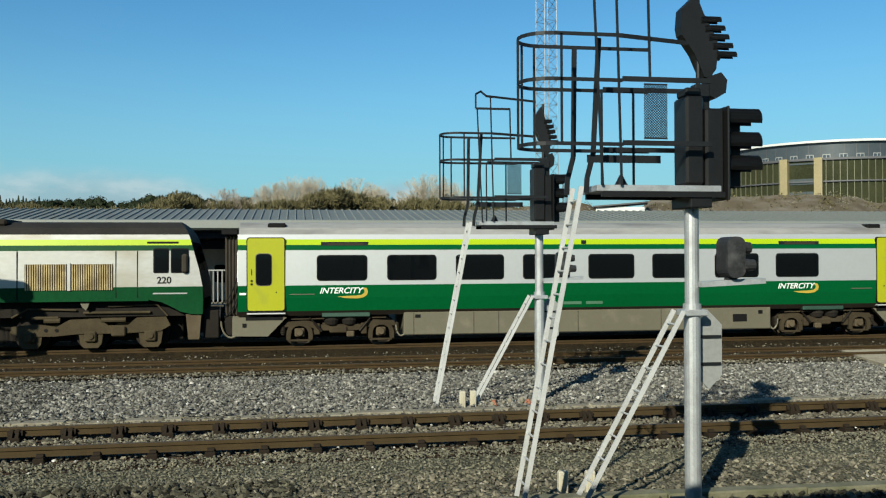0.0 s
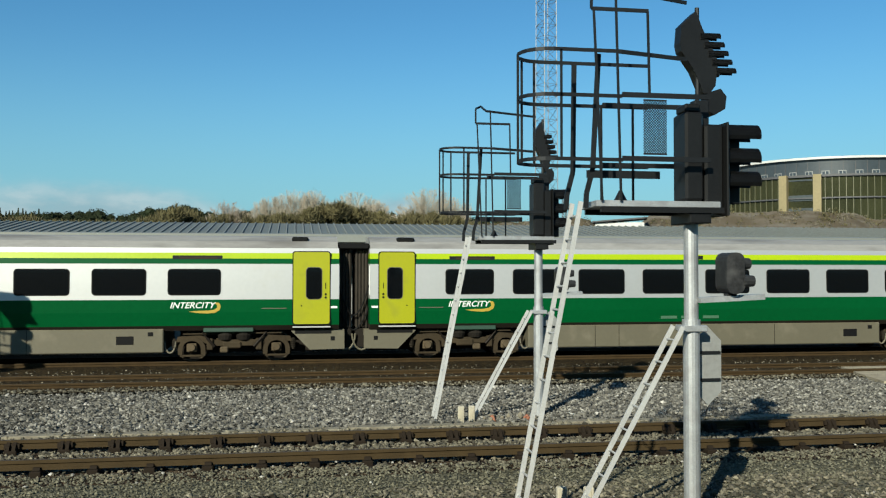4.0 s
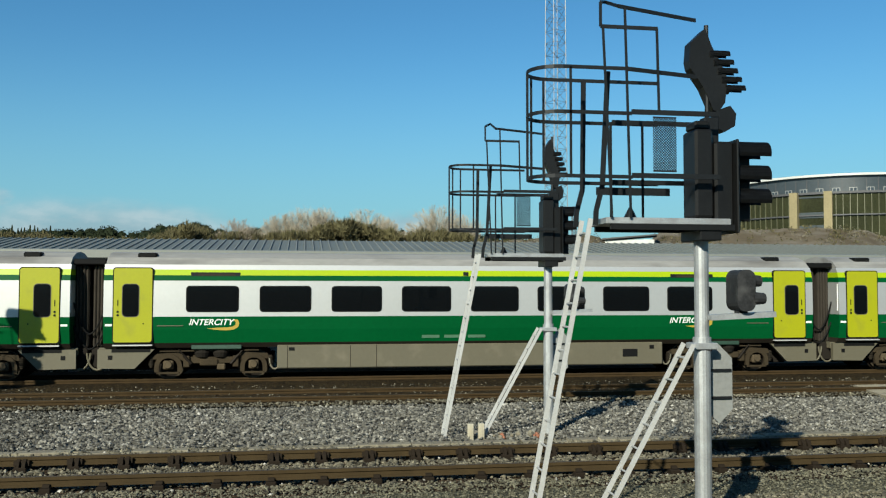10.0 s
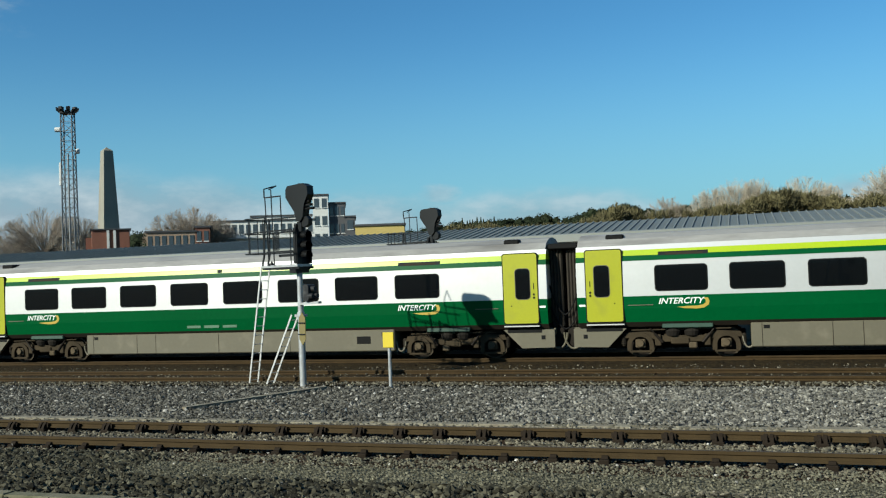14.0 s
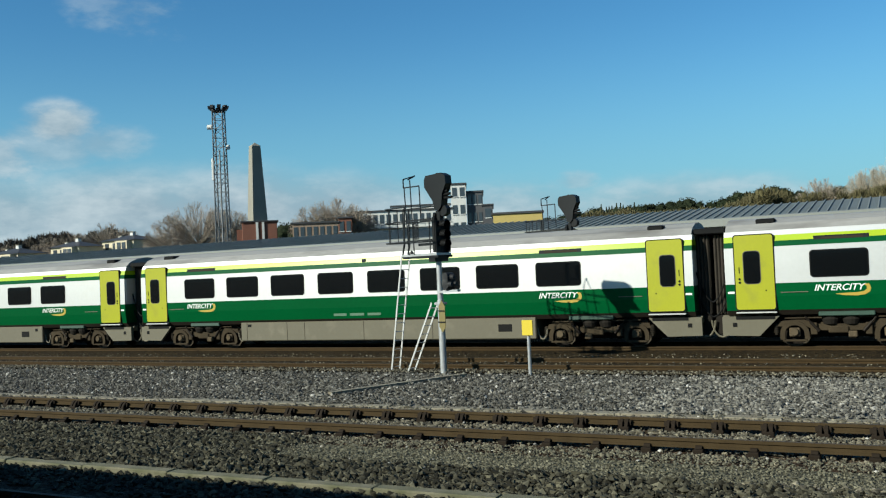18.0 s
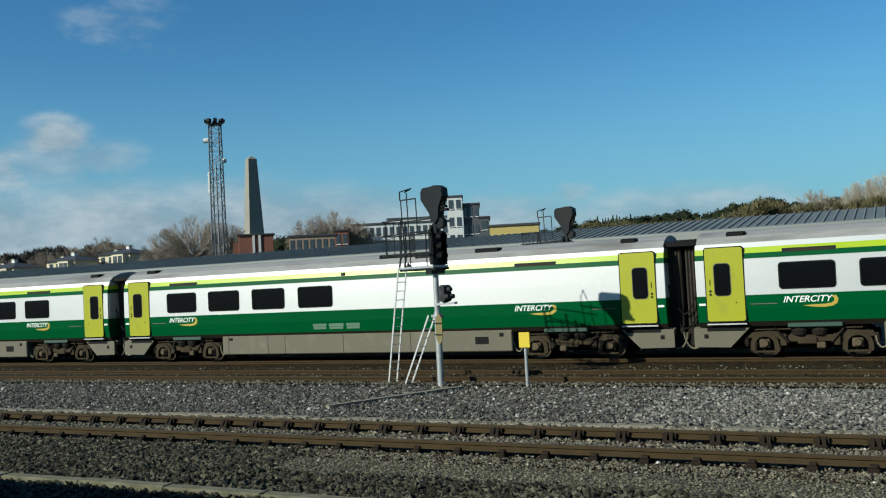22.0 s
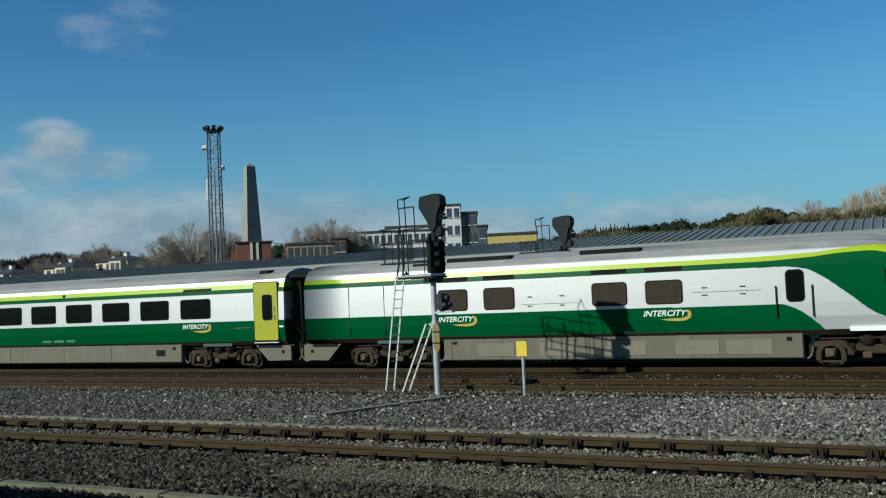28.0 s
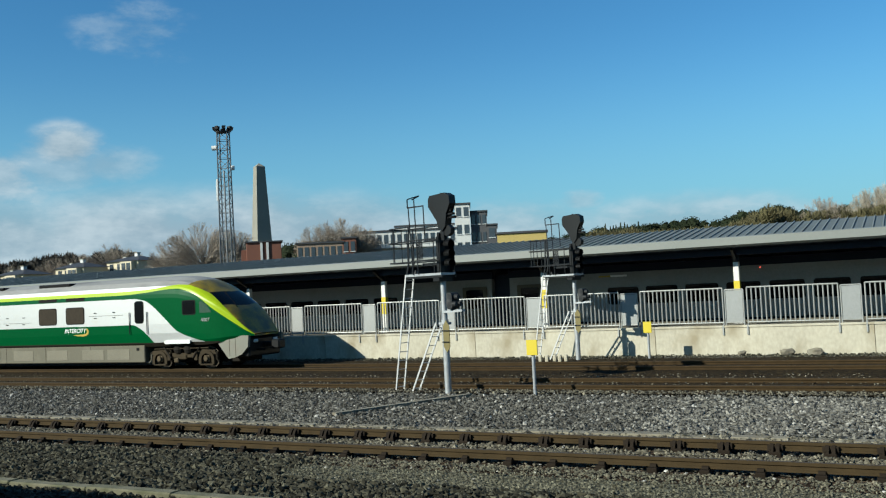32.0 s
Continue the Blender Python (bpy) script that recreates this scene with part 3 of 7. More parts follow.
def fence_units():
    """Galvanised barrier: barred panels with plain sheet panels between them."""
    u = tagged(empty("fence_panel", pose(0, 34.42, 0.9)), "galvanised barred barrier panel on the platform edge", "fence", "fence along the platform")
    bm = B()
    W = 3.05
    for z in (0.10, 1.36):
        rod(bm, (0, 0, z), (W, 0, z), 0.028, 8)
    for x in (0, W):
        rod(bm, (x, 0, -0.32), (x, 0, 1.36), 0.028, 8)
    part("frame", bm, M_FENCE, u)
    bm = B()
    rod(bm, (0, 0, 0.12), (0, 0, 1.34), 0.027, 6)
    b0 = part("bar", bm, M_FENCE, u)
    n = 18
    for i in range(n):
        m = pose(W * (i + 1) / (n + 1), 0, 0)
        if i == 0:
            b0.matrix_basis = m
        else:
            share("bar", b0, u, m)
    bm = B()
    for x in (0, W):
        box(bm, x - 0.03, x + 0.03, -0.27, -0.24, -0.34, -0.04, 0.008)
        box(bm, x - 0.03, x + 0.03, -0.25, 0.02, -0.08, 0.02, 0.006)
        part("bracket", bm, M_FENCE, u)
        bm = B()
    bm.free()
    p = tagged(empty("sheet_panel", pose(0, 34.42, 0.9)), "plain galvanised sheet panel between barred barriers", "panel", "sheet panels along the platform")
    bm = B()
    box(bm, 0.03, 0.62, -0.012, 0.012, 0.12, 1.27, 0.004)
    part("sheet", bm, M_PANEL, p)
    bm = B()
    for x in (0.0, 0.65):
        rod(bm, (x, 0, 0), (x, 0, 1.3), 0.025, 8)
    rod(bm, (0, 0, 1.3), (0.65, 0, 1.3), 0.022, 8)
    rod(bm, (0, 0, 0.1), (0.65, 0, 0.1), 0.022, 8)
    part("frame", bm, M_FENCE, p)
    x, k = -9.14, 3.91
    first = True
    for i in range(-7, 5):
        if first:
            u.matrix_basis, p.matrix_basis = pose(x + i * k, 34.42, 0.9), pose(x + i * k + 3.13, 34.42, 0.9)
            first = False
        else:
            copy_thing(u, pose(x + i * k, 34.42, 0.9))
            copy_thing(p, pose(x + i * k + 3.13, 34.42, 0.9))


fence_units()


def canopy():
    c = tagged(empty("station_canopy", pose(0, 0, 0)), "long station canopy of ribbed zinc with a cream fascia", "canopy", kind="structure")
    x0, x1 = -130, 75
    bm = B()
    for y0, y1, z0, z1 in ((35.4, 40.1, 4.14, 4.80), (40.1, 46.6, 4.80, 4.2)):
        prism(bm, [(y0, z0), (y1, z1), (y1, z1 - 0.08), (y0, z0 - 0.08)], yz, x0, x1)
    part("roof_sheet", bm, M_CANROOF, c)
    bm = B()
    x = -70.0
    while x < 45:
        bar(bm, (x, 35.4, 4.155), (x, 40.1, 4.815), 0.04, 0.06)
        x += 0.335
    part("roof_rib", bm, M_FASCIA, c)
    bm = B()
    prism(bm, [(35.1, 4.14), (35.4, 4.18), (35.4, 3.79), (35.22, 3.77), (35.1, 3.85)], yz, x0, x1)
    part("fascia", bm, M_FASCIA, c)
    # near-black navy on beam, soffit and back wall keeps the underside dark
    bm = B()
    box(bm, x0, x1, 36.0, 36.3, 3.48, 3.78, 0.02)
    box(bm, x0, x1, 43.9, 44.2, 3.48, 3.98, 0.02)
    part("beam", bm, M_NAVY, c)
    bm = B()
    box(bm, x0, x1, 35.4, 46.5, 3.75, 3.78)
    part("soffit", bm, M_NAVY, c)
    bm = B()
    box(bm, -0.11, 0.11, -0.11, 0.11, 0.85, 3.5, 0.02)
    box(bm, -0.2, 0.2, -0.2, 0.2, 0.85, 0.93, 0.01)
    post = part("post", bm, M_POSTW, c)
    bm = B()
    box(bm, -0.115, 0.115, -0.115, 0.115, 1.7, 2.5, 0.01)
    band = part("post_band", bm, M_SIGNY, c, "yellow band on the post")
    bm = B()
    box(bm, -0.13, 0.13, -0.13, 0.13, 3.22, 3.5, 0.015)
    bar(bm, (0, -0.1, 3.3), (0, -0.9, 3.72), 0.1, 0.12)
    cap = part("post_bracket", bm, M_BLACK, c, "black bracket on top of the post")
    for i in range(-9, 8):
        m = pose(-5.87 + 7.93 * i, 36.5, 0)
        if i == -9:
            post.matrix_basis = band.matrix_basis = cap.matrix_basis = m
        else:
            share("post", post, c, m)
            share("post_band", band, c, m)
            share("post_bracket", cap, c, m)
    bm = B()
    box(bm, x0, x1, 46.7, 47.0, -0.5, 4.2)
    tagged(part("wall_north", bm, M_NAVY), "near-black navy back wall of the station under the canopy", "wall", kind="structure")


canopy()


def parked_train():
    t = tagged(empty("parked_train", pose(-2.4, 41.8, 0)), "dark parked railcar train under the station canopy", "train")
    for x in (-84, -61, -38, -15, 8, 31):
        bm = B()
        pr = [(-1.38, 0.9), (-1.4, 1.9), (-1.37, 3.1), (-1.15, 3.44), (-0.5, 3.62), (0.5, 3.62), (1.1, 3.4), (1.36, 3.0), (1.4, 1.9), (1.38, 0.9)]
        prism(bm, pr, yz, x + 0.35, x + 22.4)
        part("body", bm, M_GREYTRAIN, t)
        bm = B()
        box(bm, x + 0.3, x + 22.45, -1.41, -1.2, 3.1, 3.44)
        box(bm, x + 0.5, x + 22.2, -1.2, 1.2, 0.3, 0.9)
        box(bm, x - 0.7, x + 0.4, -1.0, 1.0, 0.8, 3.3)
        part("trim", bm, M_NAVY, t)
        for k in range(7):
            bm = B()
            prism(bm, rounded(x + 5.2 + 1.75 * k, x + 6.6 + 1.75 * k, 1.65, 2.42, 0.1), xz, -1.44, -1.38)
            part("window", bm, M_TINT, t)
        for xd in (0.75, 20.85):
            bm = B()
            prism(bm, rounded(x + xd, x + xd + 1.3, 1.0, 2.75, 0.06), xz, -1.45, -1.38)
            d = part("door", bm, M_SKIRT, t)
            bm = B()
            prism(bm, rounded(x + xd + 0.2, x + xd + 1.1, 1.7, 2.6, 0.08), xz, -1.47, -1.44)
            part("pane", bm, M_TINT, d)
    bm = B()
    bmesh.ops.create_icosphere(bm, subdivisions=2, radius=0.03, matrix=Matrix.Translation((-5.53 + 2.4, -1.42, 3.0)))
    part("tail_lamp", bm, M_REDLAMP, t, "small glowing red lamp")
    for xa, xb, m in ((-12.6, -12.05, M_ORANGE), (-12.05, -11.3, M_LETTER)):
        bm = B()
        box(bm, xa + 2.4, xb + 2.4, -1.41, -1.38, 2.9, 2.98)
        part("side_strip", bm, m, t)


M_REDLAMP = mat("red lamp glass", (0.31, 0.0124, 0.0124), 0.3)
M_REDLAMP.node_tree.nodes["Principled BSDF"].inputs["Emission Color"].default_value = (1, 0.12, 0.08, 1)
M_REDLAMP.node_tree.nodes["Principled BSDF"].inputs["Emission Strength"].default_value = 0.7
parked_train()


# ------------------------------------------------------------------ train
PROF = [(1.20, 0.95), (1.335, 1.10), (1.39, 1.5), (1.40, 1.88), (1.395, 2.4), (1.385, 2.95), (1.36, 3.11), (1.315, 3.28), (1.24, 3.43), (1.0, 3.64), (0.55, 3.79), (0.0, 3.84)]


def shell(bm, x0, x1, lo, hi, mats, prof=PROF):
    """A swept coach side and its mirror between two outline points; x0 and x1 may depend on height."""
    f0 = x0 if callable(x0) else (lambda z: x0)
    f1 = x1 if callable(x1) else (lambda z: x1)
    ends = ([], [])
    for s in (-1, 1):
        A = [bm.verts.new((f0(z), s * y, z)) for y, z in prof[lo:hi + 1]]
        C = [bm.verts.new((f1(z), s * y, z)) for y, z in prof[lo:hi + 1]]
        for i in range(len(A) - 1):
            q = (A[i], C[i], C[i + 1], A[i + 1])
            f = bm.faces.new(q if s < 0 else q[::-1])
            f.material_index = mats[i]
        ends[0].append(A)
        ends[1].append(C)
    for k, (a, b) in enumerate(ends):
        for i in range(len(a) - 1):
            q = (a[i], a[i + 1], b[i + 1], b[i])
            if (a[i + 1].co - b[i + 1].co).length < 1e-6:
                q = (a[i], a[i + 1], b[i])
            f = bm.faces.new(q if k == 0 else q[::-1])
            f.material_index = mats[i]
    return bm


def side_y(z):
    for (y0, z0), (y1, z1) in zip(PROF, PROF[1:]):
        if z0 <= z <= z1:
            return y0 + (y1 - y0) * (z - z0) / (z1 - z0)
    return 1.3


def pane(name, t, x0, x1, z0, z1, r, side, material=None, frame=M_DARK, label=""):
    y = side_y((z0 + z1) / 2)
    a, b, c = (-(y - 0.03), -(y + 0.012), -(y + 0.02)) if side < 0 else (y - 0.03, y + 0.012, y + 0.02)
    bm = B()
    prism(bm, rounded(x0, x1, z0, z1, r), xz, a, b)
    w = part(name, bm, frame, t, label)
    bm = B()
    e = 0.035
    prism(bm, rounded(x0 + e, x1 - e, z0 + e, z1 - e, max(r - e, 0.02)), xz, b, c)
    part("pane", bm, material or M_TINT, w)
    return w


def bogie(t, xc, inward=1, half=1.25, cover=True):
    """A two-axle bogie: cranked side frames, horseshoe axle guides before dark wheels, air springs, dampers and hoses."""
    side = [(-1.72, 0.60), (-1.66, 0.76), (-1.0, 0.80), (-0.62, 0.66), (0.62, 0.66), (1.0, 0.80), (1.66, 0.76), (1.72, 0.60), (1.0, 0.62), (0.66, 0.48), (-0.66, 0.48), (-1.0, 0.62)]
    guide = [(0.40 * math.cos(a), 0.40 + 0.36 * math.sin(a)) for a in [math.pi * k / 10 for k in range(11)]]
    guide = [(0.40, 0.22)] + guide + [(-0.40, 0.22), (-0.27, 0.22)] + [(-u * 0.66, 0.40 + (v - 0.40) * 0.66) for u, v in guide] + [(0.27, 0.22)]
    bm = B()
    for s in (-1, 1):
        prism(bm, side, lambda u, v, d: (xc + u, d, v), s * 1.0, s * 1.12)
        for e in (-0.72, 0.72):
            box(bm, xc + e - 0.09, xc + e + 0.09, *sorted((s * 1.05, s * 1.2)), 0.36, 0.70, 0.02)
        box(bm, xc - 0.34, xc + 0.20, *sorted((s * 1.06, s * 1.17)), 0.40, 0.60, 0.03)
    for q in (-0.4, 0.4):
        box(bm, xc + q - 0.15, xc + q + 0.15, -1.0, 1.0, 0.45, 0.70)
    b = part("bogie", bm, M_BOGIE, t, "brown dusty cast bogie frame")
    for s in (-1, 1):
        for q in (-half, half):
            bm = B()
            prism(bm, guide, lambda u, v, d: (xc + q + u, d, v), s * 1.08, s * 1.17)
            box(bm, xc + q - 0.34, xc + q + 0.34, *sorted((s * 1.08, s * 1.16)), 0.16, 0.22, 0.01)
            part("axle_guide", bm, M_BOGIE, b)
            bm = B()
            box(bm, xc + q - 0.15, xc + q + 0.15, *sorted((s * 0.95, s * 1.16)), 0.30, 0.56, 0.03)
            rod(bm, (xc + q, s * 1.16, 0.44), (xc + q, s * 1.22, 0.44), 0.12, 12, 0.10)
            part("axle_box", bm, M_CASTLIGHT, b, "paler dusty axle box")
            for e in (-0.5, 0.5):
                bm = B()
                for k in range(5):
                    z = 0.42 + 0.055 * k
                    rod(bm, (xc + q + e, s * 1.06, z), (xc + q + e, s * 1.06, z + 0.03), 0.085, 10)
                rod(bm, (xc + q + e, s * 1.06, 0.36), (xc + q + e, s * 1.06, 0.7), 0.05, 8)
                part("coil_spring", bm, M_GRIME, b)
        for e in (-0.27, 0.27):
            bm = B()
            rod(bm, (xc + e, 1.02 * s, 0.66), (xc + e, 1.02 * s, 0.80), 0.2, 14, 0.25)
            rod(bm, (xc + e, 1.02 * s, 0.80), (xc + e, 1.02 * s, 0.98), 0.25, 14, 0.2)
            part("air_spring", bm, M_UNDER, b)
        for e in (-1, 1):
            bm = B()
            rod(bm, (xc + e * 0.58, 1.2 * s, 0.46), (xc + e * 0.80, 1.2 * s, 0.72), 0.045, 8)
            rod(bm, (xc + e * 0.80, 1.2 * s, 0.72), (xc + e * 0.95, 1.2 * s, 0.90), 0.025, 8)
            part("damper", bm, M_WHEEL, b)
        bm = B()
        rod(bm, (xc - 1.5, 1.17 * s, 0.84), (xc + 1.4, 1.17 * s, 0.86), 0.022, 6)
        part("brake_pipe", bm, M_BOGIE, b)
        bm = B()
        box(bm, xc + inward * 0.3 - 0.12, xc + inward * 0.3 + 0.12, *sorted((1.08 * s, 1.24 * s)), 0.28, 0.46, 0.03)
        part("brake_cylinder", bm, M_CASTLIGHT, b)
        bm = B()
        tube(bm, [Vector((xc + inward * (1.88 - 0.16 * math.cos(math.pi * k / 8)), 1.12 * s, 0.62 - 0.34 * math.sin(math.pi * k / 8))) for k in range(9)], 0.026)
        part("air_hose", bm, M_PANELDUST, b)
        if cover:
            bm = B()
            u0, u1 = sorted((xc - inward * 0.57, xc + inward * 0.9))
            box(bm, u0, u1, *sorted((1.15 * s, 1.315 * s)), 0.90, 1.03, 0.02)
            part("spring_cover", bm, M_DUSTGREEN, t, "dull green cover over the air springs")
        for q in (-half, half):
            bm = B()
            m = 20
            for k in range(m):
                a0, a1 = 2 * math.pi * k / m, 2 * math.pi * (k + 1) / m
                vs = [bm.verts.new((xc + q + r * math.cos(a), s * 0.88, 0.46 + r * math.sin(a))) for r, a in ((0.46, a0), (0.46, a1), (0.415, a1), (0.415, a0))]
                bm.faces.new(vs)
            part("tyre", bm, M_TYRE, b, "paler worn tyre rim")
    for q in (-half, half):
        bm = B()
        rod(bm, (xc + q, -0.9, 0.46), (xc + q, 0.9, 0.46), 0.07, 8)
        for s in (-1, 1):
            rod(bm, (xc + q, s * 0.73, 0.46), (xc + q, s * 0.86, 0.46), 0.46, 24)
            rod(bm, (xc + q, s * 0.70, 0.46), (xc + q, s * 0.73, 0.46), 0.49, 24)
            rod(bm, (xc + q, s * 0.86, 0.46), (xc + q, s * 0.875, 0.46), 0.36, 20)
        part("wheelset", bm, M_WHEEL, b)
    return b


def logo(t, x0, z0, side=-1):
    """The white slanted word with a swoosh under it."""
    y = side_y(z0 + 0.1)
    fc = bpy.data.curves.new("lettering", "FONT")
    fc.body, fc.size, fc.shear, fc.extrude, fc.offset = "INTERCITY", 0.25, 0.3, 0.002, 0.003
    fc.materials.append(M_LETTER)
    fo = new("lettering", fc)
    fo.parent = t
    fo.matrix_basis = Matrix.Translation((x0 - 0.02, -(y + 0.005), z0 + 0.13)) @ Euler((radians(90), 0, 0)).to_matrix().to_4x4() @ Matrix.Diagonal((1.05, 1, 1, 1))
    bm = B()
    loop = [(0.52, 0.03), (0.75, -0.015), (1.08, -0.035), (1.30, -0.01), (1.43, 0.07), (1.46, 0.18), (1.42, 0.28), (1.30, 0.34), (1.14, 0.335), (1.26, 0.29), (1.35, 0.22), (1.35, 0.14), (1.27, 0.08), (1.10, 0.055), (0.85, 0.05)]
    prism(bm, [(x0 + u, z0 + v) for u, v in loop], xz, -(y + 0.001), -(y + 0.005))
    part("swoosh", bm, M_ORANGE, t, "orange yellow swoosh")


def coach_door(t, x0, side, hinge):
    y = 1.385
    a, b = (-(y - 0.06), -(y + 0.03)) if side < 0 else (y - 0.06, y + 0.03)
    bm = B()
    prism(bm, rounded(x0 - 0.03, x0 + 1.12, 1.10, 3.34, 0.09), xz, a, b * 0.992)
    part("door_seal", bm, M_DARK, t)
    bm = B()
    prism(bm, rounded(x0, x0 + 1.09, 1.13, 3.31, 0.07), xz, a, b)
    d = part("door", bm, M_YELLOW, t, "lime yellow plug door")
    xw = x0 + (0.23 if hinge > 0 else 0.37)
    bm = B()
    prism(bm, rounded(xw, xw + 0.50, 1.87, 2.86, 0.12), xz, b, b * 1.004)
    part("pane_seal", bm, M_SKIRT, d)
    bm = B()
    prism(bm, rounded(xw + 0.02, xw + 0.48, 1.89, 2.84, 0.11), xz, b * 1.004, b * 1.008)
    part("pane", bm, M_TINT, d)
    xb = x0 + (0.12 if hinge > 0 else 0.97)
    for zb in (1.93, 2.03):
        bm = B()
        rod(bm, (xb, b, zb), (xb, b * 1.01, zb), 0.035, 8)
        part("door_button", bm, M_DARK, d)
    bm = B()
    rod(bm, (x0 + (0.85 if hinge > 0 else 0.24), b, 1.68), (x0 + (0.85 if hinge > 0 else 0.24), b * 1.006, 1.68), 0.022, 8)
    part("keyhole", bm, M_DARK, d)
    bm = B()
    box(bm, xb - 0.012, xb + 0.012, min(b, b * 1.008), max(b, b * 1.008), 2.2, 2.38)
    part("door_handle", bm, M_DARK, d)
    bm = B()
    box(bm, x0 - 0.02, x0 + 1.12, min(b * 1.03, a), max(b * 1.03, a), 1.02, 1.06, 0.006)
    part("step", bm, M_GALV, t)


def coach_underneath(t, L, skl, skr):
    bm = B()
    for s in (-1, 1):
        box(bm, skl, skr, s * 1.12 - 0.16, s * 1.12 + 0.16, 0.3, 1.02, 0.03)
    box(bm, skl, skr, -1.0, 1.0, 0.35, 0.95)
    k = part("skirt", bm, M_SKIRT, t, "dusty grey equipment skirt")
    for xa, xb in ((skl - 5.0, skl - 0.4), (skr + 0.4, skr + 4.6)):
        # added near-black block stands in for the shade under the coach
        bm = B()
        box(bm, xa, xb, -0.62, 0.62, 0.25, 0.96, 0.03)
        part("underframe", bm, M_UNDER, t)
    for x in (skl + 0.3, skl + 2.2, skl + 3.0, skl + 5.6, skl + 8.4):
        bm = B()
        box(bm, x, x + 0.018, -1.284, -1.278, 0.32, 1.0)
        part("seam", bm, M_GRIME, k)
    bm = B()
    box(bm, skl + 0.35, skl + 0.52, -1.29, -1.26, 0.84, 0.94)
    part("label_plate", bm, M_DARK, k)
    bm = B()
    box(bm, skr - 1.35, skr - 0.85, -1.29, -1.26, 0.55, 0.8, 0.01)
    part("socket", bm, M_DARK, k)
    bm = B()
    box(bm, skr - 0.45, skr - 0.3, -1.29, -1.26, 0.8, 0.92)
    part("label_plate", bm, M_DARK, k)
    for x0, sg in ((0.3, 1), (L - 0.3, -1))[:2 if L else 1]:
        bm = B()
        for s in (-1, 1):
            prism(bm, [(x0, 0.92), (x0 + 1.62 * sg, 0.92), (x0 + 1.05 * sg, 0.34), (x0, 0.36)], xz, s * 1.28, s * 1.15)
        box(bm, min(x0, x0 + 1.2 * sg), max(x0, x0 + 1.2 * sg), -1.1, 1.1, 0.75, 0.95)
        e = part("end_skirt", bm, M_SKIRT, t)
        bm = B()
        box(bm, min(x0 + 0.4 * sg, x0 + 1.5 * sg), max(x0 + 0.4 * sg, x0 + 1.5 * sg), -1.29, -1.2, 0.83, 0.925)
        part("step_well", bm, M_DARK, e)
        bm = B()
        box(bm, x0 + (0.3 if sg > 0 else -0.42), x0 + (0.42 if sg > 0 else -0.3), -1.295, -1.27, 0.62, 0.74)
        part("recess", bm, M_DARK, e)


def gangway(t, x, sg):
    bm = B()
    for i in range(4):
        a = x + sg * (0.06 + 0.1 * i)
        box(bm, a - 0.035, a + 0.035, -0.82, 0.82, 0.95, 3.42, 0.03)
        box(bm, a - 0.05, a + 0.05, -0.77, 0.77, 1.0, 3.37)
    g = part("gangway", bm, M_BELLOWS, t, "dusty ribbed gangway bellows")
    bm = B()
    box(bm, min(x, x + sg * 0.5), max(x, x + sg * 0.5), -1.05, 1.05, 3.42, 3.6, 0.03)
    part("hood", bm, M_DARK, g)
    for y, z0, z1 in ((-0.95, 2.3, 1.35), (-0.9, 1.6, 0.9), (-0.7, 1.2, 0.5), (0.8, 1.5, 0.7)):
        bm = B()
        pts = [Vector((x + sg * 0.5 * k / 8, y, z0 + (z1 - z0) * (1 - (1 - k / 8) ** 2))) for k in range(9)]
        tube(bm, pts, 0.025)
        part("jumper_cable", bm, M_DARK, g)
    bm = B()
    pts = [Vector((x + sg * (0.22 - 0.3 * math.cos(math.pi * k / 10)), -1.0, 0.8 - 0.5 * math.sin(math.pi * k / 10))) for k in range(11)]
    tube(bm, pts, 0.03)
    part("brake_hose", bm, M_SKIRT, g)
    bm = B()
    box(bm, min(x - sg * 0.15, x + sg * 0.42), max(x - sg * 0.15, x + sg * 0.42), -0.9, 0.9, 0.35, 0.95, 0.03)
    part("end_gear", bm, M_UNDER, t)
    bm = B()
    rod(bm, (x - sg * 0.2, 0, 0.85), (x + sg * 0.5, 0, 0.85), 0.09, 8)
    box(bm, x + sg * 0.3 - 0.12, x + sg * 0.3 + 0.12, -0.2, 0.2, 0.7, 1.0, 0.03)
    part("coupler", bm, M_IRON, t)
    bm = B()
    rod(bm, (x, -1.31, 2.0), (x, -1.31, 2.9), 0.018, 6)
    part("handrail", bm, M_LETTER, t)


def roof_bits(t, xs):
    for x, l in xs:
        bm = B()
        box(bm, x, x + l, -0.98, -0.5, 3.62, 3.79, 0.04)
        part("roof_hatch", bm, M_DARK, t)


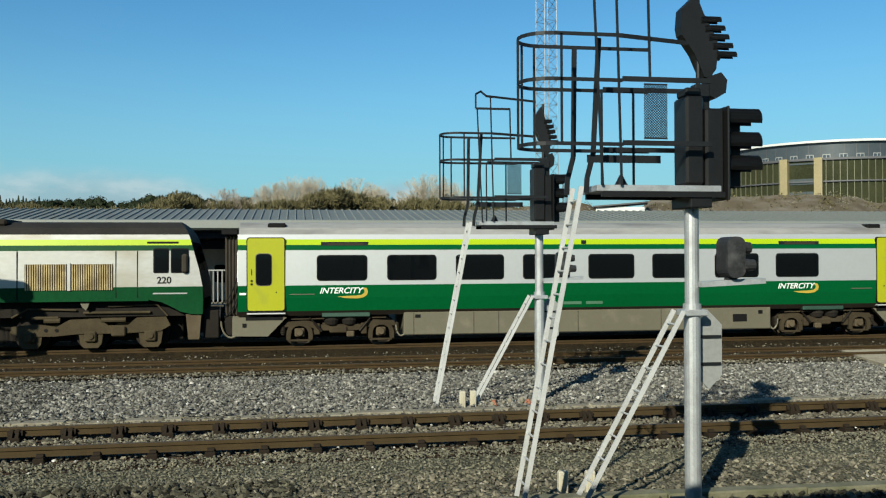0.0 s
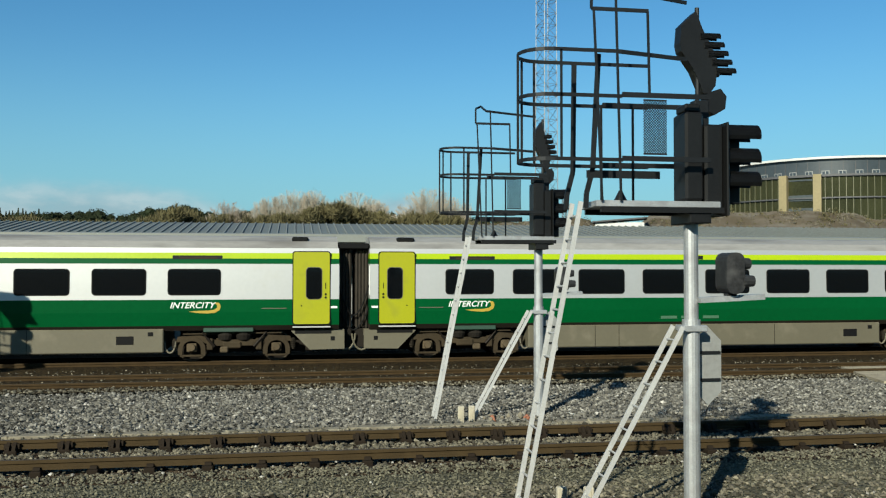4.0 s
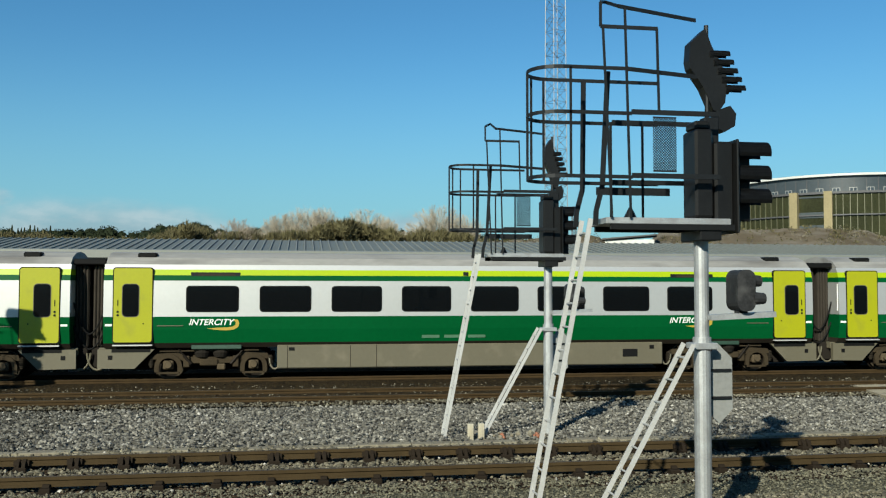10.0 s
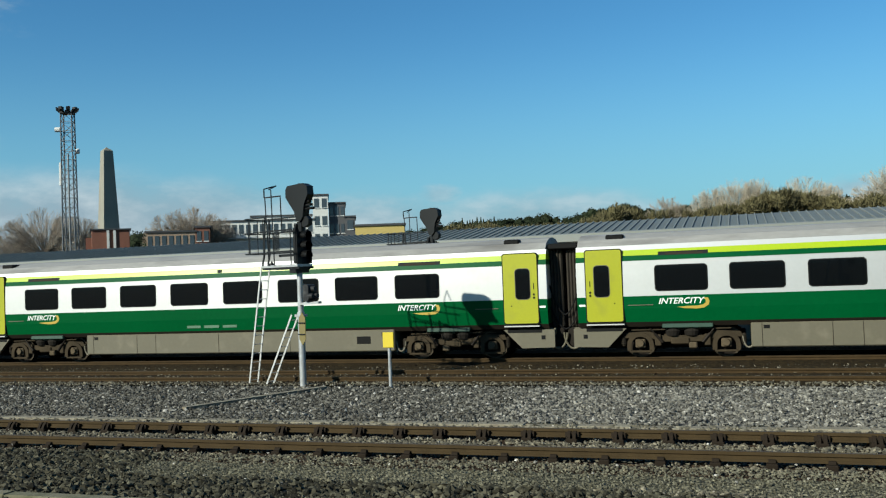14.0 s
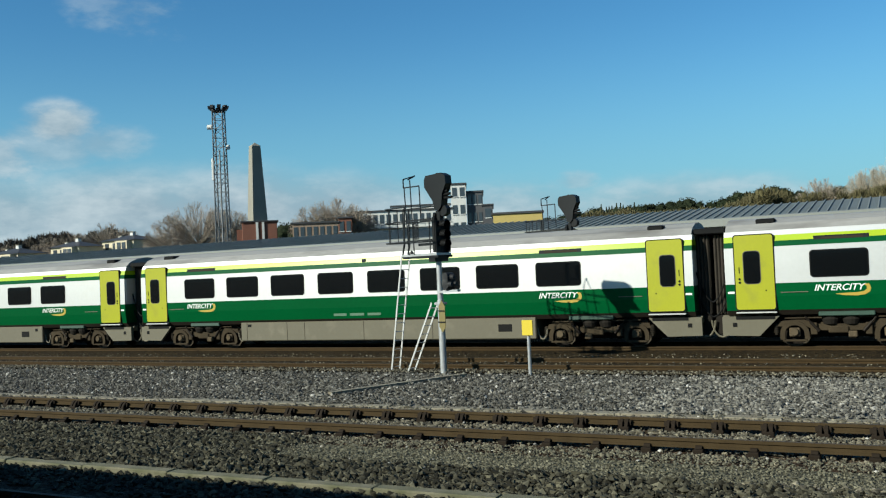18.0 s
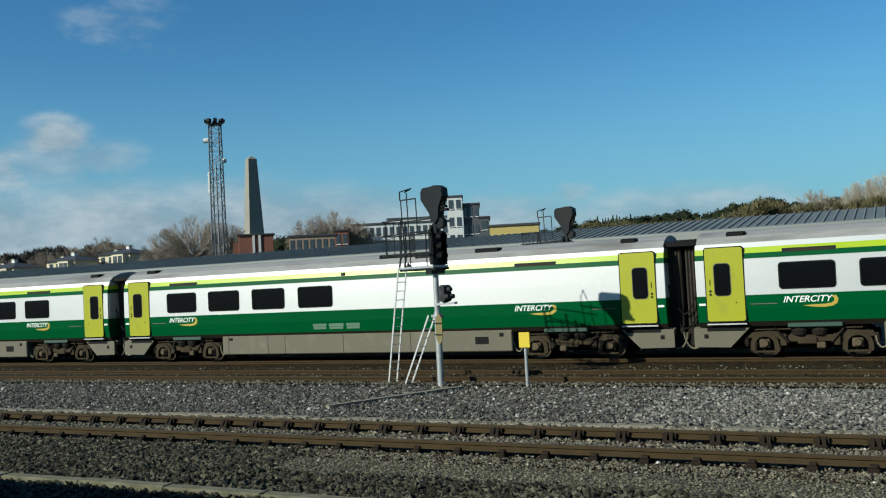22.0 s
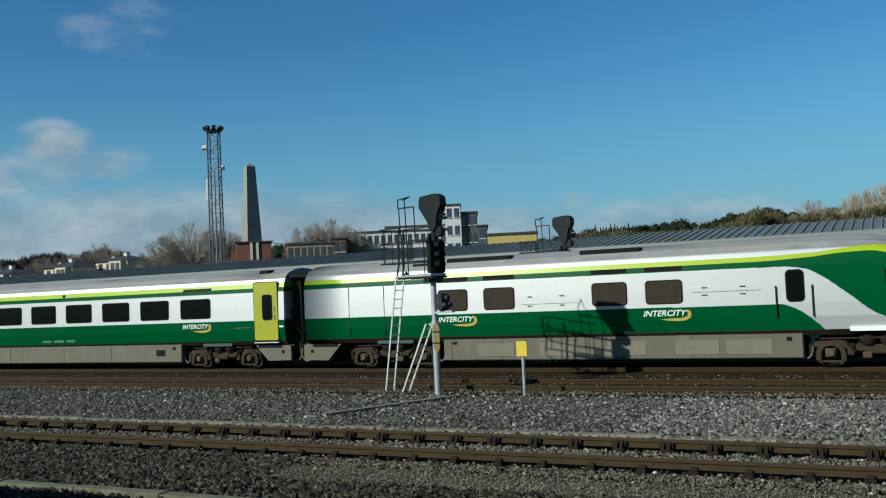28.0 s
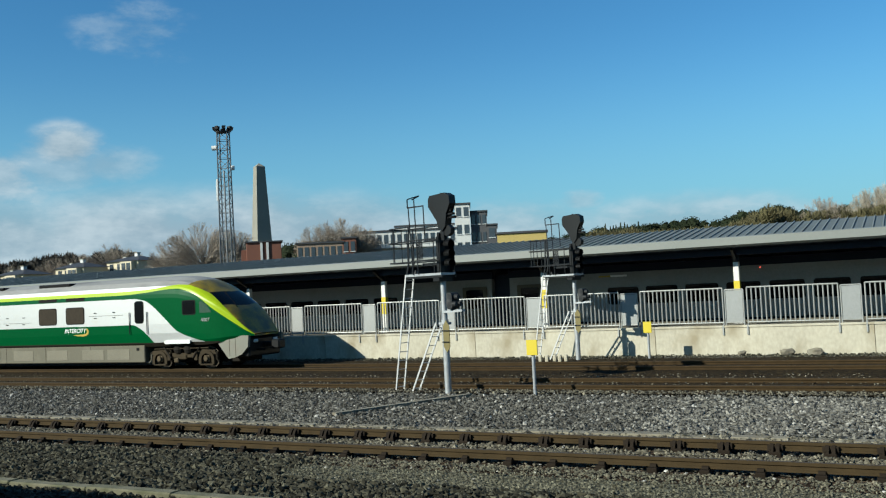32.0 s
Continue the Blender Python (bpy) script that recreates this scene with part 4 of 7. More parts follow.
def coach(windows, label, blank=False):
    L = 23.4
    t = tagged(empty("passenger_coach", pose(0, 29.3, 0)), label, "railway coach", "coaches of the train")
    bm = B()
    shell(bm, 0.47, L - 0.47, 0, 8, [0, 1, 1, 2, 2, 1, 3, 2])
    part("body", bm, [M_GRIME, M_GREEN, M_WHITE, M_LIME], t)
    bm = B()
    shell(bm, 0.50, L - 0.50, 8, 11, [0, 0, 0])
    part("roof", bm, M_ROOF, t)
    for s in (-1, 1):
        for i in windows:
            x = 2.82 + 2.15 * i
            pane("window", t, x, x + 1.54, 2.01, 2.80, 0.11, s)
        for x, h in ((0.76, 1), (L - 1.85, -1)):
            coach_door(t, x, s, h)
    for x in (2.95, 18.0):
        bm = B()
        y = side_y(3.14)
        box(bm, x, x + 1.45, -(y + 0.012), -(y - 0.05), 3.06, 3.2, 0.01)
        v = part("display", bm, M_IRON, t)
        bm = B()
        box(bm, x + 0.2, x + 1.3, -(y + 0.016), -(y + 0.01), 3.1, 3.16)
        part("slot", bm, M_BROWNGLASS, v)
    bm = B()
    box(bm, 11.2, 11.36, -(side_y(3.2) + 0.04), -(side_y(3.2) - 0.05), 3.12, 3.24, 0.01)
    part("camera_pod", bm, M_IRON, t)
    logo(t, 2.92, 1.50)
    logo(t, 17.95, 1.50)
    for x, w in ((9.9, 0.55), (10.6, 0.6), (11.35, 0.55)):
        bm = B()
        y = side_y(1.27)
        box(bm, x, x + w, -(y + 0.006), -(y - 0.02), 1.20, 1.29)
        part("data_panel", bm, M_DATA, t, "small pale lettering bar")
        if blank:
            bm = B()
            prism(bm, rounded(x - 0.02, x + w + 0.02, 1.3, 1.42, 0.02), xz, -(side_y(1.36) + 0.006), -(side_y(1.36) - 0.02))
            part("data_plate", bm, M_DATA, t, "pale data plate")
    for x in (2.0, 20.6):
        bm = B()
        y = side_y(1.6)
        box(bm, x, x + 0.75, -(y + 0.02), -(y - 0.02), 1.6, 1.622)
        part("trim_strip", bm, M_SKIRT, t)
    for x in (0.52, L - 0.72):
        bm = B()
        box(bm, x, x + 0.2, -1.40, -1.37, 1.6, 1.67, 0.008)
        part("marker_plate", bm, M_LETTER, t)
    coach_underneath(t, L, 5.5, 17.75)
    bogie(t, 3.55)
    bogie(t, L - 3.6, -1)
    gangway(t, 0.47, -1)
    gangway(t, L - 0.47, 1)
    roof_bits(t, [(1.35, 0.55), (21.5, 0.5)] + ([(12.6, 2.6), (16.4, 0.9)] if blank else []))
    return t


def at(u):
    return pose(u, 29.3, 0)


COACHES = [coach(range(8), "white and green coach with eight tinted windows and lime doors")]
COACHES[0].matrix_basis = at(0)
for i in (1, 2, 3):
    COACHES.append(copy_thing(COACHES[0], at(23.4 * i)))
COACHES.append(coach(range(4), "white and green restaurant coach with four windows and blank side", True))
COACHES[4].matrix_basis = at(23.4 * 4)
COACHES.append(copy_thing(COACHES[0], at(23.4 * 5)))


def glide(x, tab):
    """A smooth curve through a few places, with no overshoot."""
    X, Y = np.array([a for a, _ in tab], float), np.array([b for _, b in tab], float)
    h, d = np.diff(X), np.diff(Y) / np.diff(X)
    m = np.zeros(len(X))
    ok = d[:-1] * d[1:] > 0
    m[1:-1][ok] = 2 * d[:-1][ok] * d[1:][ok] / (d[:-1] + d[1:])[ok]
    m[0], m[-1] = d[0], d[-1]
    x = np.clip(np.asarray(x, float), X[0], X[-1])
    k = np.clip(np.searchsorted(X, x) - 1, 0, len(h) - 1)
    t = (x - X[k]) / h[k]
    return Y[k] * (1 + 2 * t) * (1 - t) ** 2 + Y[k + 1] * t * t * (3 - 2 * t) + h[k] * (m[k] * t * (1 - t) ** 2 - m[k + 1] * t * t * (1 - t))


def interp(x, tab):
    return float(np.interp(x, [a for a, _ in tab], [b for _, b in tab]))


def driving_van():
    t = tagged(empty("driving_trailer", at(23.4 * 6)), "white and green driving trailer with sloping lime-edged nose", "railway vehicle")
    top = [(0, 3.84), (18.2, 3.84), (19.4, 3.80), (20.2, 3.62), (21.0, 3.18), (22.08, 2.38), (22.6, 1.80), (22.95, 1.40), (23.0, 1.36)]
    wid = [(0, 1.40), (19.6, 1.40), (20.6, 1.37), (21.4, 1.29), (22.1, 1.14), (22.7, 0.93), (23.0, 0.75)]
    bot = [(0, 0.95), (18.7, 0.95), (21.0, 1.0), (21.6, 1.07), (22.3, 1.2), (23.0, 1.27)]
    LT = [(0, 3.28), (16.3, 3.28), (17.9, 3.31), (18.8, 3.39), (19.5, 3.45), (20.0, 3.42), (20.4, 3.31), (21.0, 3.05), (21.87, 2.42), (22.62, 1.70), (23, 1.33)]
    LB = [(0, 3.13), (16.3, 3.13), (17.9, 3.19), (18.8, 3.27), (19.5, 3.29), (20.1, 3.17), (20.6, 2.96), (21.32, 2.45), (22.47, 1.67), (22.62, 1.56), (23, 1.31)]
    n_side, k1, k2, k3 = 195, 150, 159, 165
    xs = np.concatenate([[0.47, 2.4, 6, 10, 14], np.arange(15.5, 23.001, 0.016)])
    tp, wd, bt = glide(xs, top), glide(xs, wid), glide(xs, bot)
    zl, zt = glide(xs, LB), glide(xs, LT)
    ze = np.maximum(np.where(xs < 19.5, 3.44, 0), zt + 0.004)
    f = np.array([np.interp(np.arange(n_side + 1), [0, k1, k2, k3, n_side], np.clip([0, (a - b) / (c - b), (d - b) / (c - b), (e - b) / (c - b), 1], 0, 1)) for a, d, e, b, c in zip(zl, zt, ze, bt, tp)])
    yp = np.interp(0.95 + 2.89 * f, [z for _, z in PROF], [y for y, _ in PROF]) / 1.4
    boxy = np.where(f < 0.8, np.interp(f, [0, 0.1, 0.8], [0.93, 1.0, 1.0]), np.clip(1 - (np.clip(f - 0.8, 0, 0.2) / 0.2) ** 2.4, 0, 1) ** (1 / 2.4))
    mixb = np.clip((xs - 19.5) / 2.0, 0, 1)[:, None]
    Yh = wd[:, None] * (yp * (1 - mixb) + boxy * mixb)
    Zh = bt[:, None] + f * (tp - bt)[:, None]
    Yg = np.concatenate([-Yh, Yh[:, -2::-1]], 1)
    Zg = np.concatenate([Zh, Zh[:, -2::-1]], 1)
    n, m = Yg.shape
    V = np.stack([np.repeat(xs, m), Yg.ravel(), Zg.ravel()], 1)
    a = (np.arange(n - 1)[:, None] * m + np.arange(m - 1)).ravel()
    F = np.stack([a, a + m, a + m + 1, a + 1], 1)
    C = V[F].mean(1)
    cx, cy, cz = C[:, 0], np.abs(C[:, 1]), C[:, 2]
    row = a % m
    row = np.minimum(row, m - 2 - row)
    sweep = glide(cx, [(0, 2.95), (17.2, 2.95), (17.8, 2.87), (18.17, 2.69), (18.88, 2.14), (19.63, 1.54), (20.38, 1.27), (21.1, 1.10), (23, 0.9)])
    low = glide(cx, [(0, 1.88), (17.1, 1.87), (17.56, 1.71), (18.02, 1.36), (18.25, 1.12), (18.4, 0.95), (23, 0.9)])
    side = glide(cx, wid)
    screen = cx + 0.28 * (cy / side) ** 2
    paint = np.full(len(cx), 1)
    paint[(cz < sweep) & (cz > low)] = 2
    paint[row >= k1] = 3
    over = row >= k2
    paint[over] = 4
    paint[over & (row < k3) & (cx < 19.5)] = 2
    paint[over & (screen > 20.2) & (cx > 19.8)] = 6
    paint[over & (screen > 21.15)] = 5
    paint[over & (screen > 21.95)] = 6
    paint[(cz < 1.12) & (cx < 21.6)] = 0
    me = bpy.data.meshes.new("body")
    me.from_pydata(V.tolist(), [], F.tolist() + [list(range((n - 1) * m, n * m)), list(range(m))[::-1]])
    for mt in (M_GRIME, M_GREEN, M_WHITE, M_LIME, M_ROOF, M_TINT, M_NOSE):
        me.materials.append(mt)
    me.polygons.foreach_set("material_index", paint.tolist() + [6, 0])
    me.polygons.foreach_set("use_smooth", [True] * len(me.polygons))
    me.update()
    new("body", me).parent = t

    def skin(s):
        return lambda u, v, d: (u, s * (float(glide(u, wid)) * 0.995 + d), v)

    for s in (-1, 1):
        for x0, x1 in ((6.02, 7.14), (7.73, 8.85), (11.48, 12.62), (13.19, 14.33)):
            pane("window", t, x0, x1, 1.98, 2.72, 0.12, s, M_BROWNGLASS, label="brown louvred window")
            bm = B()
            y = side_y(3.05)
            box(bm, x0, x1, *sorted((s * (y + 0.01), s * (y - 0.05))), 2.97, 3.13, 0.005)
            part("vent", bm, M_DARK, t)
        pane("window", t, 17.27, 17.78, 1.92, 2.86, 0.14, s)
        for nm, pts in (("window", rounded(19.87, 20.56, 2.2, 2.8, 0.08)), ("window", [(20.72, 2.24), (21.32, 2.24), (21.34, 2.3), (21.1, 2.62), (20.8, 2.79), (20.72, 2.75)])):
            bm = B()
            prism(bm, pts, skin(s), -0.03, 0.01)
            w = part(nm, bm, M_DARK if pts[0][0] < 20.6 else M_GREEN, t)
            cxm, czm = sum(p[0] for p in pts) / len(pts), sum(p[1] for p in pts) / len(pts)
            bm = B()
            prism(bm, [(cxm + (p[0] - cxm) * 0.88, czm + (p[1] - czm) * 0.88) for p in pts], skin(s), 0.01, 0.016)
            part("pane", bm, M_TINT if pts[0][0] < 20.6 else M_QUARTER, w)
        for x in (17.0, 17.98):
            bm = B()
            rod(bm, (x, s * 1.44, 1.5), (x, s * 1.44, 2.4), 0.02, 6)
            part("handrail", bm, M_IRON, t)
    for x in (2.4, 3.86):
        bm = B()
        box(bm, x, x + 0.02, -1.403, -1.38, 1.2, 2.95)
        part("seam", bm, M_GRIME, t)
    for x, z in ((9.3, 2.35), (10.4, 2.35), (9.3, 2.05), (10.4, 2.05), (14.9, 2.42), (16.0, 2.42), (14.9, 2.2), (16.0, 2.2)):
        bm = B()
        box(bm, x, x + 0.16, -1.412, -1.38, z, z + 0.03)
        part("latch", bm, M_IRON, t)
    for x0, x1, z0, z1 in ((9.1, 11.0, 2.12, 2.15), (14.6, 16.6, 2.3, 2.33)):
        bm = B()
        box(bm, x0, x1, -1.406, -1.38, z0, z0 + 0.012)
        part("seam", bm, M_SKIRT, t)
    logo(t, 6.0, 1.49)
    logo(t, 13.1, 1.49)
    bm = B()
    prism(bm, rounded(18.9, 20.25, 1.06, 1.2, 0.03), xz, -1.43, -1.36)
    part("step_plate", bm, M_LETTER, t)
    coach_underneath(t, 0.0, 6.1, 17.65)
    for x in (7.4, 9.6, 11.8, 14.0, 15.5):
        bm = B()
        box(bm, x, x + 1.3, -1.292, -1.27, 0.42, 0.86, 0.008)
        part("grille", bm, M_PANELDUST, t)
    bogie(t, 4.05)
    bogie(t, 19.6, -1, cover=False)
    gangway(t, 0.47, -1)
    roof_bits(t, [(6.2, 2.4), (11.0, 2.0)])
    for s in (-1, 1):
        bm = B()
        prism(bm, [(21.39, 1.08), (21.96, 0.40), (22.3, 0.46), (22.63, 0.58), (22.94, 0.87), (22.98, 1.30), (22.62, 1.31), (22.31, 1.21)], xz, s * 1.13, s * 1.0)
        part("valance", bm, M_VALANCE, t, "grey white nose valance")
    bm = B()
    box(bm, 22.0, 22.9, -1.0, 1.0, 0.45, 1.2, 0.06)
    part("nose_skirt", bm, M_BLACK, t)
    for x in (22.32, 22.02):
        bm = B()
        box(bm, x, x + 0.012, -1.136, -1.0, 0.5, 1.2)
        part("seam", bm, M_BOGIE, t)
    bm = B()
    rod(bm, (22.8, 0, 0.9), (23.45, 0, 0.9), 0.11, 10)
    box(bm, 23.35, 23.75, -0.22, 0.22, 0.72, 1.08, 0.05)
    part("coupler", bm, M_BLACK, t)
    for s in (-1, 1):
        bm = B()
        box(bm, 22.9, 22.96, s * 0.62 - 0.14, s * 0.62 + 0.14, 1.0, 1.13, 0.03)
        part("headlight", bm, M_LETTER, t)
        bm = B()
        rod(bm, (22.85, s * 0.5, 0.72), (23.3, s * 0.5, 0.72), 0.05, 8)
        part("air_hose", bm, M_DARK, t)
    bm = B()
    bar(bm, (21.2, -0.3, 3.06), (22.0, -0.55, 2.44), 0.03, 0.03)
    part("wiper", bm, M_DARK, t)
    fc = bpy.data.curves.new("number", "FONT")
    fc.body, fc.size, fc.extrude = "4007", 0.2, 0.003
    fo = new("fleet_number", fc)
    fo.data.materials.append(M_PANEL)
    fo.parent = t
    fo.matrix_basis = Matrix.Translation((20.82, -1.365, 1.92)) @ Euler((radians(90), 0, radians(6))).to_matrix().to_4x4()
    return t


M_QUARTER = mat("dull green quarter light", (0.03, 0.06, 0.04), 0.2, var=0.1, scale=3)
M_NOSE = mat("dirty olive yellow nose paint", (0.186, 0.13, 0.00743), 0.4, var=0.3, scale=4, dirt=(0.0619, 0.0557, 0.0186), dirt_at=0.55)
M_VALANCE = mat("pale grey valance paint", (0.125, 0.122, 0.095), 0.6, var=0.12, scale=4, dirt=(0.124, 0.111, 0.0867), dirt_at=0.62)
VAN = driving_van()


def loco_bogie(t, xc):
    """A three-axle bogie with a heavy cast frame, pedestals and slung pipes."""
    bm = B()
    side = [(-2.25, 0.50), (-2.2, 0.74), (-1.5, 0.80), (-0.95, 0.72), (-0.6, 0.92), (0.25, 0.95), (0.5, 0.74), (1.05, 0.74), (1.3, 0.96), (2.15, 0.98), (2.28, 0.72), (2.0, 0.56), (1.35, 0.52), (0.5, 0.50), (-0.35, 0.50), (-1.0, 0.44), (-1.75, 0.44)]
    for s in (-1, 1):
        prism(bm, side, lambda u, v, d: (xc + u, d, v), s * 1.0, s * 1.16)
    for q in (-0.9, 0.9):
        box(bm, xc + q - 0.2, xc + q + 0.2, -1.0, 1.0, 0.5, 0.78)
    b = part("bogie", bm, M_CAST, t, "dusty brown cast bogie frame")
    for q in (-1.7, 0.0, 1.7):
        bm = B()
        rod(bm, (xc + q, -0.9, 0.5), (xc + q, 0.9, 0.5), 0.08, 8)
        for s in (-1, 1):
            rod(bm, (xc + q, s * 0.73, 0.5), (xc + q, s * 0.86, 0.5), 0.5, 24)
        part("wheelset", bm, M_WHEEL, b)
        for s in (-1, 1):
            bm = B()
            prism(bm, [(-0.36, 0.62), (0.36, 0.62), (0.30, 0.2), (0.2, 0.08), (-0.2, 0.08), (-0.30, 0.2)], lambda u, v, d: (xc + q + u, d, v), s * 1.02, s * 1.12)
            part("pedestal", bm, M_CAST, b)
            bm = B()
            box(bm, xc + q - 0.17, xc + q + 0.17, *sorted((s * 1.1, s * 1.22)), 0.26, 0.58, 0.04)
            rod(bm, (xc + q, s * 1.2, 0.44), (xc + q, s * 1.26, 0.44), 0.1, 10)
            part("axle_box", bm, M_CAST, b)
    for s in (-1, 1):
        for xa, xb, z0, z1, r in ((-1.65, -0.9, 0.98, 0.98, 0.05), (-1.75, -0.4, 1.25, 1.2, 0.03), (-0.2, 1.7, 1.12, 1.12, 0.04), (0.5, 1.9, 1.3, 1.34, 0.025), (1.9, 2.2, 1.34, 1.0, 0.025), (-2.2, -1.75, 1.0, 1.25, 0.03), (0.3, 1.0, 0.9, 0.9, 0.07), (-1.3, -0.85, 0.9, 0.9, 0.08)):
            bm = B()
            rod(bm, (xc + xa, s * 1.14, z0), (xc + xb, s * 1.14, z1), r, 8)
            part("brake_pipe", bm, M_CAST, b)
        bm = B()
        for u in (-1.25, -0.95):
            rod(bm, (xc + u, s * 1.15, 0.62), (xc + u, s * 1.18, 0.62), 0.05, 8)
        part("frame_hole", bm, M_DARK, b)
        bm = B()
        box(bm, xc + 0.6, xc + 1.0, *sorted((s * 1.12, s * 1.26)), 0.42, 0.72, 0.03)
        part("brake_cylinder", bm, M_CAST, b)
    bm = B()
    prism(bm, [(-0.30, 1.5), (0.02, 1.5), (-0.04, 1.3), (-0.1, 1.2), (-0.2, 1.3)], lambda u, v, d: (xc + u, d, v), -1.32, -1.2)
    part("sand_filler", bm, M_SKIRT, b, "pale sand filler")
    return b


def locomotive():
    t = tagged(empty("diesel_locomotive", at(0)), "white and green diesel locomotive with a brown side grille", "locomotive")
    L = 20.0

    def end_hi(z):
        return interp(z, [(0.95, -0.53), (2.05, -0.56), (3.35, -0.92), (3.6, -1.04), (3.84, -1.3)])

    def end_lo(z):
        return -L - 0.5 - (end_hi(z) + 0.53)

    bm = B()
    shell(bm, end_lo, end_hi, 2, 8, [1, 2, 2, 1, 3, 2])
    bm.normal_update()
    # end faces painted dark for the shade on them, sharing the roof's soot
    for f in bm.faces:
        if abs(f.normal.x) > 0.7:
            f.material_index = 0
    part("body", bm, [M_SOOTSHADE, M_LOCOGREEN, M_LOCOWHITE, M_LIME], t)
    # added dark block puts shade into the see-through space below the engine
    bm = B()
    box(bm, -L + 0.2, -1.2, -0.6, 0.6, 0.25, 1.0, 0.03)
    part("dark_filler", bm, M_UNDER, t)
    bm = B()
    shell(bm, end_lo, end_hi, 8, 11, [0, 0, 0])
    part("roof", bm, M_SOOTSHADE, t, "sooty dark roof")
    for s in (-1, 1):
        for m in (0, 1):
            fx = (lambda x: x) if m == 0 else (lambda x: -L - 1.03 - x)
            for x0, x1 in ((-1.97, -1.52), (-1.47, -0.95)):
                a, b = sorted((fx(x0), fx(x1)))
                pane("window", t, a, b, 2.28, 3.02, 0.05, s, frame=M_DARK)
            a, b = sorted((fx(-3.03), fx(-2.42)))
            bm = B()
            y0, y1 = sorted((s * 1.405, s * 1.36))
            for x in (a, b):
                box(bm, x - 0.012, x + 0.012, y0, y1, 1.56, 2.94)
            part("door_seam", bm, M_DARK, t)
            a, b = sorted((fx(-5.56), fx(-3.11)))
            bm = B()
            box(bm, a, b, y0, y1, 1.8, 2.56)
            g = part("grille", bm, M_GRIME, t)
            bm = B()
            n = 38
            for i in range(n):
                x = a + (b - a) * (i + 0.5) / n
                box(bm, x - 0.016, x + 0.016, *sorted((s * 1.385, s * 1.44)), 1.8, 2.56)
            part("louvre", bm, M_GRILLE, g)
            bm = B()
            xm = (a + b) / 2
            box(bm, xm - 0.05, xm + 0.05, *sorted((s * 1.39, s * 1.45)), 1.78, 2.6, 0.01)
            part("divider", bm, M_LOCOWHITE, g)
            bm = B()
            box(bm, fx(-1.06) - 0.09, fx(-1.06) + 0.09, *sorted((s * 1.42, s * 1.52)), 2.28, 2.85, 0.05)
            part("mirror", bm, M_BELLOWS, t)
            bm = B()
            a, b = sorted((fx(-2.15), fx(-1.25)))
            box(bm, a, b, *sorted((s * (side_y(3.2) - 0.03), s * (side_y(3.2) + 0.012))), 3.05, 3.22, 0.004)
            part("cab_vent", bm, M_UNDER, t)
    bm = B()
    box(bm, -5.78, -5.75, -1.405, 1.405, 1.52, 2.94)
    part("body_joint", bm, M_DARK, t)
    bm = B()
    for s in (-1, 1):
        box(bm, -14, -7.2, s * 1.0 - 0.25, s * 1.0 + 0.25, 0.35, 1.2, 0.08)
        prism(bm, [(-0.60, 1.06), (-1.05, 1.06), (-0.98, 0.3), (-0.66, 0.3)], xz, s * 1.32, s * 1.1)
        prism(bm, [(-L - 0.48, 1.2), (-L + 0.1, 1.2), (-L, 0.3), (-L - 0.42, 0.3)], xz, s * 1.32, s * 1.1)
    part("underframe", bm, M_CASTLIGHT, t)
    for fx in ((lambda x: x), (lambda x: -L - 1.03 - x)):
        bm = B()
        for s in (-1, 1):
            prism(bm, [(fx(-0.545), 1.5), (fx(-2.15), 1.5), (fx(-1.75), 1.43), (fx(-1.45), 1.28), (fx(-1.2), 1.14), (fx(-0.9), 1.06), (fx(-0.55), 1.05)], xz, s * 1.388, s * 1.2)
        part("cab_apron", bm, M_LOCOGREEN, t)
    bm = B()
    box(bm, -L, -1.0, -1.08, 1.08, 1.0, 1.52)
    part("sill", bm, M_UNDER, t)
    bm = B()
    for s in (-1, 1):
        box(bm, -L + 0.6, -2.1, *sorted((s * 1.25, s * 1.42)), 1.46, 1.52, 0.008)
    part("footplate_edge", bm, M_LOCOGREEN, t)
    for xc in (-3.79, -17.24):
        loco_bogie(t, xc)
    for y0, y1 in ((-1.12, -0.06), (0.06, 1.12)):
        for e, k in ((end_hi, 1), (end_lo, -1)):
            bm = B()
            prism(bm, [(e(2.35) + 0.015 * k, 2.35), (e(3.2) + 0.015 * k, 3.2), (e(3.2) - 0.03 * k, 3.2), (e(2.35) - 0.03 * k, 2.35)], xz, y0, y1)
            part("windscreen", bm, M_TINT, t)
    bm = B()
    rod(bm, (-0.6, 0, 0.9), (0.1, 0, 0.9), 0.1, 8)
    part("coupler", bm, M_IRON, t)
    bm = B()
    box(bm, -0.56, -0.1, -1.1, 1.1, 0.3, 1.15, 0.03)
    part("buffer_beam", bm, M_UNDER, t)
    for y in (-0.85, 0.85):
        bm = B()
        rod(bm, (-0.55, y, 1.0), (-0.1, y, 1.0), 0.1, 10)
        rod(bm, (-0.1, y, 1.0), (-0.06, y, 1.0), 0.22, 14)
        part("buffer", bm, M_IRON, t)
    bm = B()
    box(bm, -12, -6.2, -0.9, 0.9, 3.7, 3.9, 0.06)
    part("radiator_housing", bm, M_GRIME, t)
    bm = B()
    prism(bm, [(-1.98, 1.66), (-1.0, 1.66), (-1.0, 1.70), (-1.98, 1.70)], xz, -1.402, -1.407)
    part("name_bar", bm, M_PANEL, t, "pale lettering bar")
    fc = bpy.data.curves.new("number", "FONT")
    fc.body, fc.size, fc.align_x, fc.offset = "220", 0.28, "CENTER", 0.006
    fc.extrude = 0.003
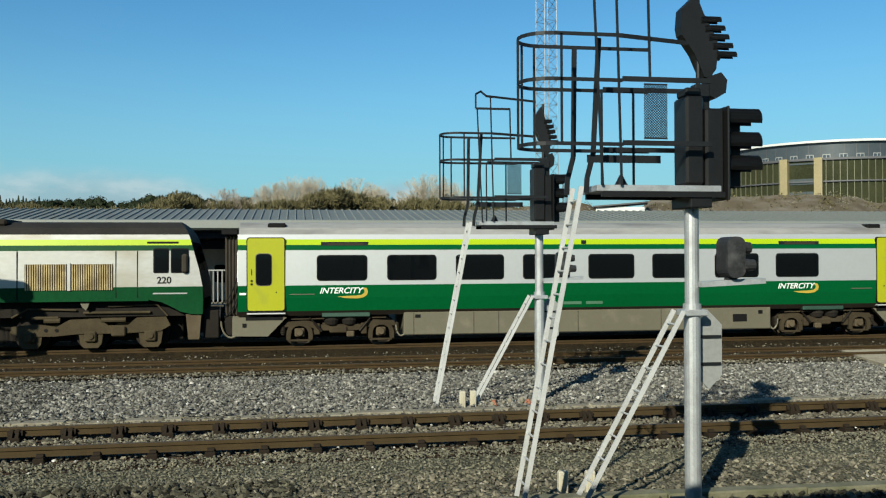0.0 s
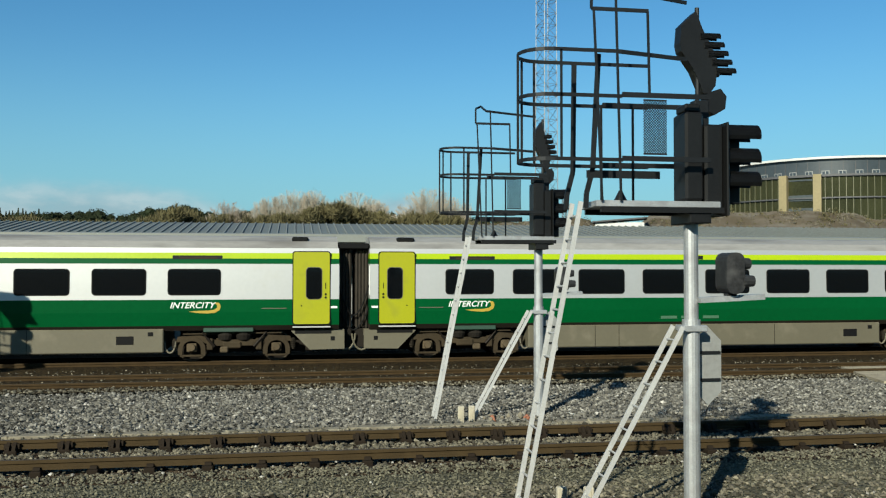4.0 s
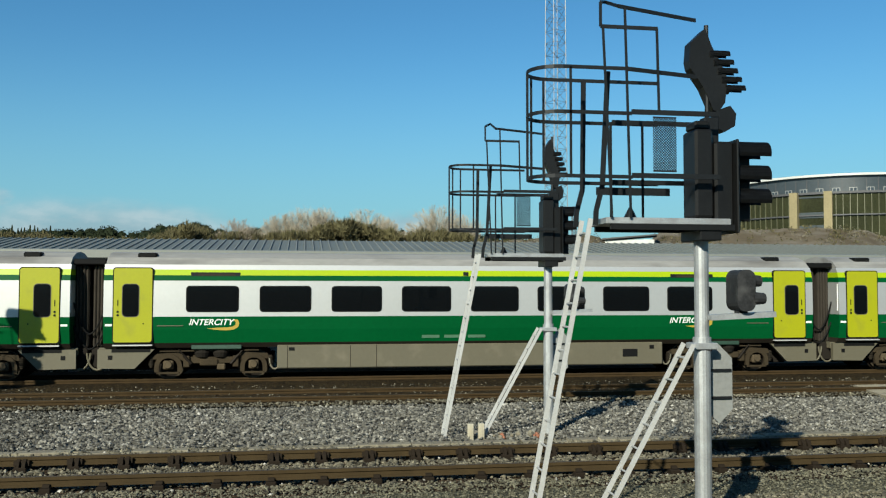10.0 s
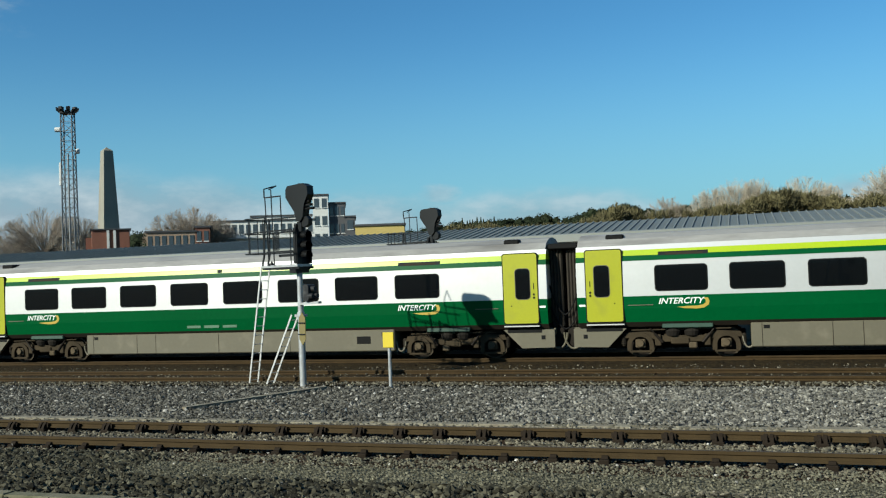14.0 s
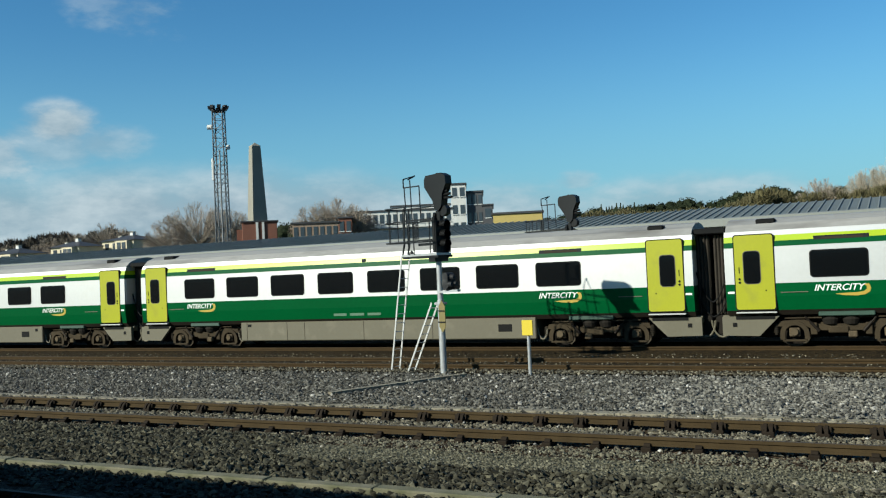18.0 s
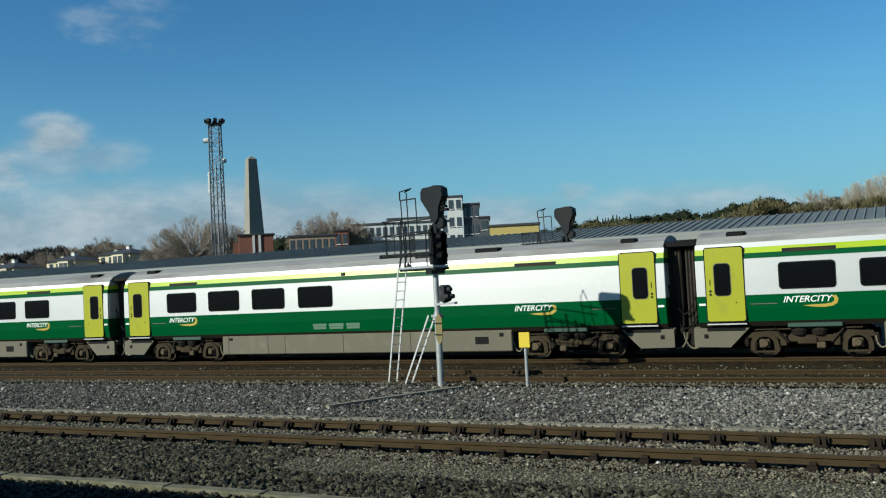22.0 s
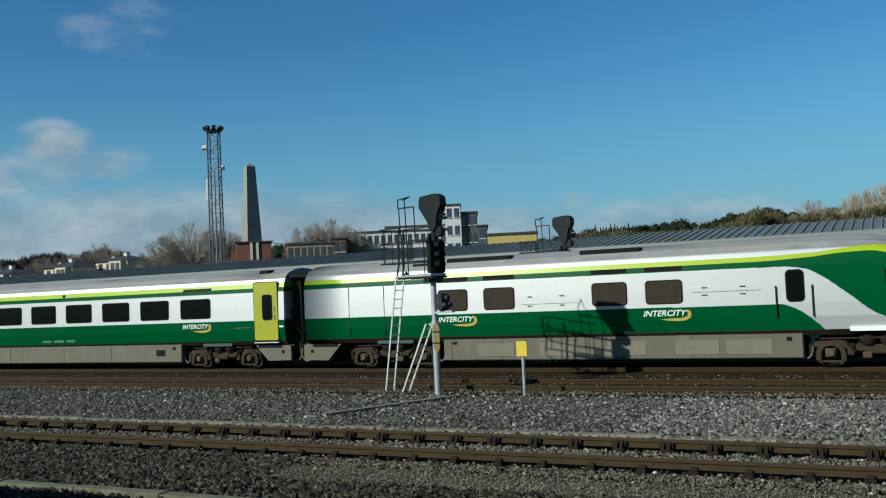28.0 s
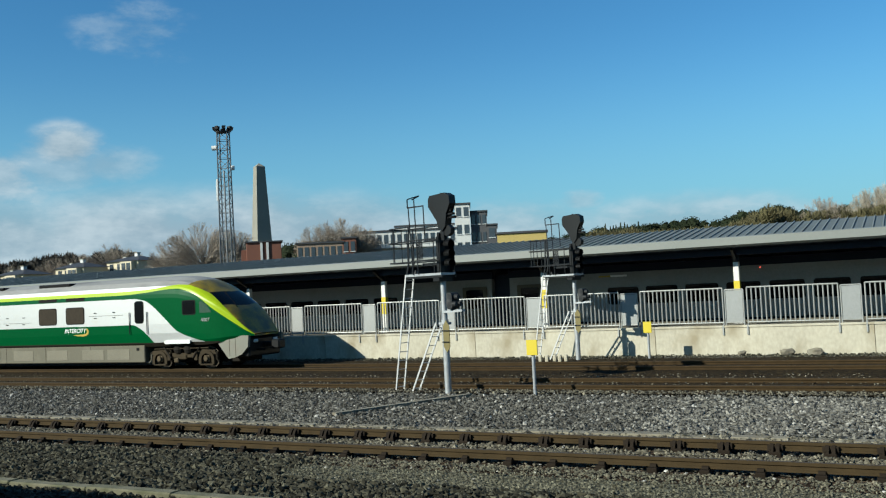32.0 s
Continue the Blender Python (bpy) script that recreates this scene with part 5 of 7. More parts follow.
    fo = new("fleet_number", fc)
    fo.data.materials.append(M_DARK)
    fo.parent = t
    fo.matrix_basis = Matrix.Translation((-1.66, -1.403, 1.98)) @ Euler((radians(90), 0, 0)).to_matrix().to_4x4()
    return t


M_CAST = mat("dusty cast steel", (0.040, 0.0305, 0.0172), 0.85, var=0.35, scale=10, bump=0.2, bscale=40)
M_LOCOWHITE = mat("grubby white engine paint", (0.31, 0.305, 0.285), 0.5, 0.45, var=0.08, scale=2, dirt=(0.22, 0.20, 0.15), dirt_at=0.6, stretch=(0.6, 1, 1.4))
M_LOCOGREEN = mat("dusty green engine paint", (0.002, 0.036, 0.0105), 0.45, var=0.2, scale=2, dirt=(0.007, 0.029, 0.011), dirt_at=0.66)
M_CAST.node_tree.nodes["Principled BSDF"].inputs["Specular IOR Level"].default_value = 0.12
M_LOCOGREEN.node_tree.nodes["Principled BSDF"].inputs["Specular IOR Level"].default_value = 0.08
M_GRILLE = mat("rusty cream louvre paint", (0.30, 0.23, 0.11), 0.7, var=0.3, scale=5, dirt=(0.17, 0.12, 0.05), dirt_at=0.58)
LOCO = locomotive()


# ------------------------------------------------------------------ signals
def hoop(bm, x0, x1, z, w, r=0.014, back=None):
    """A flat U-shaped hoop: two straight sides joined by a half round at its outer end."""
    pts = []
    n = 10
    xe = x0 + w / 2
    pts.append((x1, -w / 2))
    for k in range(n + 1):
        a = radians(-90 - 180 * k / n)
        pts.append((xe + w / 2 * math.cos(a), w / 2 * math.sin(a)))
    pts.append((x1 if back is None else back, w / 2))
    for (a, b), (c, d) in zip(pts, pts[1:]):
        bar(bm, (a, b, z), (c, d, z), 0.012, 0.045)


def ladder(t, a, b, width, rungs, name="ladder"):
    """A ladder from a to b with its rungs along y."""
    a, b = Vector(a), Vector(b)
    bm = B()
    h = Vector((0, width / 2, 0))
    for s in (-1, 1):
        bar(bm, a + h * s, b + h * s, 0.02, 0.06)
    L = part(name, bm, M_GALV, t, "galvanised steel ladder")
    for i in range(rungs):
        p = a + (b - a) * (i + 0.7) / (rungs + 0.3)
        bm = B()
        rod(bm, p - h, p + h, 0.013, 6)
        part("rung", bm, M_GALV, L)
    return L


def hood(bm, d0, d1, y, z, r, m=12):
    """A long half-round lamp hood, open below."""
    ra = [[bm.verts.new((d, y + r * math.cos(radians(-20 + 220 * k / m)), z + r * math.sin(radians(-20 + 220 * k / m)))) for k in range(m + 1)] for d in (d0, d1)]
    for k in range(m):
        bm.faces.new((ra[0][k], ra[1][k], ra[1][k + 1], ra[0][k + 1]))
    bmesh.ops.solidify(bm, geom=bm.faces[:], thickness=0.012)


def head(t, z):
    """A black three-lamp head with long hoods facing along +x."""
    g = B()
    box(g, 0.12, 0.37, -0.18, 0.18, z - 0.02, z + 1.10, 0.03)
    box(g, 0.37, 0.40, -0.27, 0.27, z - 0.06, z + 1.12, 0.01)
    h = part("signal_head", g, M_BLACK, t, "black three-lamp signal head")
    for i in range(3):
        zz = z + 0.98 - 0.30 * i
        bm = B()
        hood(bm, 0.40, 0.90, 0, zz, 0.15)
        part("hood", bm, M_BLACK, h)
        bm = B()
        rod(bm, (0.40, 0, zz), (0.42, 0, zz), 0.1, 16)
        part("lens", bm, M_LENS, h)
    bm = B()
    box(bm, 0.40, 0.76, 0.16, 0.19, z + 0.12, z + 1.1, 0.01)
    part("side_shield", bm, M_BLACK, h)
    return h


def feather(t, z, broad=False):
    """The route indicator: five hooded lamps in a slanting row on a pointed black case."""
    h = B()
    if broad:
        prism(h, [(-0.34, 2.44), (-0.28, 2.56), (0.26, 2.60), (0.42, 2.50), (0.44, 2.25), (0.30, 1.95), (0.24, 1.55), (0.12, 1.40), (0.0, 1.5), (-0.06, 1.75), (-0.34, 2.2)], lambda u, v, d: (u, d, z + v), -0.12, 0.16)
    else:
        prism(h, [(0.0, 2.57), (0.09, 2.34), (0.20, 2.15), (0.30, 1.93), (0.26, 1.62), (0.17, 1.50), (0.10, 1.52), (-0.03, 1.81), (-0.2, 2.05), (-0.22, 2.15), (-0.2, 2.38)], lambda u, v, d: (u, d, z + v), -0.04, 0.14)
    o = part("route_indicator", h, M_BLACK, t, "black pointed route indicator case")
    h = B()
    prism(h, [(0.14, 1.52), (0.32, 1.58), (0.40, 1.48), (0.38, 1.32), (0.24, 1.24), (0.12, 1.3)], lambda u, v, d: (u, d, z + v), -0.06, 0.12)
    part("lower_case", h, M_BLACK, o)
    for i in range(5):
        bm = B()
        x, zz = 0.06 + 0.052 * i, z + 2.24 - 0.11 * i
        hood(bm, x, x + 0.27, 0, zz, 0.062, 10)
        rod(bm, (x, 0, zz - 0.01), (x + 0.05, 0, zz - 0.01), 0.055, 10)
        part("hood", bm, M_BLACK, o)
    return o


def bars(t, name, items, material, label=""):
    """Each bar of a frame as a part of its own."""
    for a, b, w, h in items:
        bm = B()
        bar(bm, a, b, w, h)
        part(name, bm, material, t, label)


def signal(x, y, size, turn, label, plate=True, reach=1.0, broad=False, slim=1.0, lift=0.0):
    """A colour-light signal on a post: platform, caged ladder, heads, small ground signal on an arm."""
    t = tagged(empty("railway_signal", pose(x, y, lift, 0, 0, turn)), label, "railway signal", "colour-light signals")
    bm = B()
    rod(bm, (0, 0, -0.6), (0, 0, 2.1), 0.105, 16)
    rod(bm, (0, 0, 2.1), (0, 0, 3.5), 0.09, 16)
    rod(bm, (0, 0, 2.05), (0, 0, 2.13), 0.115, 16)
    part("post", bm, M_STEEL, t, "galvanised tubular post")
    bm = B()
    box(bm, -0.22, 0.22, -0.22, 0.22, -0.6, -0.36 if lift > 0 else -0.16, 0.01)
    part("base_plate", bm, M_CONCD, t)
    z = 3.5
    bm = B()
    box(bm, -1.36, 0.25, -0.33, 0.33, z + 0.03, z + 0.11, 0.008)
    p = part("platform", bm, M_STEEL, t, "pale steel platform")
    bm = B()
    bar(bm, (-1.3, -0.3, z), (0.3, -0.3, z), 0.05, 0.07)
    bar(bm, (-1.3, 0.3, z), (0.3, 0.3, z), 0.05, 0.07)
    box(bm, -0.14, 0.14, -0.3, 0.3, z - 0.16, z + 0.02, 0.01)
    part("bearer", bm, M_BLACK, p)
    bm = B()
    box(bm, 0.03, 0.22, -0.08, 0.08, z + 0.1, z + 1.42, 0.01)
    rod(bm, (0.1, 0, z + 1.4), (0.1, 0, z + 2.62), 0.03, 8)
    part("mast", bm, M_IRON, t)
    head(t, z)
    bm = B()
    box(bm, -0.22, 0.02, -0.2, 0.2, z + 0.13, z + 1.25, 0.03)
    box(bm, -0.2, 0.0, -0.15, 0.15, z + 1.25, z + 1.36, 0.02)
    part("equipment_case", bm, M_BLACK, t)
    feather(t, z, broad)
    R = -2.20 * reach
    for zz, w in ((1.93, 0.72), (1.38, 0.72), (0.60, 0.74)):
        bm = B()
        hoop(bm, R, -0.98, z + zz, w, back=-0.36)
        part("cage_hoop", bm, M_IRON, t, "dark flat steel cage hoop")
    bars(t, "cage_bar", [((xx, yy, z + 0.6), (xx, yy, z + 1.93), 0.03, 0.012) for xx, yy in ((R, 0.0), (R + 0.12, 0.28), (R + 0.45, -0.36), (R + 0.3, 0.35))], M_IRON)
    for yy, top, xa, xb in ((-0.18, 1.93, -1.30, -1.22), (0.18, 1.9, -1.44, -1.42)):
        bm = B()
        bar(bm, (xa - 0.09, yy, z + 0.02), (xa - 0.08, yy, z + 0.2), 0.03, 0.06)
        bar(bm, (xa - 0.08, yy, z + 0.2), (xa, yy, z + 0.5), 0.03, 0.06)
        bar(bm, (xa, yy, z + 0.5), (xb, yy, z + top), 0.03, 0.06)
        part("stringer", bm, M_IRON, t)
    bars(t, "handrail", [((-0.98, yy, z + zz), (0.16, yy, z + zz), 0.03, 0.06) for zz in (0.62, 1.40) for yy in (-0.36, 0.36)], M_IRON)
    bars(t, "toe_board", [((-1.2, yy, z + 0.5), (-0.2, yy, z + 0.5), 0.012, 0.1) for yy in (0.36,)], M_IRON)
    bars(t, "upright", [((xx, yy, z + a), (xx + lean, yy, z + b), 0.026, 0.026) for xx, yy, a, b, lean in ((-0.93, -0.36, 0.1, 2.68, -0.06), (-1.17, -0.36, 0.1, 2.44, -0.10), (-0.56, -0.36, 1.4, 2.44, -0.02), (-0.93, 0.36, 0.1, 1.4, 0), (-0.5, 0.36, 0.1, 1.4, 0))], M_IRON)
    rails = [((-1.30, -0.36, z + 2.44), (-0.57, -0.36, z + 2.44), 0.02, 0.045), ((-1.30, -0.36, z + 2.44), (-1.30, -0.36, z + 2.74), 0.03, 0.03), ((-1.30, -0.36, z + 2.74), (-1.12, 0.0, z + 2.86), 0.02, 0.04), ((-1.12, 0.0, z + 2.86), (-1.08, -0.36, z + 2.70), 0.02, 0.04)]
    if not broad:
        rails += [((-1.08, -0.36, z + 2.70), (0.06, -0.06, z + 2.66), 0.02, 0.045), ((-0.98, -0.36, z + 1.93), (0.0, -0.2, z + 1.90), 0.02, 0.05)]
    bars(t, "top_rail", rails, M_IRON)
    bm = B()
    for i in range(-20, 10):
        for e in (-1, 1):
            x0, x1, z0, z1 = -0.64, -0.34, z + 0.68, z + 1.34
            a = x0 + 0.033 * i
            ts = sorted((max(0.0, x0 - a), min(x1 - a, z1 - z0)))
            if a + ts[0] < x0 - 1e-6 or ts[1] - ts[0] < 0.02 or a > x1 or max(0.0, x0 - a) > min(x1 - a, z1 - z0):
                continue
            p = [((a + k) if e > 0 else (x0 + x1 - a - k), -0.36, z0 + k) for k in ts]
            bar(bm, p[0], p[1], 0.006, 0.009)
    for k in (0.68, 1.34):
        bar(bm, (-0.64, -0.36, z + k), (-0.34, -0.36, z + k), 0.01, 0.02)
    part("mesh_panel", bm, M_IRON, t)
    bm = B()
    rod(bm, (-0.95, -0.2, z + 0.1), (-0.95, -0.2, z + 0.24), 0.09, 10, 0.02)
    part("lamp_cap", bm, M_BLACK, t)
    ladder(t, (-2.2, 0, -0.25), (-1.45, 0, z + 0.1), 0.36, 13)
    ladder(t, (-1.42, -0.05, -0.25), (-0.14, -0.05, 2.05), 0.3, 8, "stay_ladder")
    bm = B()
    box(bm, -0.16, 0.16, -0.13, 0.13, 1.98, 2.06, 0.01)
    bar(bm, (0.05, -0.1, 2.38), (0.92, -0.1, 2.42), 0.14, 0.07)
    part("arm", bm, M_STEEL, t)
    bm = B()
    prism(bm, rounded(0.36, 0.60, 2.46, 2.98, 0.1), xz, -0.26, 0.06)
    for zz, yy in ((2.84, -0.1), (2.62, -0.2), (2.62, 0.0)):
        rod(bm, (0.58, yy, zz), (0.74, yy, zz), 0.085, 12, 0.07)
    box(bm, 0.42, 0.54, -0.16, -0.04, 2.42, 2.48)
    part("ground_signal", bm, M_WORNGREY, t, "small dark grey ground signal on the arm")
    if plate:
        bm = B()
        prism(bm, [(0.1, 1.2), (0.28, 1.02), (0.46, 1.2), (0.46, 1.85), (0.28, 2.03), (0.1, 1.85)], xz, 0.12, 0.14)
        k = part("back_plate", bm, M_OCHRE if broad else M_PANEL, t, "ochre sign seen edge on" if broad else "grey sign seen from behind")
        if broad:
            k.scale.x = 0.75
            k.location = (0.0, -0.3, 0.1)
        bars(k, "sign_rail", [((0.06, 0.11, zz), (0.44, 0.11, zz), 0.03, 0.035) for zz in (1.35, 1.7)], M_IRON)
    for o in t.children:
        if o.name.startswith(("cage", "stringer", "handrail", "upright", "top_rail", "toe", "mesh", "ladder", "stay", "lamp")):
            o.location.x -= 0.06
        if o.name.startswith(("upright", "top_rail", "mesh")):
            o.location.x -= 0.07
        elif o.name.startswith(("route", "equipment")):
            o.location.x += 0.07
        if broad and o.name.startswith(("upright", "top_rail")):
            o.scale.z, o.location.z, o.location.x = 0.92, 0.08 * z, o.location.x + 0.34
        elif broad and o.name.startswith(("cage", "stringer", "handrail", "toe", "mesh")):
            o.scale.z, o.location.z = 0.84, 0.16 * z
        elif broad and o.name.startswith("route"):
            o.scale.x, o.location.x = 1.22, o.location.x - 0.04
        elif broad and o.name.startswith("equipment"):
            o.scale.x = 0.55
        if o.name.startswith("signal_head") or (o.name.startswith("route") and not broad):
            o.scale.x = slim
    t.scale = (size, size, size)
    return t


signal(4.469, 9.782, 0.8975, 0, "tall black signal with caged ladder beside the kerb", lift=0.282)
signal(4.86, 17.79, 0.95, 0, "tall black signal with caged ladder standing between two tracks", reach=0.94, slim=0.66)
signal(-11.49, 22.5, 0.885, -18, "tall black signal on a slim post beside the middle track", broad=True, slim=0.5)
signal(-11.01, 32.25, 0.883, -18, "black signal on a post before the platform wall", broad=True, slim=0.5, lift=-0.12)


def marker_post(x, y, h, label, w=0.3):
    t = tagged(empty("marker_post", pose(x, y, 0)), label, "marker post", "yellow marker posts")
    bm = B()
    rod(bm, (0, 0, -0.4), (0, 0, h), 0.045, 10)
    part("post", bm, M_STEEL, t)
    bm = B()
    box(bm, -w / 2, w / 2, -0.08, -0.04, h - 0.35, h + 0.05, 0.006)
    part("sign", bm, M_SIGNY, t, "yellow sign plate")
    return t


marker_post(-8.85, 22.31, 1.25, "yellow plate on a short grey post in the ballast")
marker_post(-8.45, 32.6, 1.15, "small yellow plate on a post at the platform wall")


def cable_boxes():
    for x, y in ((3.22, 10.75), (3.55, 10.7), (3.2, 17.4), (3.42, 17.45), (-12.3, 31.7), (-12.0, 31.6), (-11.75, 31.75), (-11.5, 31.6), (-11.3, 31.7)):
        t = tagged(empty("cable_stub", pose(x, y, 0)), "pale concrete stub post by the signal's foot", "post", "stub posts by the signals")
        bm = B()
        box(bm, -0.06, 0.06, -0.05, 0.05, -0.3, 0.12, 0.015)
        box(bm, -0.015, 0.015, -0.056, -0.05, -0.2, 0.1)
        part("stub", bm, M_CONC, t)


cable_boxes()


def ground_bits():
    bm = B()
    prism(bm, [(-0.09, -0.3), (0.09, -0.3), (0.09, -0.09), (-0.09, -0.09)], lambda u, v, d: (u, d, v), 0, 4.2)
    o = tagged(part("cable_duct", bm, M_CONCD), "narrow concrete cable duct crossing the ballast", "cable duct")
    o.matrix_basis = pose(-12.45, 18.3, 0, 0, 0, -25.5)
    bm = B()
    box(bm, -0.2, 0.2, -0.13, 0.13, -0.3, -0.1, 0.015)
    o = tagged(part("cover_plate", bm, M_PANEL), "pale grey cover plate lying in the ballast", "cover plate")
    o.matrix_basis = pose(-5.55, 9.75, 0, 0, 0, 8)
    rng = random.Random(5)
    t = tagged(empty("rubble_heap", pose(4.1, 17.45, 0)), "orange and pale rubble beside the signal foot", "rubble")
    for i in range(14):
        bm = B()
        bmesh.ops.create_icosphere(bm, subdivisions=1, radius=rng.uniform(0.03, 0.07))
        for v in bm.verts:
            v.co *= rng.uniform(0.7, 1.25)
        o = part("lump", bm, M_ORANGERUB if i % 3 == 0 else M_CONCD, t)
        o.matrix_basis = pose(rng.uniform(-0.5, 0.5), rng.uniform(-0.15, 0.2), -0.15 + rng.uniform(0, 0.05))
    for x, y, s in ((-5.4, 33.7, 0.12), (-3.9, 33.8, 0.2), (-2.95, 33.75, 0.2), (0.2, 33.7, 0.2)):
        bm = B()
        bmesh.ops.create_icosphere(bm, subdivisions=2, radius=s)
        for v in bm.verts:
            v.co = Vector((v.co.x * 1.4, v.co.y, v.co.z * 0.7)) * rng.uniform(0.72, 1.22)
        o = tagged(part("boulder", bm, M_CONCD), "dusty grey lump of rock by the wall", "rock", "rocks by the wall")
        o.matrix_basis = pose(x, y, -0.06, 0, 0, rng.uniform(-40, 40))


M_ORANGERUB = mat("orange rubble", (0.211, 0.0805, 0.0433), 0.8, var=0.2)
ground_bits()


# ------------------------------------------------------------------ the camera's own platform
M_DARKCLADN = mat("dark canopy boards", (0.031, 0.031, 0.031), 0.8, var=0.15, scale=2)


def near_platform():
    bm = B()
    box(bm, -120, 120, -6.0, 4.6, -0.6, 1.0)
    tagged(part("platform_near", bm, M_CONCD), "concrete platform on which the camera stands", "platform", kind="structure")
    bm = B()
    box(bm, -120, 90, -8.0, 2.5, 4.35, 4.62)
    tagged(part("near_canopy", bm, M_DARKCLADN), "flat canopy roof over the near platform", "canopy", kind="structure")


near_platform()


# ------------------------------------------------------------------ distance
def at_far(az, el, d):
    """A place d metres off at a bearing (right of the tracks' square) and a height angle, as seen from the platform."""
    a = radians(az)
    return Vector((d * math.sin(a), d * math.cos(a), EYE[2] + d * math.tan(radians(el))))


M_BARK = mat("grey brown bark", (0.13, 0.105, 0.078), 0.9, var=0.2, scale=6)
M_TWIG = mat("pale brown twigs", (0.33, 0.285, 0.22), 0.9, var=0.25, scale=3)
M_LEAF = mat("dark evergreen leaves", (0.0124, 0.0173, 0.00743), 0.8, var=0.4, scale=1.5)
M_OLIVE = mat("olive brown scrub", (0.068, 0.058, 0.021), 0.85, var=0.35, scale=1.2)
M_BRICK = mat("red brick", (0.124, 0.0464, 0.0279), 0.85, var=0.15, scale=5)
M_TANBRICK = mat("tan brick", (0.211, 0.149, 0.105), 0.85, var=0.15, scale=5)
M_GRANITE = mat("grey granite", (0.175, 0.165, 0.135), 0.85, var=0.12, scale=0.6)
M_RENDER = mat("pale render", (0.44, 0.44, 0.42), 0.7, var=0.08, scale=1)
M_CREAM = mat("cream house render", (0.43, 0.37, 0.258), 0.75, var=0.1, scale=1)
M_DARKCLAD = mat("dark cladding", (0.0495, 0.0495, 0.0526), 0.6, var=0.15, scale=1)
M_YELLOWWALL = mat("yellow wall paint", (0.341, 0.26, 0.0805), 0.7, var=0.08, scale=1)
M_SANDSTONE = mat("yellow sandstone", (0.205, 0.168, 0.088), 0.8, var=0.12, scale=1)
M_SLATE = mat("slate", (0.0301, 0.0301, 0.0327), 0.6, var=0.15, scale=2)
M_FARGLASS = mat("far window glass", (0.0372, 0.0464, 0.0557), 0.12, var=0.2, scale=0.8)
M_BLUEGLASS = mat("blue grey facade glass", (0.06, 0.066, 0.066), 0.15, 0.2, var=0.2, scale=0.6)
M_GRASS = mat("dry grass bank", (0.072, 0.051, 0.024), 0.9, var=0.35, scale=0.8, bump=0.4, bscale=3, dirt=(0.124, 0.105, 0.0805), dirt_at=0.6)
M_LATTICE = mat("galvanised lattice", (0.112, 0.116, 0.12), 0.5, 0.4, var=0.15)


def leaf_cloud(name, centres, count, size, material, parent, seed, flat=1.0, brush=False):
    """Small leaf cards in clumps round the given centres (place, radius)."""
    rng = np.random.default_rng(seed)
    V, F = [], []
    for (c, r) in centres:
        n = max(8, int(count * r ** 2))
        d = rng.normal(size=(n, 3))
        d /= np.linalg.norm(d, axis=1)[:, None]
        p = np.array(c) + d * (r * rng.uniform(0.55, 1.0, (n, 1)) * np.array([1, 1, flat]))
        u = rng.normal(size=(n, 3)); u /= np.linalg.norm(u, axis=1)[:, None]
        w = np.cross(u, rng.normal(size=(n, 3))); w /= np.linalg.norm(w, axis=1)[:, None]
        s = size * rng.uniform(0.5, 1.4, (n, 1))
        if brush:  # fine shoots standing up and outwards
            u = d * 0.7 + rng.normal(size=(n, 3)) * 0.45 + np.array([0, 0, 0.8])
            u /= np.linalg.norm(u, axis=1)[:, None]
        q = np.stack([p - u * s, p + w * s * (0.16 if brush else 0.6), p + u * s, p - w * s * (0.16 if brush else 0.6)], 1)
        k = len(V)
        V += q.reshape(-1, 3).tolist()
        F += (np.arange(n * 4).reshape(n, 4) + k).tolist()
    me = bpy.data.meshes.new(name)
    me.from_pydata(V, [], F)
    me.materials.append(material)
    o = new(name, me)
    o.parent = parent
    return o


def ribbon(P, r0, r1, side):
    """Thin tapering strips along curves P (n, k, 3); returns corners and faces."""
    n, k, _ = P.shape
    w = np.linspace(r0, r1, k)[None, :, None] * side[:, None, :]
    V = np.stack([P - w, P + w], 2).reshape(-1, 3)
    base = (np.arange(n)[:, None] * k + np.arange(k - 1)).ravel() * 2
    F = np.stack([base, base + 1, base + 3, base + 2], 1)
    return V, F


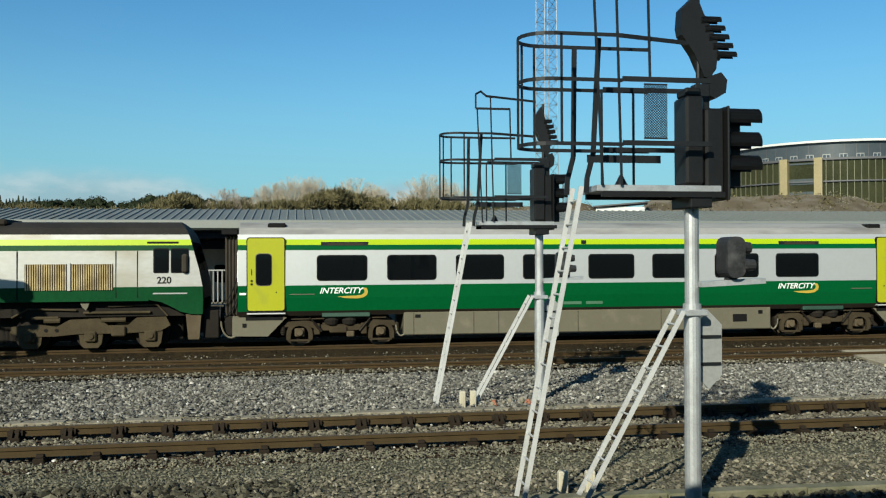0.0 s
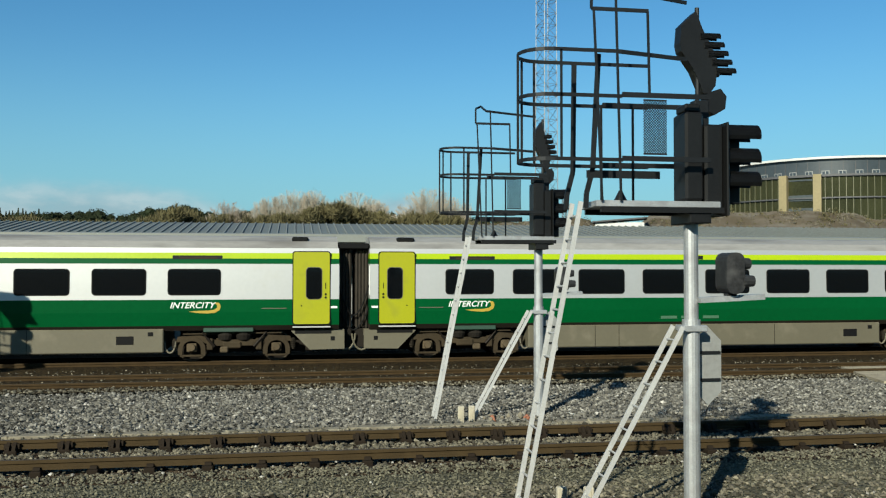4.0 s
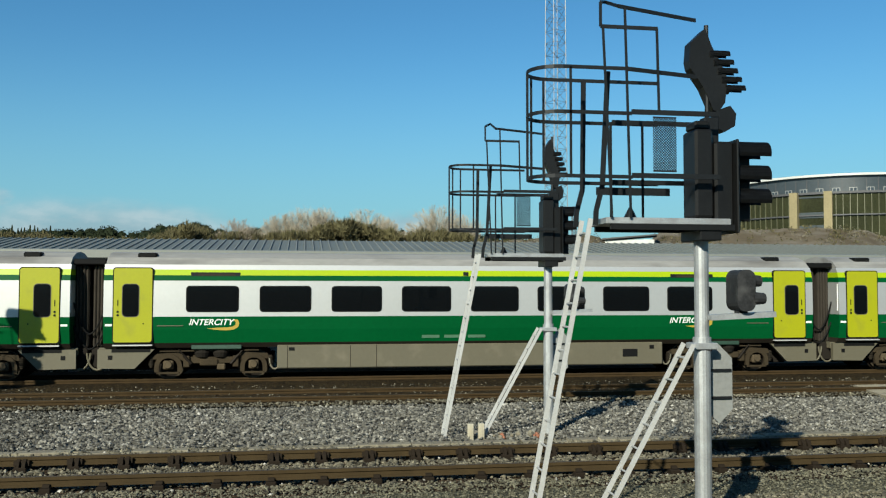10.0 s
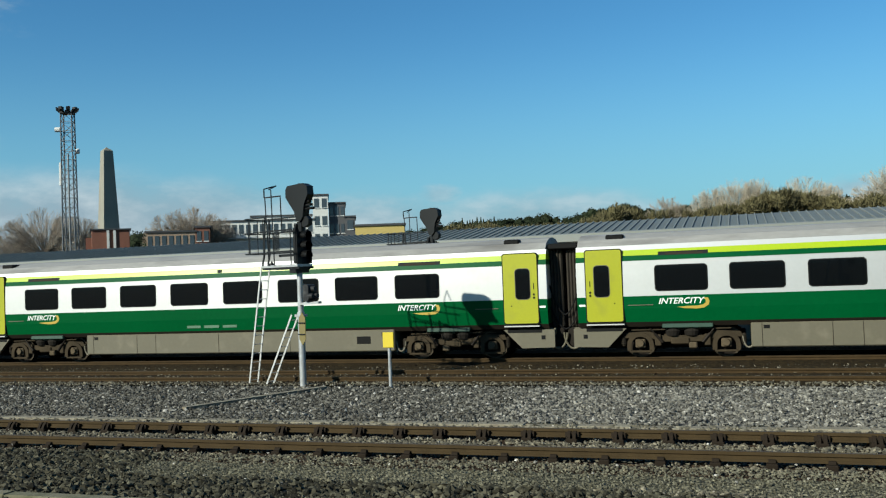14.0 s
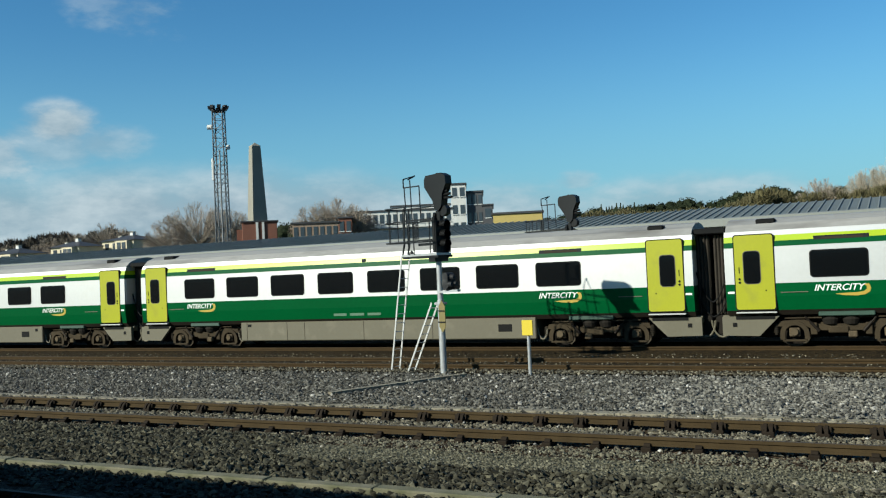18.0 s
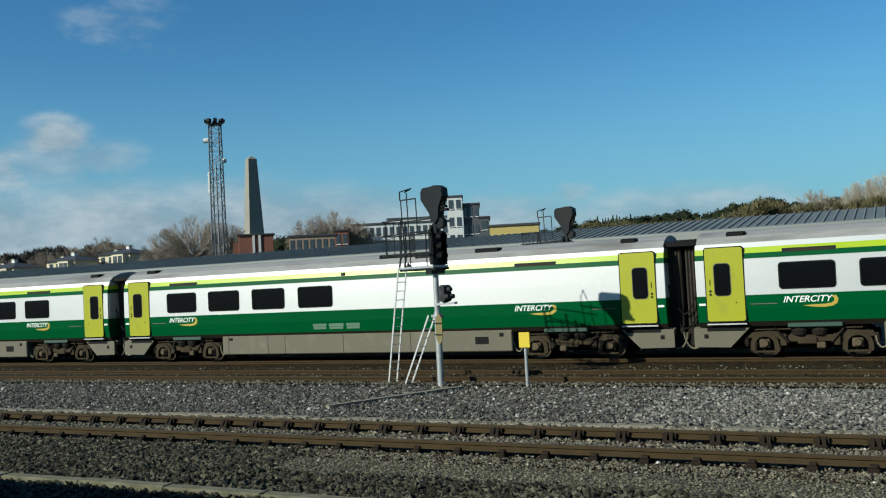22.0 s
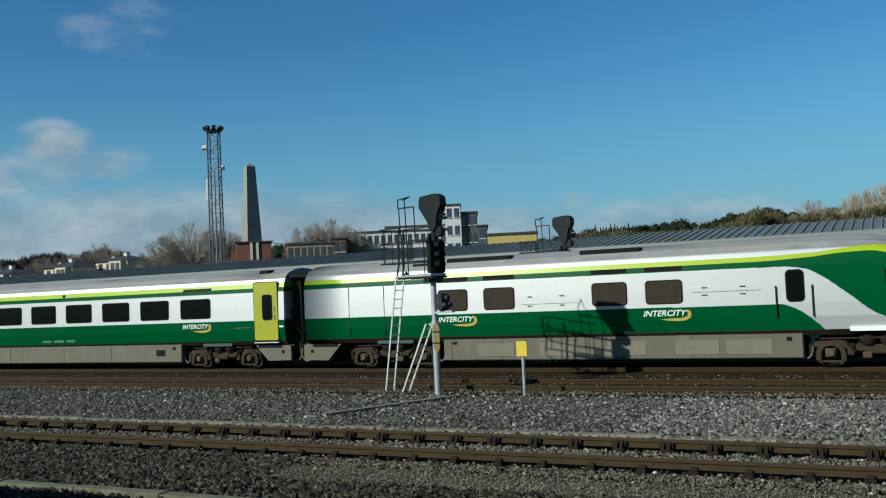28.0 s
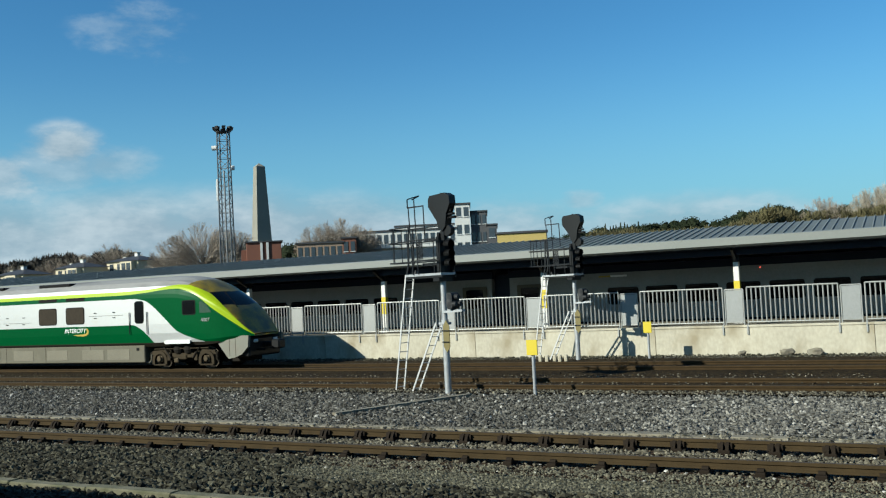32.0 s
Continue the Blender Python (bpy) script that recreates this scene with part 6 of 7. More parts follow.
def bare_tree(az, base_el, top_el, d, seed, label, twig=None, fan=0.9):
    """A leafless tree: boughs fanning out of a low fork, forking again and again into a domed crown of fine twigs."""
    rng = np.random.default_rng(seed)
    p, q = at_far(az, base_el, d), at_far(az, top_el, d)
    p.z = min(p.z, 0.5)
    h = q.z - p.z
    t = tagged(empty("tree", Matrix.Translation(p)), label, "tree", "bare winter trees")
    bm = B()
    rod(bm, (0, 0, -0.5), (0, 0, h * 0.56), h * 0.024, 8, h * 0.016)
    fork = np.array([0, 0, h * 0.54])
    half = h * 0.36 * fan

    def curve(a, b, lift, k=6):
        u = np.linspace(0, 1, k)[None, :, None]
        m = (a + b) / 2 + np.stack([0 * lift, 0 * lift, lift], 1)
        return a[:, None] * (1 - u) ** 2 + 2 * m[:, None] * u * (1 - u) + b[:, None] * u ** 2

    def dome(n, lo):
        a, c = rng.uniform(0, 6.283, n), rng.uniform(lo, 1.0, n)
        r = np.sqrt(1 - np.clip(c, -1, 1) ** 2)
        lump = 1 + 0.07 * np.sin(4 * a + seed) + 0.05 * np.sin(7 * a + 2 * seed) + rng.uniform(-0.05, 0.03, n)
        return np.stack([np.cos(a) * r * half * lump, np.sin(a) * r * half * lump, h * 0.62 + c * h * 0.38 * lump], 1)

    n1 = 75
    tip1 = fork + (dome(n1, -0.15) - fork) * rng.uniform(0.6, 0.9, (n1, 1))
    P1 = curve(np.repeat(fork[None], n1, 0), tip1, -h * 0.015 * np.ones(n1), 8)
    for c in P1:
        for k in range(7):
            rod(bm, tuple(c[k]), tuple(c[k + 1]), h * (0.0036 - 0.0004 * k), 4, h * (0.0032 - 0.0004 * k))
    part("trunk", bm, M_BARK if twig is M_GREYTWIG else M_TWIG, t)
    V, F, off = [], [], 0
    parents = P1
    for count, reach, r0, r1 in ((6, 0.17, 0.0017, 0.0009), (6, 0.10, 0.0011, 0.0006), (4, 0.055, 0.0008, 0.0004)):
        m, k, _ = parents.shape
        idx = np.repeat(np.arange(m), count)
        f = rng.uniform(0.25, 0.98, m * count) * (k - 1.001)
        i0 = f.astype(int)
        g = (f - i0)[:, None]
        a = parents[idx, i0] * (1 - g) + parents[idx, i0 + 1] * g
        way = parents[idx, -1] - parents[idx, 0]
        way /= np.linalg.norm(way, axis=1)[:, None]
        out = a - fork
        out /= np.linalg.norm(out, axis=1)[:, None] + 1e-6
        w = way * 0.7 + out * 0.8 + rng.normal(size=a.shape) * 0.42
        w /= np.linalg.norm(w, axis=1)[:, None]
        b = a + w * h * reach * rng.uniform(0.5, 1.05, (len(a), 1))
        e = (b - np.array([0, 0, h * 0.62])) / np.array([half, half, h * 0.38])
        over = np.linalg.norm(e, axis=1)[:, None]
        b = a + (b - a) * np.where(over > 1.03, 0.35, 1.0)
        parents = curve(a, b, h * reach * 0.03 * np.ones(len(a)), 4)
        side = rng.normal(size=a.shape)
        side /= np.linalg.norm(side, axis=1)[:, None]
        v, fc = ribbon(parents, h * r0, h * r1, side)
        V.append(v)
        F.append(fc + off)
        off += len(v)
    me = bpy.data.meshes.new("twigs")
    me.from_pydata(np.concatenate(V).tolist(), [], np.concatenate(F).tolist())
    me.materials.append(twig or M_TWIG)
    o = new("crown", me)
    o.parent = t
    return t


def far_wood(az0, az1, d, tab, label, material, seed, r=1.6, deep=6.0, leaf=0.17, brush=False):
    """A belt of trees on rising ground: round crowns of small leaves over solid hearts, one mass with an uneven top."""
    rng = random.Random(seed)
    t = tagged(empty("far_wood"), label, "wood", kind="stuff")
    cs = []
    az = az0
    while az < az1:
        topz = at_far(az, interp(az, tab), d).z
        rr = r * rng.uniform(0.7, 1.25)
        z = topz - rr * rng.uniform(0.85, 1.05)
        while z > max(0, topz - deep):
            c = at_far(az + rng.uniform(-0.25, 0.25), 0, d + rng.uniform(-6, 6))
            cs.append(((c.x, c.y, z), rr))
            z -= rr * 1.1
            rr = r * rng.uniform(0.8, 1.2)
        az += math.degrees(r * 0.6 / d)
    leaf_cloud("crown", cs, 210 if brush else 130, 0.5 if brush else leaf, material, t, seed, brush=brush)
    one = B()
    bmesh.ops.create_icosphere(one, subdivisions=2, radius=1)
    base = np.array([tuple(v.co) for v in one.verts])
    tri = np.array([[v.index for v in f.verts] for f in one.faces])
    one.free()
    gen = np.random.default_rng(seed + 50)
    n = len(cs)
    ctr, rad = np.array([c for c, _ in cs]), np.array([r for _, r in cs])
    V = ctr[:, None] + base[None] * (rad * (0.62 if brush else 0.8))[:, None, None] * gen.uniform(0.75, 1.1, (n, len(base), 1))
    F = tri[None] + (np.arange(n) * len(base))[:, None, None]
    me = bpy.data.meshes.new("heart")
    me.from_pydata(V.reshape(-1, 3).tolist(), [], F.reshape(-1, 3).tolist())
    me.materials.append(material)
    new("heart", me).parent = t
    return t


def hill(az0, az1, d, tab, material, label):
    """Rising wooded ground whose crest carries the trees."""
    bm = B()
    rows = []
    n = int((az1 - az0) * 2)
    for k in range(n + 1):
        az = az0 + (az1 - az0) * k / n
        el = interp(az, tab) - 0.3 + 0.05 * math.sin(k * 1.3) + 0.04 * math.sin(k * 3.1)
        a, b, c = at_far(az, 0, d - 45), at_far(az, el, d + 6), at_far(az, 0, d + 120)
        a.z = c.z = -0.45
        m = a.lerp(b, 0.55) + Vector((0, 0, 1.0))
        rows.append([bm.verts.new(v) for v in (a, m, b, c)])
    for r, s in zip(rows, rows[1:]):
        for i in range(3):
            bm.faces.new((r[i], s[i], s[i + 1], r[i + 1]))
    tagged(part("hill", bm, material), label, "hill", kind="structure")


M_DARKTWIG = mat("dark brown thicket", (0.032, 0.026, 0.018), 0.9, var=0.4, scale=1.5)
M_GREYTWIG = mat("grey brown twigs", (0.25, 0.205, 0.16), 0.9, var=0.25, scale=3)
CREST = [(-36, 1.6), (-24, 2.0), (-20.5, 2.5), (-18.3, 3.1), (-16.6, 3.2), (-14, 3.1), (-12.2, 3.4), (-10.2, 3.2), (-8.75, 3.5), (-6.9, 3.7), (-5, 3.5), (-1.8, 3.3), (6, 3.3), (11, 3.3), (14, 3.0), (20, 2.8), (30, 2.6)]
hill(-36, 30, 190, CREST, M_LEAF, "dark wooded rise behind the station")
hill(-62, -43, 175, [(-62, 1.6), (-52, 1.7), (-48, 1.9), (-43, 1.5)], M_LEAF, "dark wooded rise behind the houses")
far_wood(-20.5, 30, 190, [(-20.5, 2.7), (-19.5, 3.0), (-18, 3.22), (-16.7, 3.35), (-14.2, 3.37), (-13, 3.4), (-11.8, 3.58), (-10.3, 3.38), (-10, 3.3), (-8.9, 3.66), (-7.8, 3.8), (-6.4, 4.02), (-5.4, 3.75), (-5, 3.5), (-3.6, 3.6), (-3.0, 3.8), (-2.3, 3.45), (6, 3.65), (7, 3.75), (11, 3.5), (14, 3.0), (20, 2.8), (30, 2.7)], "dark evergreen wood along the far rise", M_LEAF, 11)
far_wood(-18.5, -9.5, 172, [(-18.5, 2.7), (-17, 3.05), (-15.5, 3.12), (-14.3, 2.9), (-12, 2.95), (-9.5, 2.9)], "brown scrub on the rise", M_OLIVE, 15, 1.5, 5, brush=True)
far_wood(-9.3, 13, 150, [(-9.3, 2.8), (-8.4, 3.3), (-7.6, 3.72), (-6.6, 3.8), (-5.9, 3.55), (-5.2, 3.1), (-4.4, 3.4), (-3.2, 3.4), (-2.4, 3.3), (-1.5, 3.45), (0.4, 3.5), (1.2, 3.9), (2.2, 4.2), (3.6, 4.15), (4.4, 3.7), (5.6, 3.5), (6.4, 3.2), (7, 3.55), (10, 3.6), (11, 3.0), (13, 2.2)], "olive brown winter scrub before the wood", M_OLIVE, 12, 1.5, 6, brush=True)
far_wood(-55, -44.4, 172, [(-55, 2.6), (-52, 2.7), (-50.9, 2.8), (-49.9, 3.05), (-49, 2.95), (-47.9, 3.0), (-46.8, 3.25), (-45.8, 3.0), (-44.4, 2.4)], "dark bare trees and shrubs among the houses", M_DARKTWIG, 13, 1.3, 5, brush=True)
far_wood(-36.9, -35.7, 150, [(-36.9, 2.9), (-36.4, 3.6), (-35.9, 3.0), (-35.7, 2.4)], "dark evergreen trees beyond the monument", M_LEAF, 14, 1.5)


def conifers():
    rng = random.Random(8)
    t = tagged(empty("conifer_row"), "row of dark pointed conifers on the rise", "wood", kind="stuff")
    bm = B()
    for i in range(11):
        az = -16.7 + 2.2 * i / 10 + rng.uniform(-0.08, 0.08)
        top = at_far(az, 3.3 + 0.25 * rng.random() + (0.15 if i in (4, 9) else 0), 186)
        for k in range(7):
            f = k / 7
            w = 0.25 + 1.15 * f
            c = bmesh.ops.create_cone(bm, segments=9, radius1=w, radius2=w * 0.25, depth=1.3, matrix=Matrix.Translation((top.x, top.y, top.z - 0.6 - 0.8 * k)))["verts"]
            for v in c:
                v.co += Vector((rng.uniform(-0.22, 0.22), rng.uniform(-0.22, 0.22), rng.uniform(-0.2, 0.2))) * w
    part("crown", bm, M_LEAF, t)


conifers()
for az, top, d, sd, fan in ((-1.5, 4.65, 161, 31, 0.8), (-0.1, 5.15, 160, 1, 0.75), (1.25, 5.05, 161, 2, 0.7), (3.6, 5.0, 160, 4, 1.0), (4.9, 4.5, 162, 6, 0.8), (8.4, 5.25, 160, 7, 1.05), (10.0, 4.65, 161, 8, 0.8)):
    bare_tree(az, 0, top, d, sd, "bare winter tree with a pale brown crown", fan=fan)
bare_tree(-4.05, 0, 4.25, 150, 10, "bare brown winter tree in the wood's edge", twig=M_GREYTWIG)
for az, top, d, sd, fan in ((-43.3, 4.0, 112, 22, 1.0), (-41.7, 4.75, 110, 21, 1.2), (-40.0, 4.3, 112, 27, 1.0), (-34.6, 4.4, 147, 28, 1.0), (-33.4, 4.75, 146, 23, 1.1), (-32.1, 4.3, 147, 24, 0.8), (-46.8, 3.65, 165, 25, 1.0), (-45.7, 3.1, 165, 33, 0.9), (-48.8, 3.15, 165, 26, 0.9), (-50.2, 2.9, 165, 34, 0.9), (-52.1, 2.6, 165, 29, 0.9)):
    bare_tree(az, 0, top, d, sd, "bare grey winter tree behind the station roof", twig=M_GREYTWIG, fan=fan)


def lattice(bm, w0, w1, h, step, r):
    n = int(h / step)
    cs = [(-1, -1), (1, -1), (1, 1), (-1, 1)]
    for i in range(n):
        za, zb = h * i / n, h * (i + 1) / n
        a, b = w0 + (w1 - w0) * za / h, w0 + (w1 - w0) * zb / h
        for k in range(4):
            p, q = cs[k], cs[(k + 1) % 4]
            bar(bm, (p[0] * a / 2, p[1] * a / 2, za), (p[0] * b / 2, p[1] * b / 2, zb), r * 2, r * 2)
            e = (p, q) if i % 2 else (q, p)
            bar(bm, (e[0][0] * a / 2, e[0][1] * a / 2, za), (e[1][0] * b / 2, e[1][1] * b / 2, zb), r, r)
            bar(bm, (p[0] * b / 2, p[1] * b / 2, zb), (q[0] * b / 2, q[1] * b / 2, zb), r, r)


def masts():
    p = at_far(15.8, 0, 62)
    t = tagged(empty("lattice_mast", pose(p.x, p.y, 0, 0, 0, 20)), "tall slim galvanised lattice mast", "mast")
    bm = B()
    lattice(bm, 1.15, 0.9, 30, 0.8, 0.022)
    part("frame", bm, M_LATTICE, t)
    p = at_far(16.9, 0, 110)
    t = tagged(empty("lattice_mast", pose(p.x, p.y, 0)), "slender far lattice pole", "mast")
    bm = B()
    lattice(bm, 0.5, 0.4, 12.5, 0.7, 0.03)
    bar(bm, (-0.8, 0, 10.6), (0.8, 0, 10.6), 0.08, 0.08)
    part("frame", bm, M_LATTICE, t)
    p, q = at_far(-40.3, 0, 80), at_far(-40.3, 10.6, 80)
    t = tagged(empty("floodlight_mast", pose(p.x, p.y, 0, 0, 0, 25)), "galvanised lattice floodlight mast with dark lamps on top", "mast")
    bm = B()
    lattice(bm, 1.05, 0.85, q.z - 0.5, 0.75, 0.042)
    part("frame", bm, M_LATTICE, t)
    bm = B()
    box(bm, -0.5, 0.5, -0.5, 0.5, q.z - 0.62, q.z - 0.54)
    part("lamp_platform", bm, M_WORNGREY, t)
    for i in range(8):
        a = radians(45 * i + 20)
        x, y = 0.72 * math.cos(a), 0.72 * math.sin(a)
        bm = B()
        bar(bm, (x * 0.3, y * 0.3, q.z - 0.55), (x, y, q.z - 0.5), 0.05, 0.05)
        prism(bm, [(-0.13, -0.52), (0.13, -0.36), (0.17, -0.12), (-0.15, -0.16)], lambda u, v, d: (x + u * math.cos(a) - d * math.sin(a), y + u * math.sin(a) + d * math.cos(a), q.z + v), -0.15, 0.15)
        part("floodlight", bm, M_WORNGREY, t)
    bm = B()
    box(bm, -0.75, -0.55, -0.1, 0.1, q.z - 6.5, q.z - 4.6, 0.03)
    part("antenna", bm, M_RENDER, t)
    for xa, xb, zz in ((-1.0, -0.6, 1.9), (0.6, 0.85, 3.7)):
        bm = B()
        rod(bm, (xa, 0, q.z - zz), (xb, 0, q.z - zz), 0.21, 12)
        part("dish", bm, M_RENDER, t)
    bm = B()
    rod(bm, (0.1, -0.5, 0), (0.1, -0.5, q.z - 4), 0.07, 8)
    part("feeder", bm, M_LATTICE, t)


masts()


def obelisk():
    d = 400
    p = at_far(-38.2, 0, d)
    top = at_far(-38.2, 8.3, d).z
    b = at_far(-38.2, 3.35, d).z
    t = tagged(empty("obelisk", pose(p.x, p.y, 0, 0, 0, 60)), "tall grey granite obelisk on a red-brown stepped base", "monument")
    bm = B()
    w0, w1 = 3.3, 1.9
    vs = [[bm.verts.new((sx * w, sy * w, z)) for sx, sy in ((-1, -1), (1, -1), (1, 1), (-1, 1))] for w, z in ((w0, b), (w1, top - 1.6))]
    tip = bm.verts.new((0, 0, top))
    for k in range(4):
        bm.faces.new((vs[0][k], vs[0][(k + 1) % 4], vs[1][(k + 1) % 4], vs[1][k]))
        bm.faces.new((vs[1][k], vs[1][(k + 1) % 4], tip))
    part("shaft", bm, M_GRANITE, t)
    for k, w in enumerate((9.0, 7.0, 5.2)):
        bm = B()
        box(bm, -w, w, -w, w, -0.5 if k == 0 else b * k / 3, b * (k + 1) / 3)
        part("step", bm, M_GRANITE, t)
    p2 = at_far(-38.1, 0, 95)
    c = at_far(-38.1, 3.38, 95).z
    t2 = tagged(empty("brick_block", pose(p2.x, p2.y, 0, 0, 0, 38)), "red brick stair block with pale ribs on its front", "building")
    bm = B()
    box(bm, -1.75, 1.75, -1.2, 1.5, 0, c, 0.04)
    box(bm, -2.3, -1.75, -0.6, 1.2, 0, c - 0.7)
    part("wall", bm, M_BRICK, t2)
    for x in (-0.25, 0.35):
        bm = B()
        box(bm, x - 0.12, x + 0.12, -1.32, -1.2, 0, c - 0.05)
        part("rib", bm, M_RENDER, t2)
    bm = B()
    box(bm, -1.9, 1.9, -1.35, 1.65, c, c + 0.12)
    part("roof", bm, M_SLATE, t2)


obelisk()


def block(name, az0, az1, el, d, material, label, storeys=0, cols=0, wmat=M_FARGLASS, turn=0.0, depth=10, roof=True, band=None):
    """A far building with rows of windows on its front."""
    a, b = at_far(az0, el, d), at_far(az1, el, d)
    w, h = (Vector((b.x, b.y)) - Vector((a.x, a.y))).length, a.z
    ang = math.degrees(math.atan2(b.y - a.y, b.x - a.x)) + turn
    t = tagged(empty(name, pose(a.x, a.y, 0, 0, 0, ang)), label, "building")
    bm = B()
    box(bm, 0, w, 0, depth, 0, h)
    part("wall", bm, material, t)
    if roof:
        bm = B()
        box(bm, -0.2, w + 0.2, -0.2, depth + 0.2, h, h + 0.25)
        part("roof", bm, M_SLATE, t)
    sh = 2.9
    for s in range(storeys):
        z1 = h - 0.5 - s * sh
        for c in range(cols):
            x = w * (c + 0.5) / cols
            ww = w / cols * 0.62
            bm = B()
            box(bm, x - ww / 2, x + ww / 2, -0.06, 0.05, z1 - 1.5, z1)
            win = part("window", bm, wmat, t)
            bm = B()
            box(bm, x - ww / 2 - 0.08, x + ww / 2 + 0.08, -0.14, 0.02, z1 - 1.62, z1 - 1.5)
            part("sill", bm, M_RENDER, win)
        if band:
            bm = B()
            box(bm, 0, w, -1.1, 0, z1 - 2.3, z1 - 2.15)
            bl = part("balcony", bm, band, t)
            bm = B()
            for k in range(int(w / 1.2)):
                box(bm, k * 1.2, k * 1.2 + 0.06, -1.1, -1.04, z1 - 2.15, z1 - 1.2)
            box(bm, 0, w, -1.1, -1.05, z1 - 1.25, z1 - 1.18)
            part("railing", bm, M_LATTICE, bl)
    return t


block("apartment_block", -32.4, -26.1, 3.75, 150, M_RENDER, "pale stepped apartment block with balconies", 4, 15, band=M_RENDER)
block("apartment_block", -29.9, -26.2, 4.02, 156, M_RENDER, "pale upper storey of the apartment block", 1, 4)
block("apartment_tower", -26.1, -25.15, 5.25, 150, M_RENDER, "white and glass apartment tower", 5, 2)
block("apartment_tower", -25.12, -24.1, 4.72, 151, M_DARKCLAD, "dark brown clad apartment tower", 5, 3)
block("apartment_tower", -24.1, -23.5, 3.85, 149, M_DARKCLAD, "lower brick wing of the tower", 4, 1)
block("yellow_house", -23.5, -20.4, 3.25, 118, M_YELLOWWALL, "low yellow walled building with a flat roof")
block("brick_terrace", -36.1, -33.25, 3.2, 140, M_TANBRICK, "tan brick terrace with a flat top", 2, 7)
block("brick_terrace", -33.25, -32.4, 3.45, 140, M_BRICK, "red brick wing of the terrace", 2, 2)
block("low_house", -41.8, -39.6, 2.45, 120, M_RENDER, "pale low house among bare trees", 1, 4)


def villa(az, w, deep, el, label):
    """A two-storey villa with a bay, a hipped slate roof and pale chimneys."""
    d = 150
    p = at_far(az, 0, d)
    eave, top = at_far(az, el - 0.34, d).z, at_far(az, el, d).z
    t = tagged(empty("villa", pose(p.x, p.y, 0)), label, "house", "villas on the rise")
    bm = B()
    box(bm, 0, w, 0, deep, 0, eave)
    part("wall", bm, M_CREAM, t)
    bm = B()
    box(bm, w * 0.56, w * 0.92, -0.9, 0, 0, eave - 0.1)
    part("bay", bm, M_CREAM, t)
    bm = B()
    v = [bm.verts.new(q) for q in ((-0.4, -0.4, eave), (w + 0.4, -0.4, eave), (w + 0.4, deep + 0.4, eave), (-0.4, deep + 0.4, eave), (w * 0.42, deep * 0.5, top), (w * 0.62, deep * 0.5, top))]
    for f in ((0, 1, 5, 4), (1, 2, 5), (2, 3, 4, 5), (3, 0, 4), (3, 2, 1, 0)):
        bm.faces.new([v[k] for k in f])
    part("roof", bm, M_SLATE, t)
    for u, y, z in ((0.12, 0.5, top - 0.1), (0.5, 0.5, top + 0.4)):
        bm = B()
        box(bm, w * u, w * u + 0.65, deep * y - 0.3, deep * y + 0.3, eave, z, 0.03)
        c = part("chimney", bm, M_RENDER, t)
        bm = B()
        box(bm, w * u - 0.08, w * u + 0.73, deep * y - 0.38, deep * y + 0.38, z, z + 0.12)
        part("cap", bm, M_CONCD, c)
    for u, y in ((0.10, 0), (0.34, 0), (0.62, -0.9), (0.77, -0.9)):
        for zz in (eave - 1.35, eave - 3.6):
            bm = B()
            box(bm, w * u, w * u + 0.75, y - 0.06, y + 0.04, zz, zz + 1.0)
            part("window", bm, M_FARGLASS, t)


for az, w, deep, el in ((-47.3, 6.6, 5.6, 2.86), (-50.1, 6.0, 4.6, 2.58), (-53.3, 6.2, 4.8, 2.28)):
    villa(az, w, deep, el, "cream villa with a dark slate hipped roof and pale chimneys")


